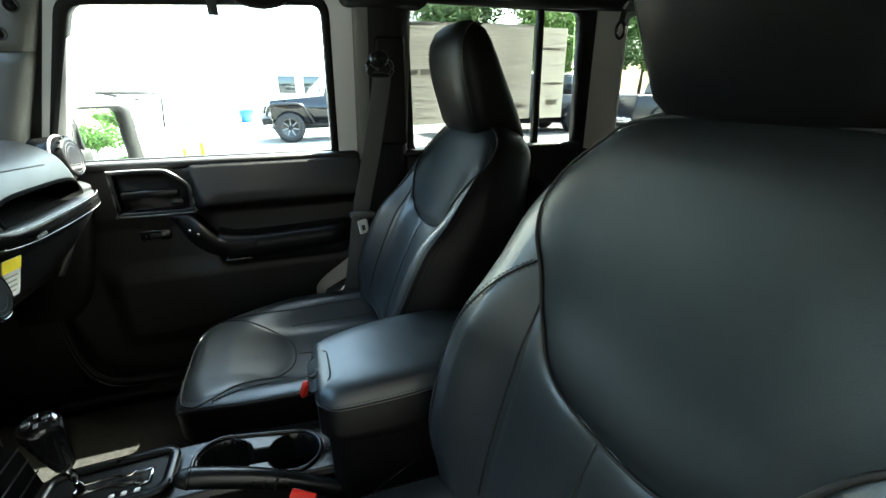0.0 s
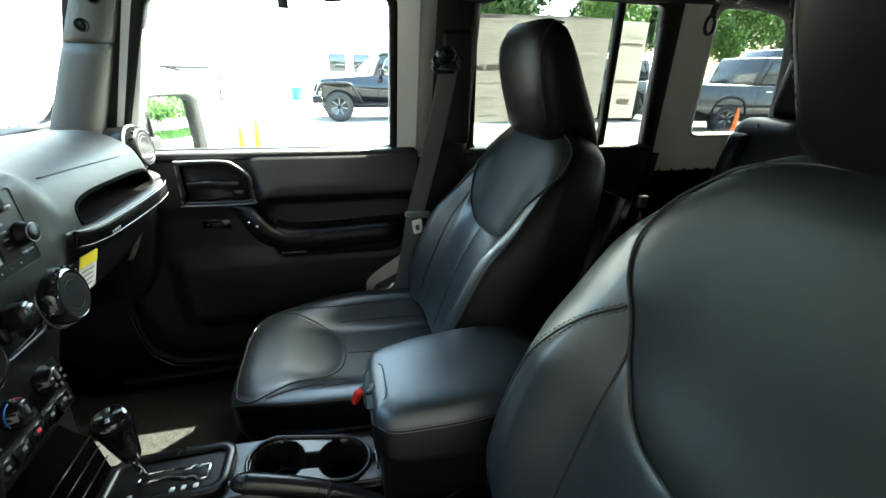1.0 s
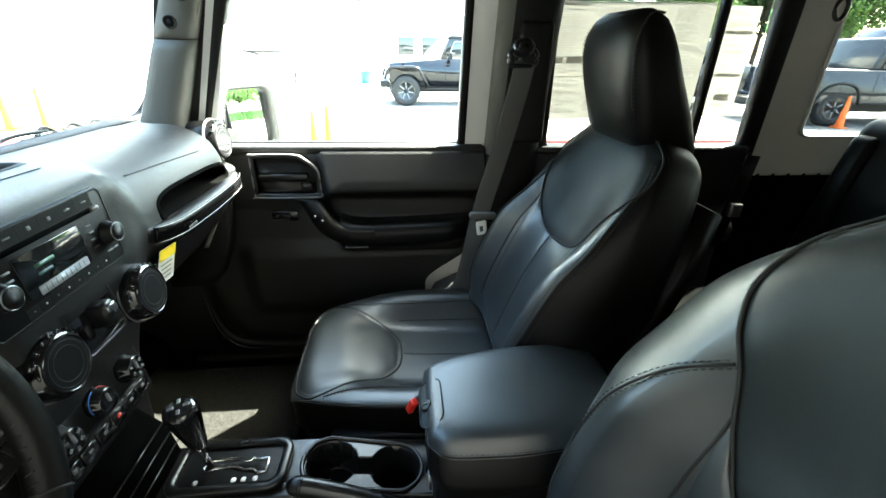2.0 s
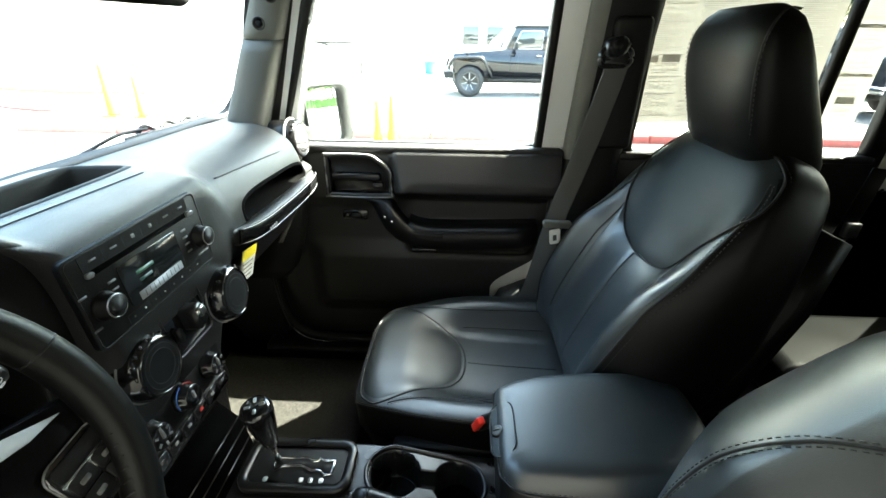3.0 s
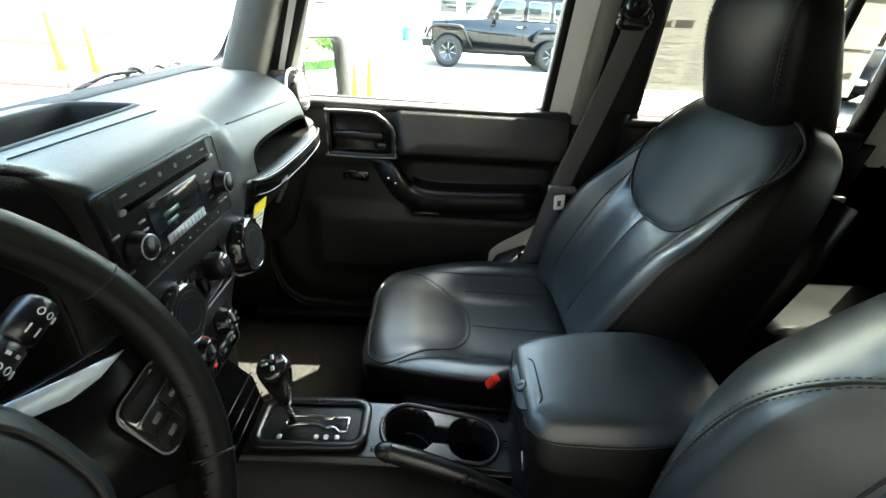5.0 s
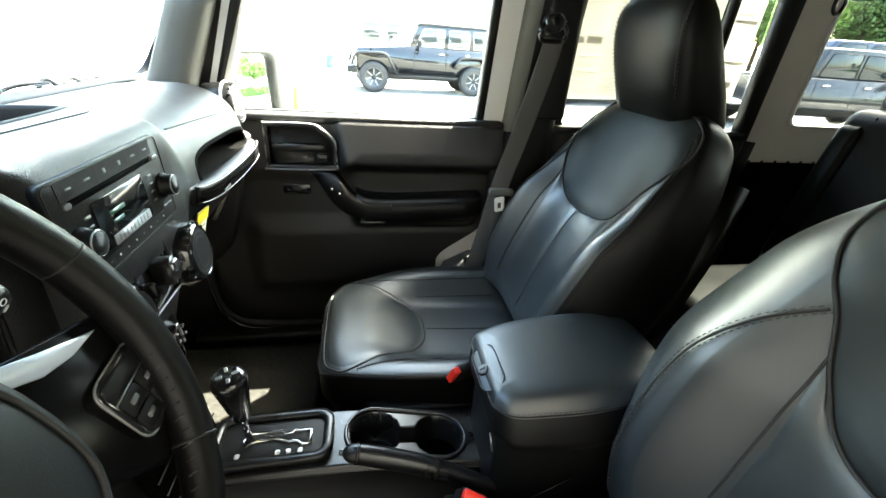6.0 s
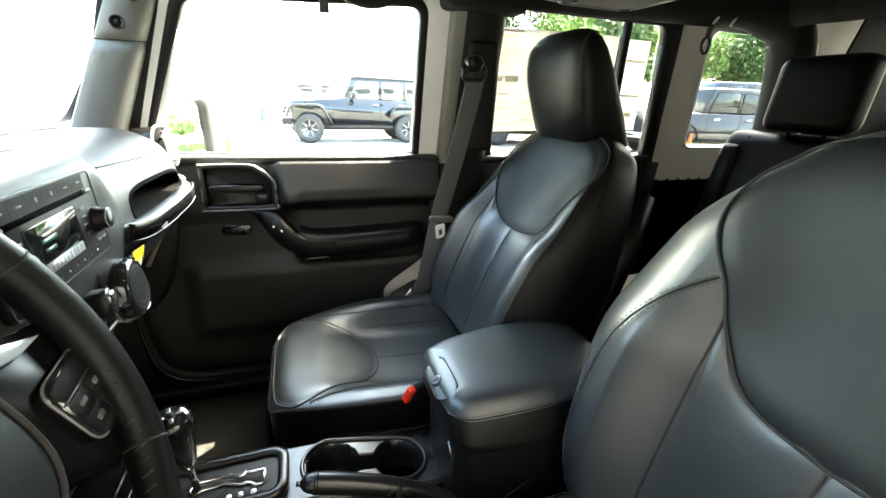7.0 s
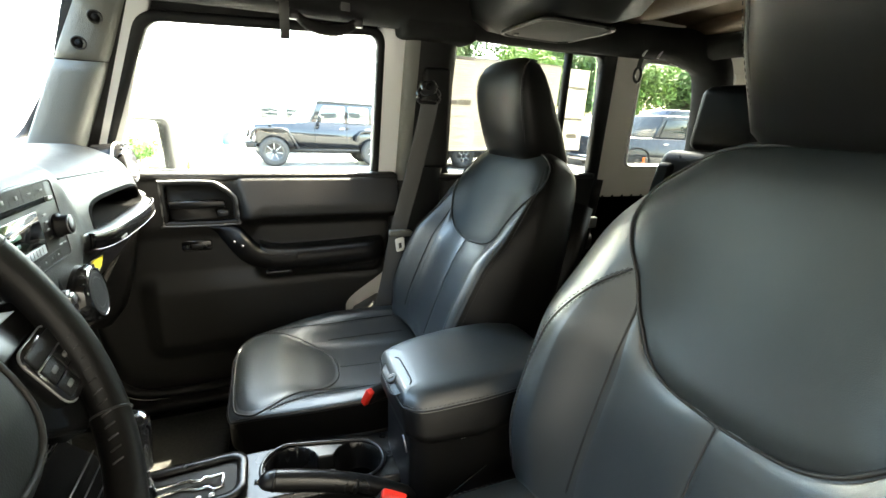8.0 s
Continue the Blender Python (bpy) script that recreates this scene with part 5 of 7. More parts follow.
    # same dark cord, for the shaded crease round the thigh panel
    part("panel_crease_shade", tube(on_surface(cushion_surface, thigh, 0.0004), 0.0022, 6, True), SEAM, cu)
    for sg in (1, -1):
        rear = line([(sg * 0.004, 0.262), (sg * 0.060, 0.256), (sg * 0.104, 0.222), (sg * 0.128, 0.250), (sg * 0.134, 0.34), (sg * 0.136, 0.48)])
        part("panel_seam", tube(on_surface(cushion_surface, rear[42:], 0.0003), 0.0013, 6), SEAM, cu)
        sm = line([(sg * 0.180, 0.086), (sg * 0.172, 0.135), (sg * 0.170, 0.22), (sg * 0.174, 0.34), (sg * 0.178, 0.48)])
        part("bolster_seam", tube(on_surface(cushion_surface, sm, 0.0004), 0.0016, 6), SEAM, cu)
        for off in (-0.005, 0.005):
            part("stitching", stitches(on_surface(cushion_surface, [(a + off * sg, x) for a, x in sm], 0.0008)), THREAD, cu)
    part("centre_seam", tube(on_surface(cushion_surface, line([(0.0, 0.262), (0.001, 0.36), (0.0, 0.49)]), 0.0002), 0.0015, 6), SEAM, cu)
    edge = [Vector((x, -table(x, W_CUSH), table(x, E_CUSH))) for x in [0.50 - 0.02 * k for k in range(25)] + [0.014, 0.008, 0.003]] + [Vector((-0.002, a, 0.762)) for a in (-0.11, -0.05, 0, 0.05, 0.11)] + [Vector((x, table(x, W_CUSH), table(x, E_CUSH))) for x in [0.003, 0.008, 0.014] + [0.02 * k + 0.02 for k in range(25)]]
    part("edge_piping", tube(spline(edge, 2), 0.0028, 6), LEATHER_SIDE, cu)
    part("stitching", stitches([p + Vector((0, 0, 0.007)) for p in edge], 0.006, 0.004, 0.0007), THREAD, cu)
    # base
    part("side_shield", box(0.10, 0.53, -0.236, -0.200, 0.60, 0.735, 0.012, 3), PLASTIC, s)
    part("side_shield", box(0.10, 0.53, 0.200, 0.236, 0.60, 0.735, 0.012, 3), PLASTIC, s)
    part("seat_frame", box(0.05, 0.50, -0.20, 0.20, 0.585, 0.66, 0.01), RUBBER, s)
    for sg in (-1, 1):
        part("rail", box(-0.01, 0.56, sg * 0.17 - 0.02, sg * 0.17 + 0.02, FLOOR, 0.60, 0.006), DARKMETAL, s)
    part("recline_cover", turned([(0, 0), (0.055, 0), (0.05, 0.014), (0.02, 0.02), (0, 0.02)], basis((0.525, -0.235, 0.765), (0, -1, 0), (0, 0, 1)), 24), PLASTIC, s)
    return s


seat_p = build_seat("black leather front passenger seat with grey stitching")
seat_p.location = (0, 0.340, 0)
HEAD = (0.0, 0.0, 1.0)
LEAN_BACK, SX, SZ = radians(13), 0.580, 0.79        # the driver's seat is more upright and set higher
BULGE, WING = 0.047, 0.052
PANEL = [(0.0, 0.281), (0.050, 0.284), (0.082, 0.291), (0.108, 0.307), (0.126, 0.328), (0.148, 0.360), (0.170, 0.408), (0.196, 0.446), (0.216, 0.490), (0.206, 0.540), (0.170, 0.580), (0.110, 0.602), (0.0, 0.608)]
STITCH = [(0.176, 0.410), (0.215, 0.365), (0.242, 0.300), (0.255, 0.22), (0.258, 0.13), (0.252, 0.03)]
seat_d = build_seat("upright black leather driver's seat with grey stitching")
seat_d.location = (0.002, -0.425, 0.008)

# ---- rear bench ----
bench = thing("rear_bench", "black leather rear bench with upright backrest", "rear seat")


def slab(x0, x1, y0, y1, z0, z1, lean, r=0.04):
    return place(box(x0, x1, y0, y1, z0, z1, r, 5), Matrix.Shear("XY", 4, (0, 0)) if lean == 0 else Matrix(((1, 0, lean, -lean * z0), (0, 1, 0, 0), (0, 0, 1, 0), (0, 0, 0, 1))))


part("backrest", slab(1.44, 1.56, 0.02, 0.556, 0.80, 1.345, 0.20), BENCH, bench)
part("backrest", slab(1.44, 1.56, -0.60, 0.012, 0.80, 1.345, 0.20), BENCH, bench)
part("cushion", box(0.985, 1.46, 0.02, 0.528, 0.72, 0.842, 0.045, 5), BENCH, bench)
part("cushion", box(0.985, 1.46, -0.58, 0.012, 0.72, 0.842, 0.045, 5), BENCH, bench)
part("side_panel", slab(1.435, 1.50, 0.47, 0.54, 0.86, 1.30, 0.20, 0.02), BENCH, bench)
part("edge_piping", tube([(1.445 + 0.2 * (z - 0.8), 0.465, z) for z in (0.87, 1.0, 1.15, 1.33)], 0.003, 6), THREAD, bench)
part("base", box(1.0, 1.45, -0.56, 0.50, FLOOR, 0.72, 0.01), PLASTIC, bench)
for yc in (0.298, -0.30):
    hd = part("head_restraint", slab(1.50, 1.60, yc - 0.12, yc + 0.12, 1.352, 1.568, 0.10, 0.035), BENCH, bench, "black leather head restraint")
    for k in (-0.05, 0.05):
        part("post", tube([(1.555, yc + k, 1.33), (1.558, yc + k, 1.39)], 0.006, 8), DARKMETAL, bench)

# ---- belts ----
belt = thing("seat_belt", "grey webbing seat belt hanging from the centre pillar", "seat belt")
bp = [(0.572, 0.540, 1.468), (0.562, 0.547, 1.40), (0.530, 0.560, 1.24), (0.492, 0.570, 1.08), (0.470, 0.576, 0.95), (0.452, 0.590, 0.84), (0.435, 0.605, 0.76)]
part("webbing", strap(spline(bp, 8), 0.050, 0.0025, (1, -0.25, 0.2)), BELT, belt)
dr = basis((0.566, 0.545, 1.484), (0.15, -1, 0.0))
part("guide_loop", tube([dr @ Vector((x - 0.002, y - 0.006, 0.008)) for x, y in rrect(0.072, 0.036, 0.015)], 0.0055, 10, True), SATIN, belt, "black belt guide")
part("guide_cover", plate(rrect(0.052, 0.040, 0.018), 0.024, dr @ Matrix.Translation((-0.004, 0.016, -0.002)) @ pose(0, 0, 0, 0, 0, 12), 0.011, 4), SATIN, belt)
part("guide_bolt", turned([(0, 0), (0.011, 0), (0.010, 0.006), (0, 0.007)], dr @ Matrix.Translation((-0.010, 0.018, 0.021)), 18), RUBBER, belt)
LT = basis((0.490, 0.560, 1.062), (0.12, -1, -0.1)) @ pose(0, 0, 0, 0, 0, 10)
part("tongue_grip", plate(rrect(0.078, 0.018, 0.007), 0.014, LT @ Matrix.Translation((0.004, 0.006, -0.002)) @ pose(0, 0, 0, 0, 0, -14), 0.004, 3), PILLAR, belt, "grey belt tongue grip")
tongue = part("tongue", ring_plate([(x, y) for x, y in rrect(0.030, 0.046, 0.006)], [(x * 0.42, y * 0.48 - 0.004) for x, y in rrect(0.026, 0.040, 0.005)], 0.003, LT @ Matrix.Translation((-0.004, -0.030, 0.008))), TONGUE, belt, "bright steel belt tongue")
part("retractor_cover", loft([[(0.44, 0.645, 0.70), (0.50, 0.645, 0.70), (0.50, 0.60, 0.70), (0.44, 0.60, 0.70)], [(0.425, 0.65, 0.81), (0.475, 0.65, 0.81), (0.475, 0.612, 0.81), (0.425, 0.612, 0.81)]]), PLASTIC, belt)
rbelt = thing("rear_seat_belt", "black webbing belt beside the rear bench", "seat belt")
part("webbing", strap([(1.325, 0.622, 1.22), (1.315, 0.622, 1.12), (1.30, 0.622, 1.02), (1.28, 0.62, 0.92)], 0.046, 0.003, (1, 0, 0)), LEATHER_SIDE, rbelt)
part("buckle", box(1.285, 1.325, 0.595, 0.615, 1.03, 1.075, 0.006), SILVER, rbelt)


def buckle(turn):
    b = thing("belt_buckle", "black belt buckle with a red release button", "buckle", "belt buckles")
    part("body", box(-0.011, 0.011, -0.020, 0.020, -0.052, 0.002, 0.006, 3), PLASTIC, b)
    part("release_button", box(-0.0075, 0.0075, -0.0195, 0.0195, -0.004, 0.012, 0.003, 3), RED, b, "red release button")
    part("stalk", tube([(0, 0, -0.05), (0.004, 0, -0.17)], 0.010, 8), RUBBER, b)
    b.matrix_basis = turn
    return b


buckle(basis((0.282, 0.078, 0.848), (-0.86, -0.45, 0.10), (0.16, -0.36, 0.92)))
buckle(Matrix.Translation((0.262, -0.170, 0.838)) @ pose(0, 0, 0, 20, -25, 60))

# ---- steering wheel ----
wheel = thing("steering_wheel", "black leather steering wheel with buttons on the spokes", "steering wheel")
SW = basis((-0.076, -0.428, 1.258), (0.899, 0, 0.438))          # x: towards the passenger side, y: up the wheel
RR = 0.1705
rim = [SW @ Vector((RR * math.cos(a), RR * math.sin(a), 0.010)) for a in [2 * math.pi * k / 96 for k in range(96)]]
rr_ = [0.0150 + 0.0015 * math.cos(4 * math.pi * k / 96) for k in range(96)]
part("rim", tube(rim, rr_, 16, True, flat=0.92, up=(0.899, 0, 0.438)), LEATHER_SIDE, wheel)
for a0 in (14, 166, -40, 220):
    a = radians(a0)
    part("rim_seam", tube([SW @ Vector(((RR + 0.0157 * math.cos(b)) * math.cos(a), (RR + 0.0157 * math.cos(b)) * math.sin(a), 0.010 + 0.0146 * math.sin(b))) for b in [2 * math.pi * k / 20 for k in range(20)]], 0.0010, 6, True), SEAM, wheel)
for k in range(12):
    a = radians(-16 - 3.6 * k)
    part("lace", tube([SW @ Vector((r_ * math.cos(a + da), r_ * math.sin(a + da), zz)) for r_, da, zz in ((0.1558, 0, 0.012), (0.1564, 0.008, 0.0160), (0.1578, 0.014, 0.0190))], 0.0007, 6), THREAD if k % 2 else SEAM, wheel)
hub = [(math.copysign(abs(math.cos(t)) ** 0.75, math.cos(t)) * 0.082, math.copysign(abs(math.sin(t)) ** 0.75, math.sin(t)) * 0.078 - 0.012) for t in [2 * math.pi * k / 40 for k in range(40)]]
part("airbag_cover", loft([[SW @ Vector((x * s, (y + 0.012) * s - 0.012, z)) for x, y in hub] for s, z in ((1.0, -0.03), (1.0, 0.004), (0.97, 0.014), (0.90, 0.022), (0.70, 0.030), (0.3, 0.034), (0.02, 0.035))]), LEATHER_PAD, wheel, "round padded hub")
part("hub_ring", tube([SW @ Vector((x * 0.80, (y + 0.012) * 0.80 - 0.012, 0.0275)) for x, y in hub], 0.0018, 6, True), SEAM, wheel)
part("emblem", plate(rrect(0.044, 0.012, 0.003), 0.003, SW @ Matrix.Translation((0, 0.0, 0.0345)), 0.001), SILVER, wheel)
for sg in (1, -1):
    sp = [(sg * x, y) for x, y in ((0.062, 0.026), (0.120, 0.010), (0.160, 0.001), (0.166, -0.03), (0.163, -0.07), (0.146, -0.098), (0.112, -0.104), (0.072, -0.070))]
    spoke = part("spoke", plate(sp if sg > 0 else sp[::-1], 0.018, SW @ Matrix.Translation((0, 0, -0.014)), 0.004, 3), SPOKE, wheel, "gloss black spoke")
    st = [(sg * x, y) for x, y in ((0.060, 0.019), (0.080, 0.008), (0.100, -0.002), (0.122, -0.006), (0.147, -0.005), (0.112, 0.008), (0.060, 0.030))]
    part("spoke_trim", plate(st if sg > 0 else st[::-1], 0.004, SW @ Matrix.Translation((0, 0, 0.004)), 0.0015), SILVERPAINT, spoke, "satin silver trim")
    PM = SW @ Matrix.Translation((sg * 0.134, -0.052, 0.002)) @ pose(0, 0, 0, 0, 0, sg * 5) @ Matrix.Diagonal((1.06, 0.98, 1, 1))
    pod = part("button_pod", plate(rrect(0.050, 0.054, 0.010), 0.008, PM, 0.003, 3), GLOSS, spoke, "button pod with chrome edge")
    part("pod_rim", tube([PM @ Vector((x, y, 0.0065)) for x, y in rrect(0.050, 0.054, 0.010)], 0.0009, 6, True), DIM, pod)
    part("wide_button", plate(rrect(0.042, 0.013, 0.004), 0.002, PM @ Matrix.Translation((0, 0.0165, 0.007)), 0.001), PLASTIC, pod)
    part("divider", plate(rrect(0.044, 0.0012, 0.0005), 0.001, PM @ Matrix.Translation((0, 0.009, 0.0078)), 0), SILVER, pod)
    for ix in (-1, 1):
        for iy in (0, 1):
            bt = part("button", plate(rrect(0.0195, 0.014, 0.002), 0.0016, PM @ Matrix.Translation((ix * 0.0105, 0.0005 - 0.0155 * iy, 0.007)), 0.0006), PLASTIC, pod)
            part("mark", plate(rrect(0.008, 0.004, 0.001), 0.0005, PM @ Matrix.Translation((ix * 0.0105, 0.0005 - 0.0155 * iy, 0.0088)), 0), GREYPRINT, bt)
low = [(-0.030, -0.075), (-0.034, -0.166), (-0.018, -0.172), (0.018, -0.172), (0.034, -0.166), (0.030, -0.075)]
part("spoke", plate(low, 0.016, SW @ Matrix.Translation((0, 0, -0.014)), 0.004), GLOSS, wheel)
column = thing("steering_column", "black plastic steering column shroud with a control stalk", "steering column")
part("shroud", loft([[SW @ Vector((math.copysign(abs(math.cos(t)) ** 0.6, math.cos(t)) * wx, math.copysign(abs(math.sin(t)) ** 0.6, math.sin(t)) * wy - 0.01, z)) for t in [2 * math.pi * k / 28 for k in range(28)]] for z, wx, wy in ((-0.03, 0.055, 0.055), (-0.06, 0.065, 0.065), (-0.20, 0.07, 0.07), (-0.28, 0.075, 0.075))]), PLASTIC, column)
for sg in (1, -1):
    st0, st1 = SW @ Vector((sg * 0.055, 0.008, -0.065)), SW @ Vector((sg * 0.172, 0.042, -0.048))
    axis = st1 - st0
    L = axis.length
    sm_ = basis(st0, axis)
    stalk = part("stalk", turned([(0.0, 0), (0.008, 0), (0.009, L * 0.45), (0.0125, L * 0.5), (0.0125, L * 0.70), (0.0105, L * 0.715), (0.0105, L * 0.74), (0.0130, L * 0.755), (0.0130, L * 0.97), (0.010, L), (0, L)], sm_, 20), SATIN, column, "control stalk with white marks")
    for zz, r_, kind in ((0.57, 0.0129, "ring"), (0.65, 0.0129, "dash"), (0.80, 0.0134, "bar"), (0.91, 0.0134, "ring")):
        for j in range(3 if kind == "ring" else 2):
            at = sm_ @ Matrix.Translation((0, 0, L * zz)) @ pose(0, 0, 0, 0, 0, 62 + 30 * j) @ Matrix.Translation((0, r_, 0))
            if kind == "ring":
                part("mark", tube([at @ Vector((x, 0, y * 1.3)) for x, y in circle(0.0020, 14)], 0.0005, 5, True), WHITE, stalk)
            elif kind == "bar":
                part("mark", place(box(-0.0006, 0.0006, -0.0004, 0.0004, -0.0036, 0.0036, 0.0002), at), WHITE, stalk)
            else:
                part("mark", place(box(-0.0016, 0.0016, -0.0004, 0.0004, -0.0012, 0.0012, 0.0002), at), WHITE, stalk)

# ---- centre console ----
console = thing("centre_console", "black plastic centre console with two cup holders", "console")


def deck(x):
    return table(x, [(-0.20, 0.772), (0.0, 0.776), (0.08, 0.775), (0.30, 0.752), (0.34, 0.75)])


CUPS = [(0.122, 0.020, 0.048), (0.243, 0.012, 0.048)]


def cup_depth(x, y):
    d = 0.0
    for cx, cy, r in CUPS:
        q = math.hypot(x - cx, y - cy) / r
        d = max(d, smooth((1.0 - q) / 0.07))
    if 0.13 < x < 0.235:
        d = max(d, 0.6 * smooth((1.0 - abs(y - 0.014) / 0.018) / 0.2))
    return d


def deck_sheet(a, b):
    x = lerp(-0.205, 0.325, a)
    y0, y1 = -0.052, 0.084
    y = lerp(y0, y1, b)
    e = min(b, 1 - b)
    z = deck(x) - 0.010 * (1 - smooth(e / 0.07)) - 0.075 * cup_depth(x, y)
    return (x, y, z)


part("deck", grid(230, 80, deck_sheet), SATIN, console)
part("side_panel", grid(20, 10, lambda a, b: (lerp(-0.215, 0.325, a), lerp(0.082, 0.115, smooth(b)), lerp(deck(lerp(-0.215, 0.325, a)) - 0.008, FLOOR + 0.05, b))), PLASTIC, console)
part("side_panel", grid(20, 10, lambda a, b: (lerp(-0.215, 0.325, a), lerp(-0.050, -0.165, smooth(b)), lerp(deck(lerp(-0.215, 0.325, a)) - 0.008, FLOOR + 0.05, b))), PLASTIC, console)
# one bright rim round both cups
hullp = []
for k in range(40):
    a = radians(95 + 170 * k / 39)
    hullp.append((CUPS[0][0] + 0.055 * math.cos(a), CUPS[0][1] + 0.055 * math.sin(a)))
for k in range(40):
    a = radians(-85 + 170 * k / 39)
    hullp.append((CUPS[1][0] + 0.051 * math.cos(a), CUPS[1][1] + 0.051 * math.sin(a)))
part("cup_rim", tube([(x, y, deck(x) + 0.002) for x, y in hullp], 0.0042, 8, True), SATIN, console, "raised rim round both cup holders")
for cx, cy, r in CUPS:
    part("cup_liner", turned([(0.0, 0), (r * 0.86, 0), (r * 0.86, 0.004), (0, 0.004)], Matrix.Translation((cx, cy, deck(cx) - 0.078)), 28), RUBBER, console)
# shift gate
gate = thing("gear_selector", "automatic gear selector with a chrome zigzag gate", "gear selector")
GM = Matrix.Translation((-0.060, 0.019, 0.777)) @ pose(0, 0, 0, 0, -1.5, 0)
part("gate_bezel", ring_plate(rrect(0.212, 0.112, 0.030, 7), rrect(0.176, 0.080, 0.016, 7), 0.013, GM), SATIN, gate)
part("gate_panel", plate(rrect(0.180, 0.092, 0.014, 7), 0.003, GM @ Matrix.Translation((0, 0, 0.002)), 0.001), PLASTIC, gate)
zig_a = [(-0.040, 0.014), (-0.010, 0.014), (0.012, 0.014), (0.020, 0.008), (0.032, 0.008), (0.036, 0.014), (0.044, 0.010), (0.050, 0.010), (0.066, 0.010)]
zig_b = [(0.066, 0.010), (0.066, -0.018), (0.052, -0.020), (0.044, -0.012), (0.034, -0.010), (0.028, -0.012), (0.014, -0.006), (0.004, -0.002), (-0.030, -0.004), (-0.044, -0.012), (-0.050, -0.002), (-0.040, 0.014)]
gz = zig_a + zig_b[1:-1]
part("gate_edge", tube([GM @ Vector((x, y, 0.0065)) for x, y in gz], 0.0031, 8, True), CHROME, gate, "chrome zigzag gate edge")
part("gate_slot", plate(gz[::-1], 0.001, GM @ Matrix.Translation((0, 0, 0.0052)), 0), SEAM, gate)
for gx in (-0.055, 0.012, 0.030, 0.050):
    part("gate_mark", plate(rrect(0.009, 0.010, 0.003), 0.0006, GM @ Matrix.Translation((gx, -0.030, 0.0052)), 0), WHITE, gate)
kb = GM @ Vector((-0.040, 0.004, 0.004))
kt = Vector((-0.108, 0.004, 0.946))
part("shift_rod", tube([kb, kb.lerp(kt, 0.5)], 0.006, 12), CHROME, gate)
km = basis(kb.lerp(kt, 0.40), kt - kb, (0, 1, 0))
LK = (kt - kb).length * 0.64
knob = part("shift_knob", turned([(0.0, 0), (0.0125, 0.0), (0.0150, 0.006), (0.0175, 0.02), (0.0245, LK * 0.62), (0.0272, LK * 0.80), (0.0275, LK * 0.90), (0.0250, LK * 0.965), (0.018, LK), (0.0, LK)], km, 30), GLOSS, gate, "gloss black shift knob")
part("knob_collar", turned([(0.0110, 0.001), (0.0140, 0.002), (0.0143, 0.006), (0.0125, 0.006)], km, 24), CHROME, knob)
for k in range(4):
    part("knob_mark", place(box(-0.0028, 0.0028, 0.007, 0.017, LK * 0.985, LK + 0.0004, 0.0006), km @ pose(0, 0, 0, 0, 0, 90 * k + 20)), SILVER, knob)
# hand brake
brake = thing("hand_brake", "black hand brake lever with a ribbed grip", "hand brake")
bpt = spline([(0.068, -0.072, 0.842), (0.10, -0.075, 0.838), (0.18, -0.084, 0.816), (0.25, -0.092, 0.788), (0.32, -0.10, 0.750)], 8)
part("lever", tube(bpt, [table(i, [(0, 0.0045), (2, 0.0105), (5, 0.0150), (7, 0.0162), (12, 0.0168), (22, 0.0158), (32, 0.013)]) for i in range(len(bpt))], 16, flat=1.05), SATIN, brake)
part("push_button", tube([(0.062, -0.0715, 0.8435), (0.070, -0.072, 0.8415)], 0.0042, 10), GLOSS, brake)
part("collar", tube([bpt[6], bpt[7]], 0.0172, 18), SATIN, brake)
for k in range(5):
    part("grip_rib", tube([bpt[12 + 2 * k], bpt[12 + 2 * k] + (bpt[13] - bpt[12]) * 0.5], 0.0166, 14), RUBBER, brake)

# armrest box
armbox = thing("console_box", "black console box with a padded stitched lid", "console box")
LID = [(0.299, -0.090), (0.306, -0.118), (0.328, -0.140), (0.375, -0.148), (0.46, -0.150), (0.58, -0.128), (0.628, -0.090), (0.640, 0.0), (0.634, 0.080), (0.600, 0.108), (0.50, 0.106), (0.38, 0.092), (0.315, 0.072), (0.300, 0.045)]


def lid_outline(inset):
    k = 1 - inset / 0.12
    return [(0.47 + (p.x - 0.47) * (1 - inset / 0.17), -0.02 + (p.y + 0.02) * k) for p in spline([(x, y, 0) for x, y in LID], 6, True)]


def lid_z(x):
    return 0.009 * (1 - ((x - 0.47) / 0.17) ** 2)


def lid_ring(inset, near):
    """The lid's outline drawn in all round, and further on the driver's side, where its flank slopes."""
    return [(x, y if y > -0.02 else -0.02 + (y + 0.02) * (1 - near / 0.13)) for x, y in lid_outline(inset)]


lid = part("lid", loft([[(x, y, z + lid_z(x) * f) for x, y in lid_ring(i, j)] for i, j, z, f in ((0.004, 0.0, 0.893, 0), (0.0, 0.0, 0.897, 0), (0.0, 0.003, 0.908, 0.3), (0.0, 0.012, 0.925, 0.6), (0.0, 0.021, 0.939, 0.8), (0.002, 0.029, 0.949, 1), (0.006, 0.034, 0.958, 1), (0.016, 0.034, 0.9632, 1), (0.045, 0.022, 0.9650, 1), (0.075, 0.008, 0.9654, 1), (0.105, 0.0, 0.9655, 1))]), LEATHER, armbox, "padded black lid")
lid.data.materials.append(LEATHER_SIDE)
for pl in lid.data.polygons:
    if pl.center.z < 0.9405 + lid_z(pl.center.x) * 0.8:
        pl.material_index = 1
seam_l = [Vector((x, y, 0.9415 + lid_z(x) * 0.85)) for x, y in lid_ring(-0.0004, 0.0218)]
part("lid_seam", tube(seam_l, 0.0014, 6, True), SEAM, armbox)
part("stitching", stitches([p + Vector((0, 0, 0.006)) for p in seam_l]), THREAD, armbox)
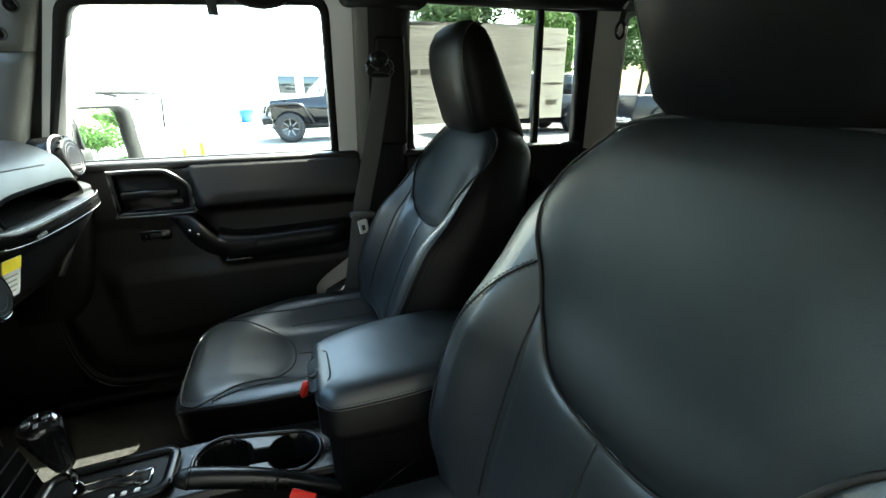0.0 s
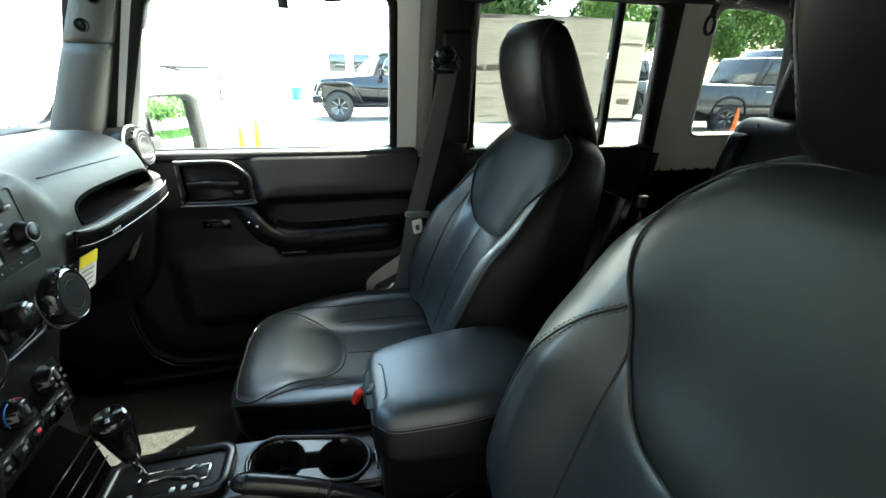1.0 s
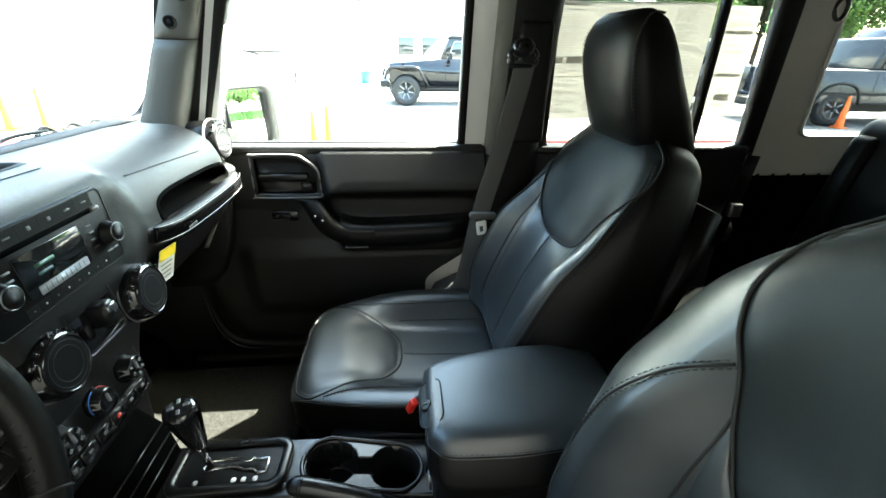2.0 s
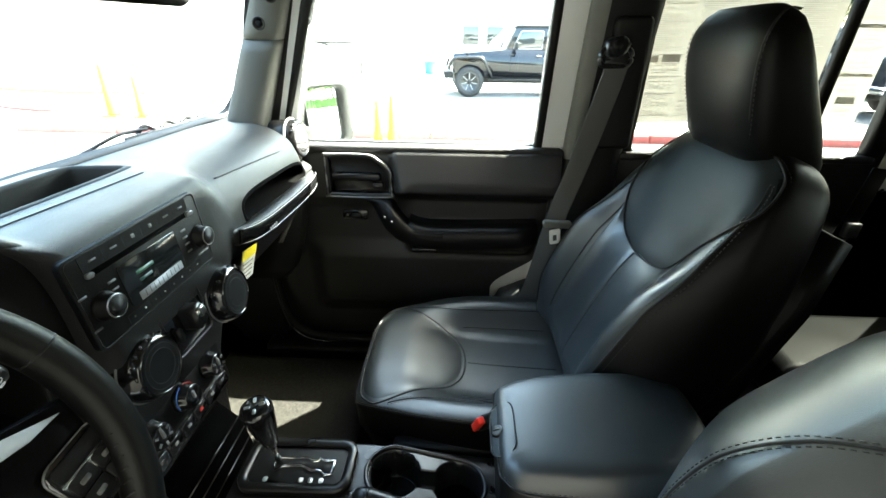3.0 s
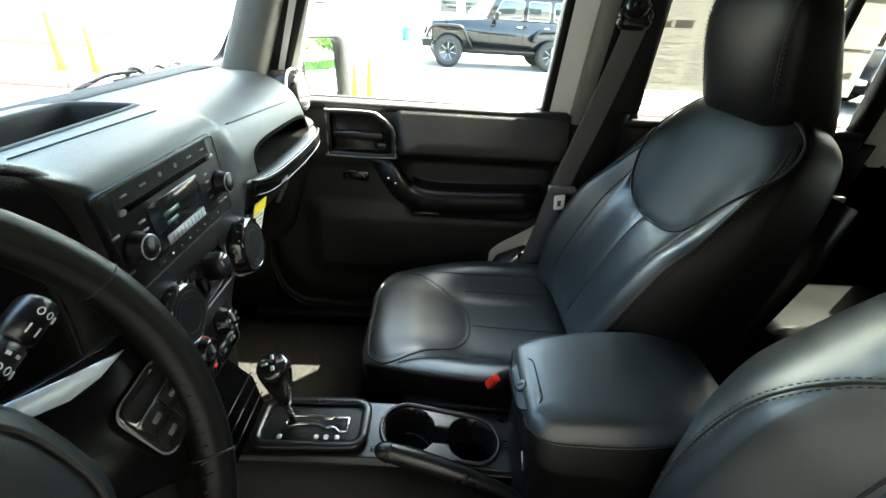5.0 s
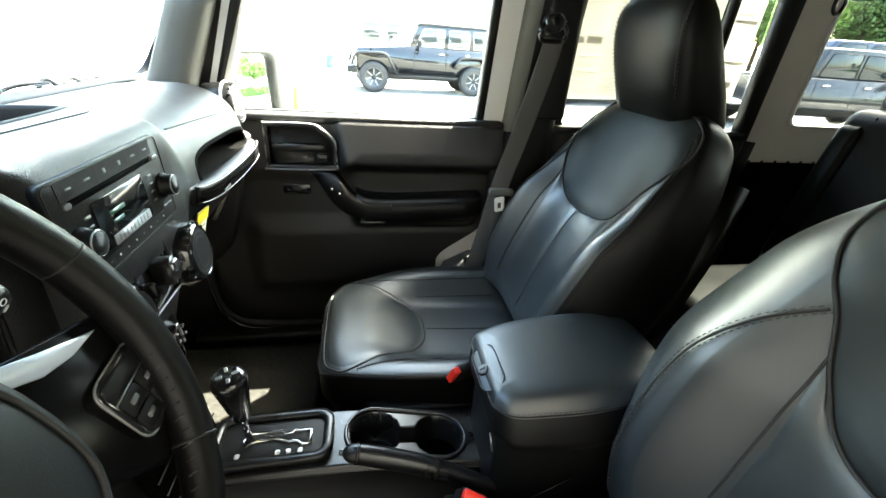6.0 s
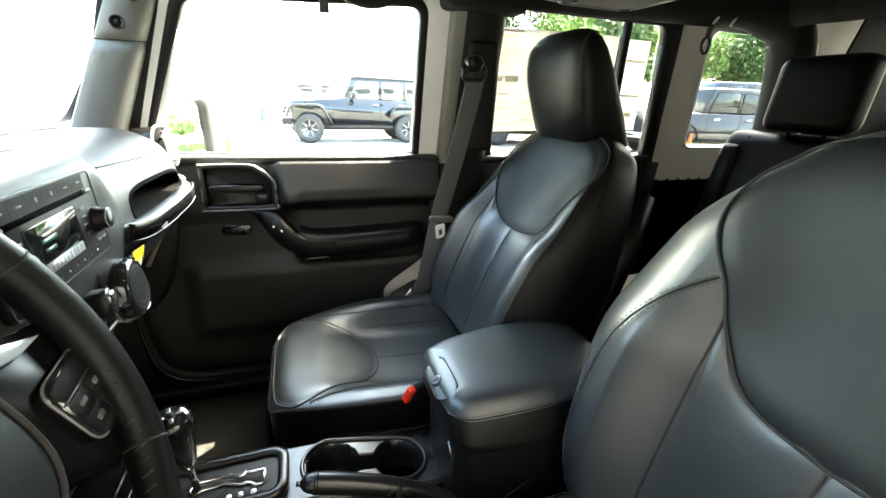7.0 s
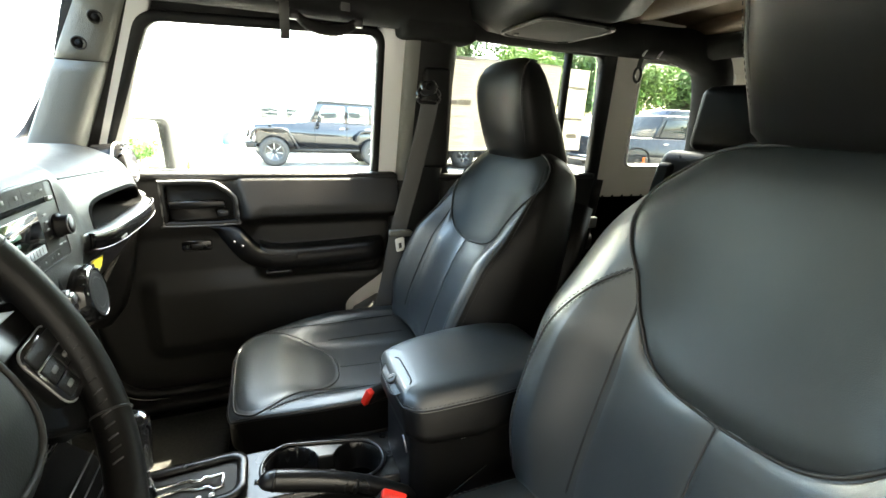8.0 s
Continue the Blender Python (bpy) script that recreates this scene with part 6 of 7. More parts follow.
part("body", loft([[(x, y * 0.95, z) for x, y in lid_outline(i)] for i, z in ((0.02, FLOOR + 0.02), (0.014, 0.75), (0.012, 0.90), (0.012, 0.912))]), PLASTIC, armbox)
LM = basis((0.3085, -0.023, 0.9565), (-0.55, 0, 0.84))
latch = part("latch", plate(rrect(0.098, 0.042, 0.018), 0.004, LM @ Matrix.Translation((0, 0, -0.0040)), 0.0015, 3), LEATHER, armbox, "black lid latch")
part("latch_gap", tube([LM @ Vector((x, y, 0.0008)) for x, y in rrect(0.100, 0.044, 0.019)], 0.0010, 6, True), SEAM, latch)
part("key_lock", turned([(0, 0), (0.0105, 0), (0.010, 0.004), (0.008, 0.005), (0, 0.003)], LM @ Matrix.Translation((0.004, -0.008, 0.001)), 22), DARKMETAL, latch)
part("keyhole", plate(rrect(0.003, 0.010, 0.001), 0.001, LM @ Matrix.Translation((0.004, -0.008, 0.0062)), 0), SEAM, latch)
part("panel_gap", tube([(0.335, -0.1325, 0.893), (0.392, -0.1325, 0.889), (0.396, -0.1325, 0.881), (0.406, -0.1325, 0.881), (0.410, -0.1325, 0.889), (0.440, -0.1325, 0.890)], 0.0012, 6), DIM, armbox)
part("panel_gap", tube([(0.360, -0.1345, 0.752), (0.452, -0.1335, 0.806)], 0.0009, 6), SATIN, armbox)
part("hinge_pin", tube([(0.3005, -0.098, 0.888), (0.303, -0.112, 0.862)], 0.0016, 6), SILVER, armbox)
part("rear_pad", box(0.65, 0.80, -0.11, 0.08, FLOOR + 0.02, 0.80, 0.03, 4), PLASTIC, armbox)



# ---- outside: lot, kerb, walls, cars, trees ----
ground = tagged(part("ground", grid(60, 60, lambda a, b: (600 * (2 * a - 1) ** 3, 600 * (2 * b - 1) ** 3, 0)), ASPHALT), "sunlit pale asphalt parking lot", "ground", kind="structure")
kerb = thing("kerb", "red painted concrete kerb along the lot", "kerb", kind="structure")
for k in range(12):
    part("kerb_stone", box(-7.5 + 1.8 * k, -5.706 + 1.8 * k, 6.55, 6.72, -0.02, 0.13, 0.03), KERBRED if k < 9 else CONCRETE, kerb)
part("strip", box(-7.5, 14.1, 6.722, 7.35, -0.02, 0.115, 0.01), CONCRETE, kerb)
kerb2 = thing("kerb", "curved pale kerb with a red painted stretch by the planter", "kerb", kind="structure")
cpts = spline([(-24, 13.2, 0.06), (-16, 11.6, 0.06), (-12.0, 9.9, 0.06), (-9.2, 8.75, 0.06), (-7.0, 8.9, 0.06), (-5.6, 10.2, 0.06)], 10)
part("kerb_stone", tube(cpts[:24], 0.10, 8), CONCRETE, kerb2)
part("kerb_stone", tube(cpts[23:33], 0.101, 8), KERBRED, kerb2)
part("kerb_stone", tube(cpts[32:], 0.10, 8), CONCRETE, kerb2)
bed = tagged(part("planter_bed", plate([(-15.4, 12.7), (-11.0, 11.6), (-8.3, 11.9), (-9.3, 14.2), (-19.0, 17.6)], 0.10, Matrix.Identity(4), 0.02), BRICK), "bare brown soil bed in front of the white wall", "planter", kind="structure")

bld = thing("white_building", "white stuccoed building beyond the lot, its unseen top raised to block sky", "building")
# the unseen upper storeys are added height that blocks sky light
part("wall", plate([(-19.6, 18.1), (-9.4, 14.4), (-5.5, 33), (-16, 37)], 12.0, Matrix.Identity(4), 0.05), WALLWHITE, bld)
part("plinth", plate([(-19.7, 18.0), (-9.35, 14.25), (-5.4, 33), (-16, 37.1)], 0.35, Matrix.Identity(4), 0.02), CONCRETE, bld)
for k in range(4):
    part("joint", box(-0.01, 0.01, -0.02, 0.02, 0.35, 11.9, 0.004), CONCRETE, bld).matrix_basis = Matrix.Translation((-17.6 + 2.2 * k, 17.36 - 0.8 * k, 0)) @ pose(0, 0, 0, 0, 0, -20)
shop = thing("low_building", "pale low building with a row of windows", "building")
part("wall", box(-0.3, 14, 26, 34, 0, 3.05, 0.03), WALLWHITE, shop)
part("roof", box(-0.5, 14.2, 25.8, 34.2, 3.05, 3.25, 0.03), CONCRETE, shop)
part("column", box(-1.35, -0.78, 25.6, 26.4, 0, 3.2, 0.03), WALLBLUE, shop, "pale blue painted column")
for k in range(8):
    x = 0.05 + 1.35 * k
    wf = part("window", box(x, x + 1.05, 25.93, 25.99, 1.15, 2.2, 0.01), WALLWHITE, shop)
    part("pane", box(x + 0.07, x + 0.98, 25.915, 25.928, 1.22, 2.13, 0.003), DARKGLASS, wf)
for k in range(3):
    part("pipe", tube([(-0.62 + 0.14 * k, 25.5, 0), (-0.62 + 0.14 * k, 25.5, 2.9 - 0.3 * k)], 0.035, 8), CONCRETE, shop)

canopy = thing("steel_frame", "grey tubular steel rack standing in the lot", "rack")
for a, b in (((-6.5, 20, 1.32), (-4.25, 20, 1.32)), ((-4.3, 20, 1.32), (-4.45, 20, 0)), ((-6.5, 20, 1.12), (-4.3, 20, 1.16)), ((-6.2, 20.9, 1.3), (-4.4, 20.9, 1.3)), ((-6.4, 20, 0.0), (-6.4, 20, 1.3)), ((-6.3, 20, 1.3), (-5.2, 20.4, 1.05)), ((-5.5, 20, 0.25), (-4.0, 20, 0.62)), ((-5.5, 20, 0.05), (-4.1, 20, 0.30))):
    part("tube", tube([a, b], 0.045, 8), DARKMETAL if a[2] > 1.2 else SILVER, canopy)
drum = thing("blue_bin", "blue plastic bin on a low pallet", "bin")
part("bin", turned([(0, 0), (0.20, 0), (0.24, 0.40), (0.25, 0.42), (0.22, 0.42), (0.19, 0.05), (0, 0.05)], Matrix.Translation((-0.98, 16.0, 0.36)), 24), BLUEP, drum)
part("pallet", box(-1.5, -0.3, 15.6, 16.4, 0, 0.34, 0.02), CONCRETE, drum)
for k in range(2):
    j = thing("blue_drum", "pale blue plastic drum in the lot", "drum", "drums")
    part("shell", turned([(0, 0), (0.29, 0), (0.30, 0.05), (0.28, 0.3), (0.30, 0.6), (0.29, 0.85), (0, 0.86)], Matrix.Identity(4), 20), WALLBLUE, j)
    j.location = (-3.6 + 0.75 * k, 21.0, 0)


def cone(x, y, h, mat, label):
    c = thing("traffic_cone", label, "traffic cone", "cones")
    part("shell", turned([(0.0, 0.03), (h * 0.125, 0.03), (h * 0.118, 0.06), (h * 0.040, h * 0.96), (h * 0.030, h), (0.0, h)], Matrix.Identity(4), 20), mat, c)
    part("base", box(-h * 0.17, h * 0.17, -h * 0.17, h * 0.17, 0, 0.035, 0.012), mat, c)
    c.location = (x, y, 0)
    return c


for x, y, h in ((-0.86, 6.15, 0.74), (-1.10, 6.22, 0.66), (-7.0, 8.2, 1.00), (-6.3, 8.1, 0.80)):
    cone(x, y, h, CONEY, "tall yellow plastic cone on the lot")
cone(10.4, 8.6, 0.7, CONEO, "orange plastic cone beside the truck")


def car_wheel(parent, x, y, r, w, mat=DARKMETAL, spokes=7):
    s = -1 if y < 0 else 1
    m = basis((x, y, r), (0, s, 0))
    t = part("wheel", turned([(r * 0.60, -w), (r * 0.92, -w), (r, -w * 0.85), (r, -w * 0.15), (r * 0.93, 0.0), (r * 0.66, 0.01), (r * 0.60, -0.02)], m, 36), TYRE, parent)
    part("rim", turned([(r * 0.55, -0.05), (r * 0.63, -0.03), (r * 0.655, 0.004), (r * 0.60, 0.010), (r * 0.56, -0.02)], m, 32), DARKMETAL, t)
    part("hub", turned([(0, -0.08), (r * 0.58, -0.08), (r * 0.58, -0.06), (r * 0.16, -0.05), (r * 0.15, 0.0), (0, 0.005)], m, 24), RUBBER, t)
    for k in range(spokes):
        part("spoke", place(box(-r * 0.028, r * 0.028, r * 0.12, r * 0.57, -0.05, -0.01, 0.010), m @ pose(0, 0, 0, 0, 0, 360 / spokes * k)), mat, t)
    return t


def slab_body(profile, y0, y1, bevel=0.05):
    """A body from its side outline (x, z), between y0 and y1."""
    m = Matrix(((1, 0, 0, 0), (0, 0, -1, y1), (0, 1, 0, 0), (0, 0, 0, 1)))
    bm = bmesh.new()
    a = [bm.verts.new((x, y0, z)) for x, z in profile]
    b = [bm.verts.new((x, y1, z)) for x, z in profile]
    bm.faces.new(a)
    bm.faces.new(b[::-1])
    n = len(a)
    for i in range(n):
        bm.faces.new((a[i], b[i], b[(i + 1) % n], a[(i + 1) % n]))
    bmesh.ops.bevel(bm, geom=bm.edges[:], offset=bevel, segments=2, profile=0.5, affect="EDGES")
    return bm


def build_jeep(paint, label):
    """A boxy four-door off-roader, its front towards -x, front axle at x = 0, near side towards -y."""
    c = thing("off_road_car", label, "car")
    part("body", slab_body([(-0.45, 0.62), (-0.48, 1.02), (-0.46, 1.14), (0.96, 1.25), (1.06, 1.26), (3.62, 1.23), (3.66, 0.62), (3.2, 0.55), (0.7, 0.52)], -0.72, 0.72, 0.035), paint, c)
    part("cabin", slab_body([(1.02, 1.20), (1.26, 1.80), (1.34, 1.84), (3.56, 1.82), (3.64, 1.20)], -0.66, 0.66, 0.04), paint, c)
    part("hard_top", slab_body([(1.22, 1.78), (1.30, 1.87), (3.57, 1.86), (3.62, 1.78)], -0.68, 0.68, 0.03), RUBBER, c)
    part("windscreen", place(box(-0.58, 0.58, -0.27, 0.27, -0.012, 0.012, 0.004), Matrix.Translation((1.135, 0, 1.52)) @ pose(0, 0, 0, 0, -68, 0) @ pose(0, 0, 0, 0, 0, 90)), DARKGLASS, c)
    for sg in (-1, 1):
        for x0, x1, x2, x3 in ((1.22, 2.04, 2.04, 1.42), (2.16, 2.80, 2.76, 2.16), (2.92, 3.50, 3.48, 2.88)):
            w = part("window", slab_body([(x0, 1.27), (x1, 1.27), (x2, 1.72), (x3, 1.72)], sg * 0.655 - 0.012, sg * 0.655 + 0.012, 0.006), DARKGLASS, c)
            loop = [(x0, 1.27), (x1, 1.27), (x2, 1.72), (x3, 1.72)]
            part("frame", tube([(x, sg * 0.668, z) for x, z in round_poly(loop, 0.06, 4)], 0.012, 6, True), SILVER, w)
        for xd in (1.16, 2.10, 2.86):
            part("door_gap", box(xd - 0.006, xd + 0.006, sg * 0.722 - 0.004, sg * 0.722 + 0.004, 0.66, 1.22, 0.001), SEAM, c)
        for xd in (1.88, 2.66):
            part("door_handle", box(xd, xd + 0.14, sg * 0.745 - 0.02, sg * 0.745 + 0.02, 1.08, 1.11, 0.008), CHROME, c)
        for xd in (1.20, 2.14):
            for zd in (0.86, 1.12):
                part("hinge", box(xd - 0.06, xd + 0.04, sg * 0.735 - 0.012, sg * 0.735 + 0.012, zd - 0.02, zd + 0.02, 0.006), paint, c)
        for xc in (0.0, 2.95):
            arch = [Vector((xc + x, sg * 0.81, z)) for x, z in ((-0.60, 0.74), (-0.54, 0.93), (-0.47, 1.01), (-0.38, 1.045), (0.0, 1.055), (0.24, 1.05), (0.34, 1.02), (0.42, 0.93), (0.66, 0.52))]
            part("fender", strap(arch, 0.24, 0.065, (0, 1, 0)), paint, c, "wide black fender flare")
            car_wheel(c, xc, sg * 0.86, 0.41, 0.25, DIM, 7)
        part("side_step", box(0.55, 2.45, sg * 0.80 - 0.06, sg * 0.80 + 0.06, 0.44, 0.50, 0.02), RUBBER, c)
        part("mirror", box(1.22, 1.32, sg * 0.86 - 0.10, sg * 0.86 + 0.10, 1.26, 1.44, 0.03), RUBBER, c)
        part("headlight", turned([(0, 0), (0.10, 0), (0.09, 0.03), (0, 0.05)], basis((-0.475, sg * 0.46, 0.98), (-1, 0, 0)), 20), CHROME, c)
    for k in range(7):
        part("grille_slot", box(-0.492, -0.470, -0.27 + 0.09 * k - 0.022, -0.27 + 0.09 * k + 0.022, 0.80, 1.08, 0.008), RUBBER, c)
    part("bumper", box(-0.72, -0.46, -0.78, 0.78, 0.50, 0.68, 0.04), RUBBER, c)
    part("tow_hook", tube([(-0.74, -0.4, 0.66), (-0.80, -0.4, 0.70), (-0.74, -0.4, 0.74)], 0.02, 8), RED, c)
    part("bumper", box(3.66, 3.84, -0.78, 0.78, 0.50, 0.66, 0.04), RUBBER, c)
    part("underbody", box(-0.4, 3.5, -0.55, 0.55, 0.36, 0.56, 0.03), RUBBER, c)
    part("spare_wheel", turned([(0, -0.1), (0.40, -0.1), (0.40, 0.1), (0.28, 0.12), (0, 0.12)], basis((3.78, 0.1, 1.05), (1, 0, 0)), 28), TYRE, c)
    part("hood_latch", box(-0.10, -0.04, -0.735, -0.715, 1.09, 1.15, 0.006), RUBBER, c)
    return c


jeep = build_jeep(CARBLACK, "black four-door off-road car parked across the lot")
jeep.matrix_basis = Matrix.Translation((0.34, 13.15, 0)) @ pose(0, 0, 0, 0, 0, 4)


def build_truck(paint, label, bed_open=True):
    """A crew-cab pickup or tall wagon, front towards +x, front axle at x = 0."""
    c = thing("pickup_truck" if bed_open else "tall_wagon", label, "truck" if bed_open else "car")
    part("body", slab_body([(0.92, 0.50), (0.98, 0.85), (0.90, 1.10), (0.1, 1.20), (-0.6, 1.24), (-4.55, 1.26), (-4.62, 0.60), (-4.2, 0.50)], -0.98, 0.98, 0.06), paint, c)
    part("cabin", slab_body([(-0.35, 1.20), (-1.05, 1.86), (-1.35, 1.93), (-2.75, 1.92), (-3.0, 1.22)] if bed_open else [(-0.35, 1.20), (-1.05, 1.86), (-1.35, 1.93), (-4.1, 1.90), (-4.5, 1.22)], -0.86, 0.86, 0.07), paint, c)
    for sg in (-1, 1):
        wins = [((-0.62, 1.27), (-1.16, 1.78), (-1.72, 1.82), (-1.72, 1.27)), ((-1.82, 1.27), (-1.82, 1.82), (-2.62, 1.80), (-2.80, 1.27))]
        if not bed_open:
            wins.append(((-2.92, 1.27), (-2.92, 1.80), (-3.95, 1.78), (-4.2, 1.27)))
        for w4_ in wins:
            w = part("window", slab_body(w4_, sg * 0.858 - 0.012, sg * 0.858 + 0.012, 0.006), DARKGLASS, c)
            part("frame", tube([(x, sg * 0.872, z) for x, z in round_poly(w4_, 0.06, 4)], 0.010, 6, True), RUBBER, w)
        for xd in (-0.55, -1.77, -2.88):
            part("door_gap", box(xd - 0.006, xd + 0.006, sg * 0.982 - 0.004, sg * 0.982 + 0.004, 0.62, 1.22, 0.001), SEAM, c)
        for xd in (-1.58, -2.70):
            part("door_handle", box(xd, xd + 0.18, sg * 1.0 - 0.02, sg * 1.0 + 0.02, 1.06, 1.10, 0.01), CHROME, c)
        part("mirror", box(-0.78, -0.62, sg * 1.12 - 0.14, sg * 1.12 + 0.14, 1.26, 1.48, 0.04), paint, c)
        for xc in (0.0, -3.6):
            part("arch", tube(spline([(xc - 0.52, sg * 0.985, 0.50), (xc - 0.36, sg * 0.985, 0.84), (xc, sg * 0.985, 0.95), (xc + 0.36, sg * 0.985, 0.84), (xc + 0.52, sg * 0.985, 0.50)], 6), 0.03, 8), RUBBER, c)
            car_wheel(c, xc, sg * 0.99, 0.40, 0.26, SILVER, 6)
        part("headlight", box(0.84, 0.94, sg * 0.80 - 0.12, sg * 0.80 + 0.12, 0.86, 1.04, 0.03), CHROME, c)
        part("side_trim", box(-4.0, 0.4, sg * 0.985 - 0.008, sg * 0.985 + 0.008, 0.70, 0.76, 0.004), RUBBER, c)
    part("windscreen", place(box(-0.46, 0.46, -0.74, 0.74, -0.01, 0.01, 0.004), Matrix.Translation((-0.70, 0, 1.545)) @ pose(0, 0, 0, 0, 43.3, 0)), DARKGLASS, c)
    part("grille", box(0.92, 1.0, -0.62, 0.62, 0.68, 1.0, 0.03), RUBBER, c)
    part("bumper", box(0.86, 1.10, -0.95, 0.95, 0.48, 0.66, 0.05), CHROME, c)
    part("bumper", box(-4.80, -4.58, -0.95, 0.95, 0.50, 0.66, 0.05), CHROME, c)
    part("underbody", box(-4.3, 0.7, -0.7, 0.7, 0.32, 0.55, 0.03), RUBBER, c)
    return c


truck = build_truck(CARGREY, "dark grey crew-cab pickup parked on the lot")
truck.matrix_basis = Matrix.Translation((14.0, 9.4, 0)) @ pose(0, 0, 0, 0, 0, -6)
truck2 = build_truck(CARBLUE, "dark blue tall wagon parked behind the pickup", False)
truck2.matrix_basis = Matrix.Translation((21.5, 14.2, 0.55)) @ pose(0, 0, 0, 0, 0, -8)
mound = tagged(part("rise", plate([(12, 12), (40, 9), (60, 60), (10, 60)], 0.55, Matrix.Identity(4), 0.2), ASPHALT), "raised rear part of the lot", "ground", kind="structure")
white_suv = build_truck(CARWHITE, "white tall wagon parked behind the off-road car", False)
white_suv.matrix_basis = Matrix.Translation((0.9, 18.3, 0)) @ pose(0, 0, 0, 0, 0, 186)
far_suv = build_truck(CARBLUE, "dark wagon parked far across the lot", False)
far_suv.matrix_basis = Matrix.Translation((-22.0, 17.2, 0)) @ pose(0, 0, 0, 0, 0, 30)
small_car = build_truck(CARGREY, "dark wagon standing behind the paper covered window", False)
small_car.matrix_basis = Matrix.Translation((6.1, 12.9, 0)) @ pose(0, 0, 0, 0, 0, 182)

# papers on the rear door glass
SK = SIDE @ Matrix.Translation((0, 0, -0.0085))
for nm, pts, mat, lab in (("window_sticker", [(0.672, 1.312), (1.128, 1.325), (1.088, 1.612), (0.655, 1.606)], PAPER, "large beige printed sheet taped inside the rear door glass"), ("window_sticker", [(1.172, 1.325), (1.262, 1.325), (1.215, 1.606), (1.112, 1.606)], PAPER2, "narrow white printed sheet on the rear quarter pane")):
    st = thing(nm, lab, "sticker")
    part("sheet", plate(side(pts), 0.0008, SK, 0), mat, st, flat=True)

    q = [Vector(p) for p in side(pts)]
    srng = random.Random(len(lab))
    ink = paper_material("print_ink", (0.80, 0.79, 0.77))

    def bar(u0, u1, v, h):
        at = [tuple(q[0].lerp(q[1], u).lerp(q[3].lerp(q[2], u), w)) for u, w in ((u0, v - h), (u1, v - h), (u1, v), (u0, v))]
        return plate(at, 0.0004, SK @ Matrix.Translation((0, 0, 0.0010)), 0)
    cols = ((0.04, 0.23), (0.26, 0.46), (0.50, 0.72), (0.75, 0.96)) if mat is PAPER else ((0.08, 0.92),)
    bars = []
    for c0, c1 in cols:
        v = 0.95
        while v > 0.06:
            if srng.random() < 0.16:                                  # heading or ruled line
                bars.append(bar(c0, c1, v, srng.choice((0.003, 0.007))))
            else:
                bars.append(bar(c0 + 0.01, lerp(c0, c1, srng.uniform(0.45, 0.97)), v, 0.0034))
            v -= srng.choice((0.0125, 0.0125, 0.014, 0.030))
    part("small_print", join(*bars), ink, st, "rows of small faded print", flat=True)
    for u0, u1, v, h in (((0.05, 0.10, 0.56, 0.05), (0.12, 0.22, 0.57, 0.06), (0.66, 0.94, 0.17, 0.03), (0.05, 0.22, 0.985, 0.02)) if mat is PAPER else ((0.08, 0.92, 0.80, 0.03), (0.08, 0.92, 0.42, 0.03), (0.25, 0.75, 0.22, 0.06))):
        part("print_block", bar(u0, u1, v, h), ink, st, flat=True)

# trees
rng = random.Random(7)


def build_tree(h, spread, leaf_mat, label, leaves=2600, size=0.16):
    t = thing("tree", label, "tree", "trees")
    top = h * 0.62
    part("trunk", tube(spline([(0, 0, 0), (0.05, 0.02, top * 0.5), (-0.03, 0.06, top)], 5), [0.13 * h / 6 * (1 - 0.055 * k) for k in range(11)], 9), BARK, t)
    tips = []
    for k in range(11):
        a, el = k * 2.4, 0.25 + 0.9 * rng.random()
        L = spread * (0.55 + 0.45 * rng.random())
        base = Vector((0, 0, top * (0.45 + 0.05 * k)))
        tip = base + Vector((math.cos(a) * math.cos(el) * L, math.sin(a) * math.cos(el) * L, math.sin(el) * L + 0.2 * h * rng.random()))
        part("limb", tube([base, base.lerp(tip, 0.5) + Vector((0, 0, 0.1)), tip], [0.05 * h / 6, 0.03 * h / 6, 0.012 * h / 6], 6), BARK, t)
        tips.append((tip, spread * (0.30 + 0.22 * rng.random())))
        tips.append((base.lerp(tip, 0.6), spread * 0.30))
    verts, faces = [], []
    for k in range(leaves):
        c, r = tips[rng.randrange(len(tips))]
        v = Vector((rng.gauss(0, 1), rng.gauss(0, 1), rng.gauss(0, 0.8)))
        p = c + v.normalized() * r * rng.random() ** 0.4
        n1 = Vector((rng.gauss(0, 1), rng.gauss(0, 1), rng.gauss(0, 1))).normalized()
        n2 = n1.cross(Vector((rng.gauss(0, 1), rng.gauss(0, 1), 1))).normalized()
        s = size * (0.6 + 0.8 * rng.random())
        i = len(verts)
        verts += [p - n1 * s, p + n2 * s * 0.45, p + n1 * s, p - n2 * s * 0.45]
        faces.append((i, i + 1, i + 2, i + 3))
    me = bpy.data.meshes.new("crown")
    me.from_pydata(verts, [], faces)
    me.materials.append(leaf_mat)
    ob = new("crown", me)
    ob.parent = t
    return tagged(ob, kind="stuff").parent


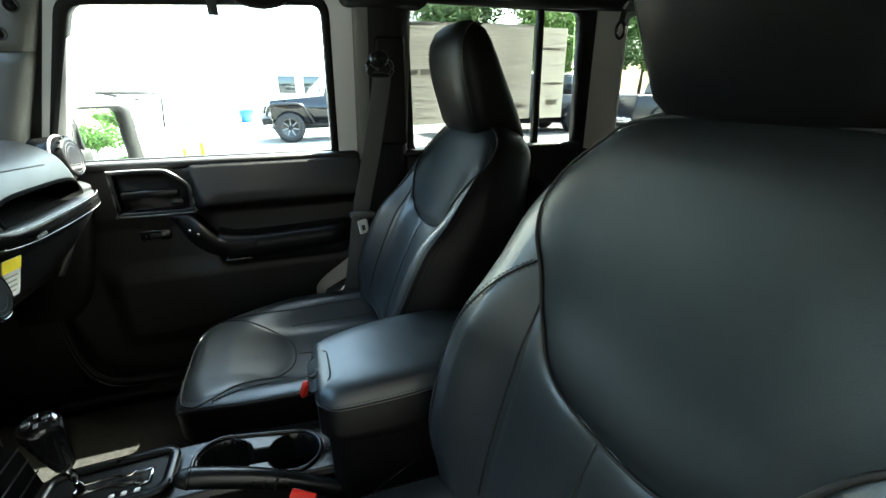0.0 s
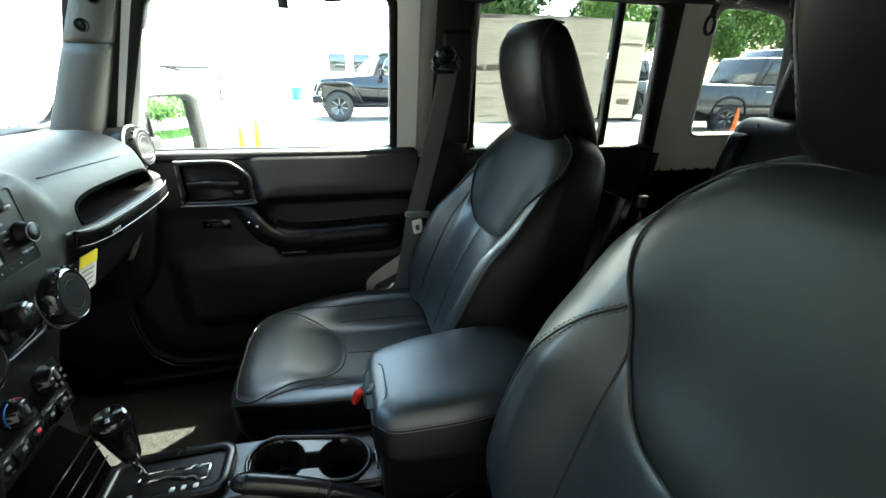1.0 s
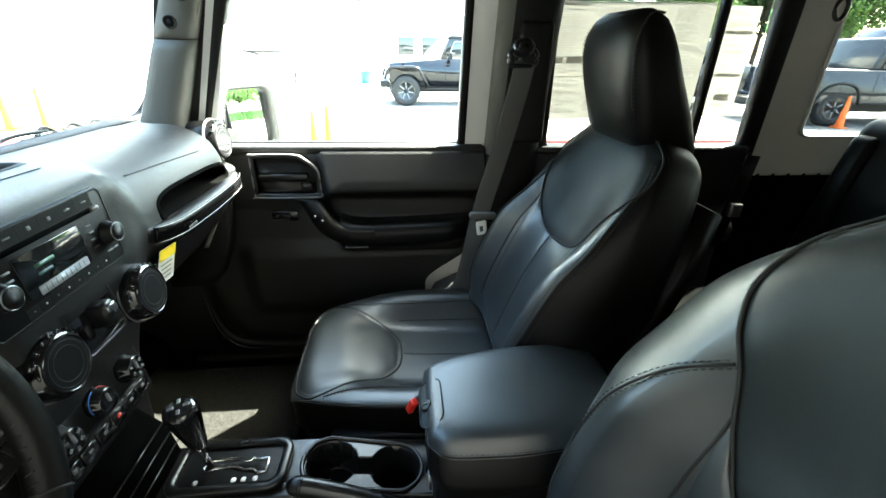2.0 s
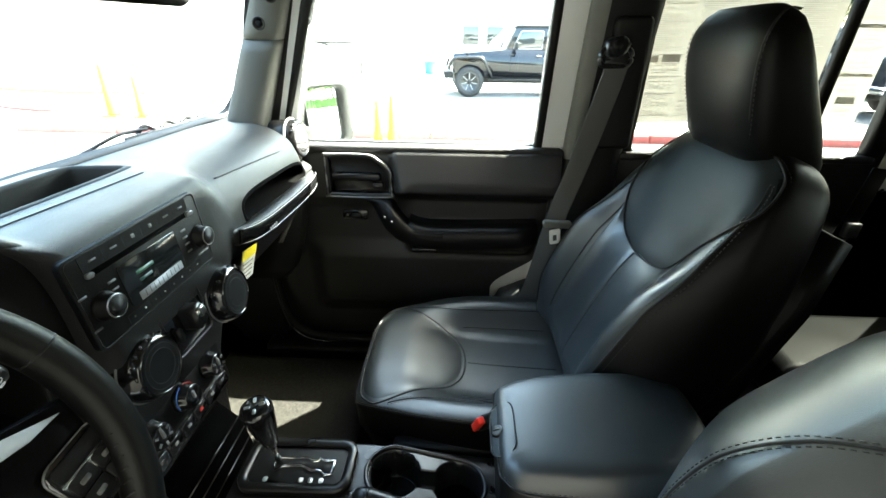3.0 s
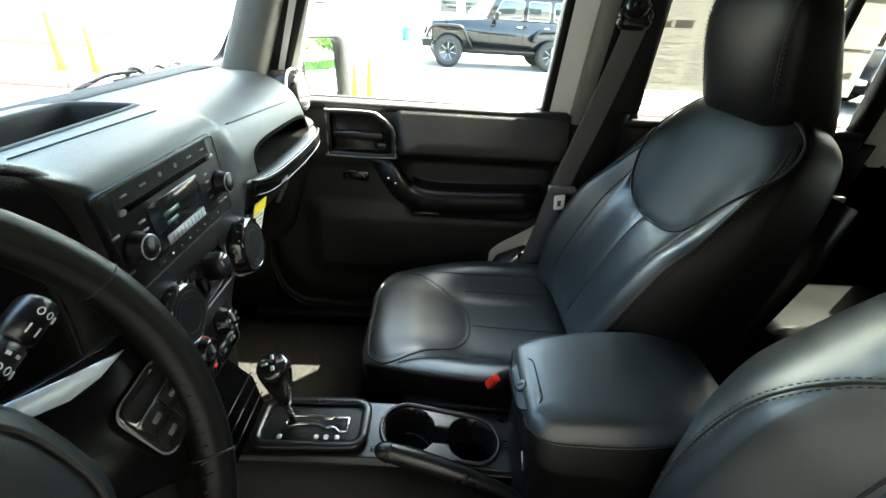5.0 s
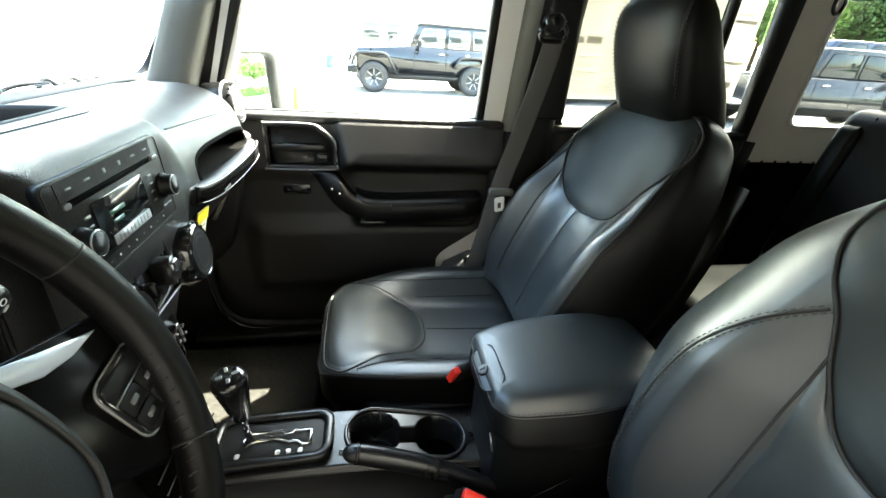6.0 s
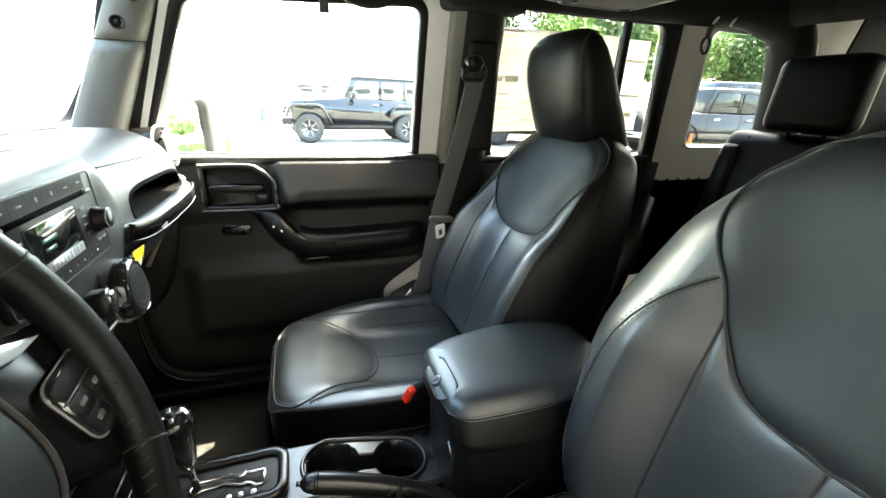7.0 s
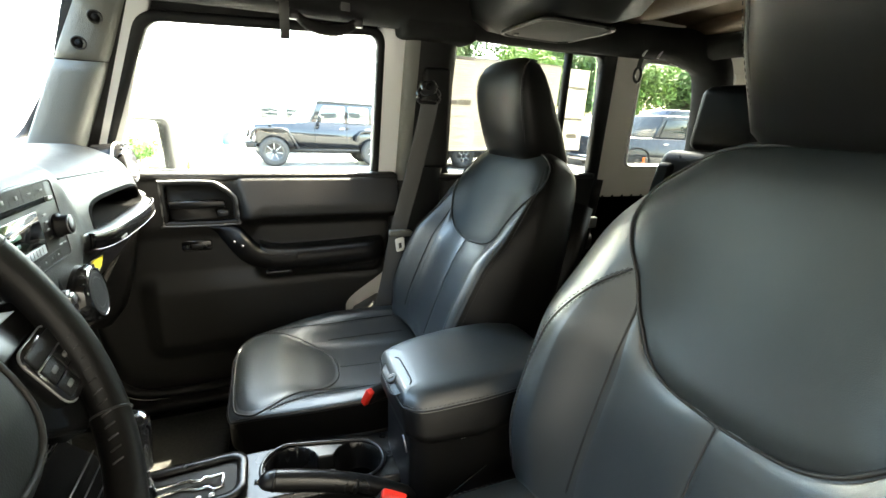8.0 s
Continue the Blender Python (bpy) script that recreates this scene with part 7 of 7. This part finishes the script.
oak = build_tree(8.5, 3.4, LEAFDARK, "dark green leafy tree beyond the lot", 12000, 0.16)
oak.location = (12.0, 30.0, 0)
maple = build_tree(7.5, 2.8, LEAF, "bright green leafy tree beyond the lot", 11000, 0.14)
maple.location = (19.5, 29.0, 0)
for k, (x, y, s) in enumerate(((26, 31, 1.05), (32, 30, 1.1), (38.5, 30, 1.15), (46, 31, 1.2), (35, 36, 1.3), (24, 36, 1.3), (15, 36, 1.2))):
    o = copy_thing(maple if k % 3 == 1 else oak, Matrix.Translation((x, y, 0)) @ pose(0, 0, 0, 0, 0, 70 * k))
    o.scale = (s, s, s)
young = build_tree(3.4, 1.2, LEAF, "young bright green tree on a grass verge", 2400, 0.12)
young.location = (36, -3.0, 0)
for k, (x, y) in enumerate(((34, -8.5), (39, 1.5), (42, 6.0), (44, -5.5), (46, -10.5), (48, 0.0))):
    o = copy_thing(young, Matrix.Translation((x, y, 0)) @ pose(0, 0, 0, 0, 0, 120 * k))
    o.scale = (1.5, 1.5, 1.4)
bush = build_tree(2.3, 1.3, LEAF, "round green shrub on the verge behind the car", 2600, 0.11)
bush.location = (30.0, 3.0, 0)
for k, (x, y) in enumerate(((29.5, 6.5), (31.0, 0.2), (30.5, -3.0), (31.5, -6.5), (33.5, 4.6), (33, 1.6))):
    copy_thing(bush, Matrix.Translation((x, y, 0)) @ pose(0, 0, 0, 0, 0, 77 * k))
verts, faces = [], []
for k in range(9000):
    y = rng.uniform(-16.0, 9.0)
    x = 25.0 + 0.03 * (y + 4.0) ** 2 + rng.uniform(0, 12) + 0.4 * math.sin(y)
    a, hgt = rng.uniform(0, 6.28), rng.uniform(0.10, 0.36)
    dx, dy = math.cos(a) * 0.07, math.sin(a) * 0.07
    i = len(verts)
    verts += [(x - dx, y - dy, 0), (x + dx, y + dy, 0), (x + rng.gauss(0, 0.05), y + rng.gauss(0, 0.05), hgt)]
    faces.append((i, i + 1, i + 2))
gme = bpy.data.meshes.new("grass")
gme.from_pydata(verts, [], faces)
gme.materials.append(GRASS)
tagged(new("grass", gme), "long green grass on the verge beside the lot", "grass", kind="stuff")
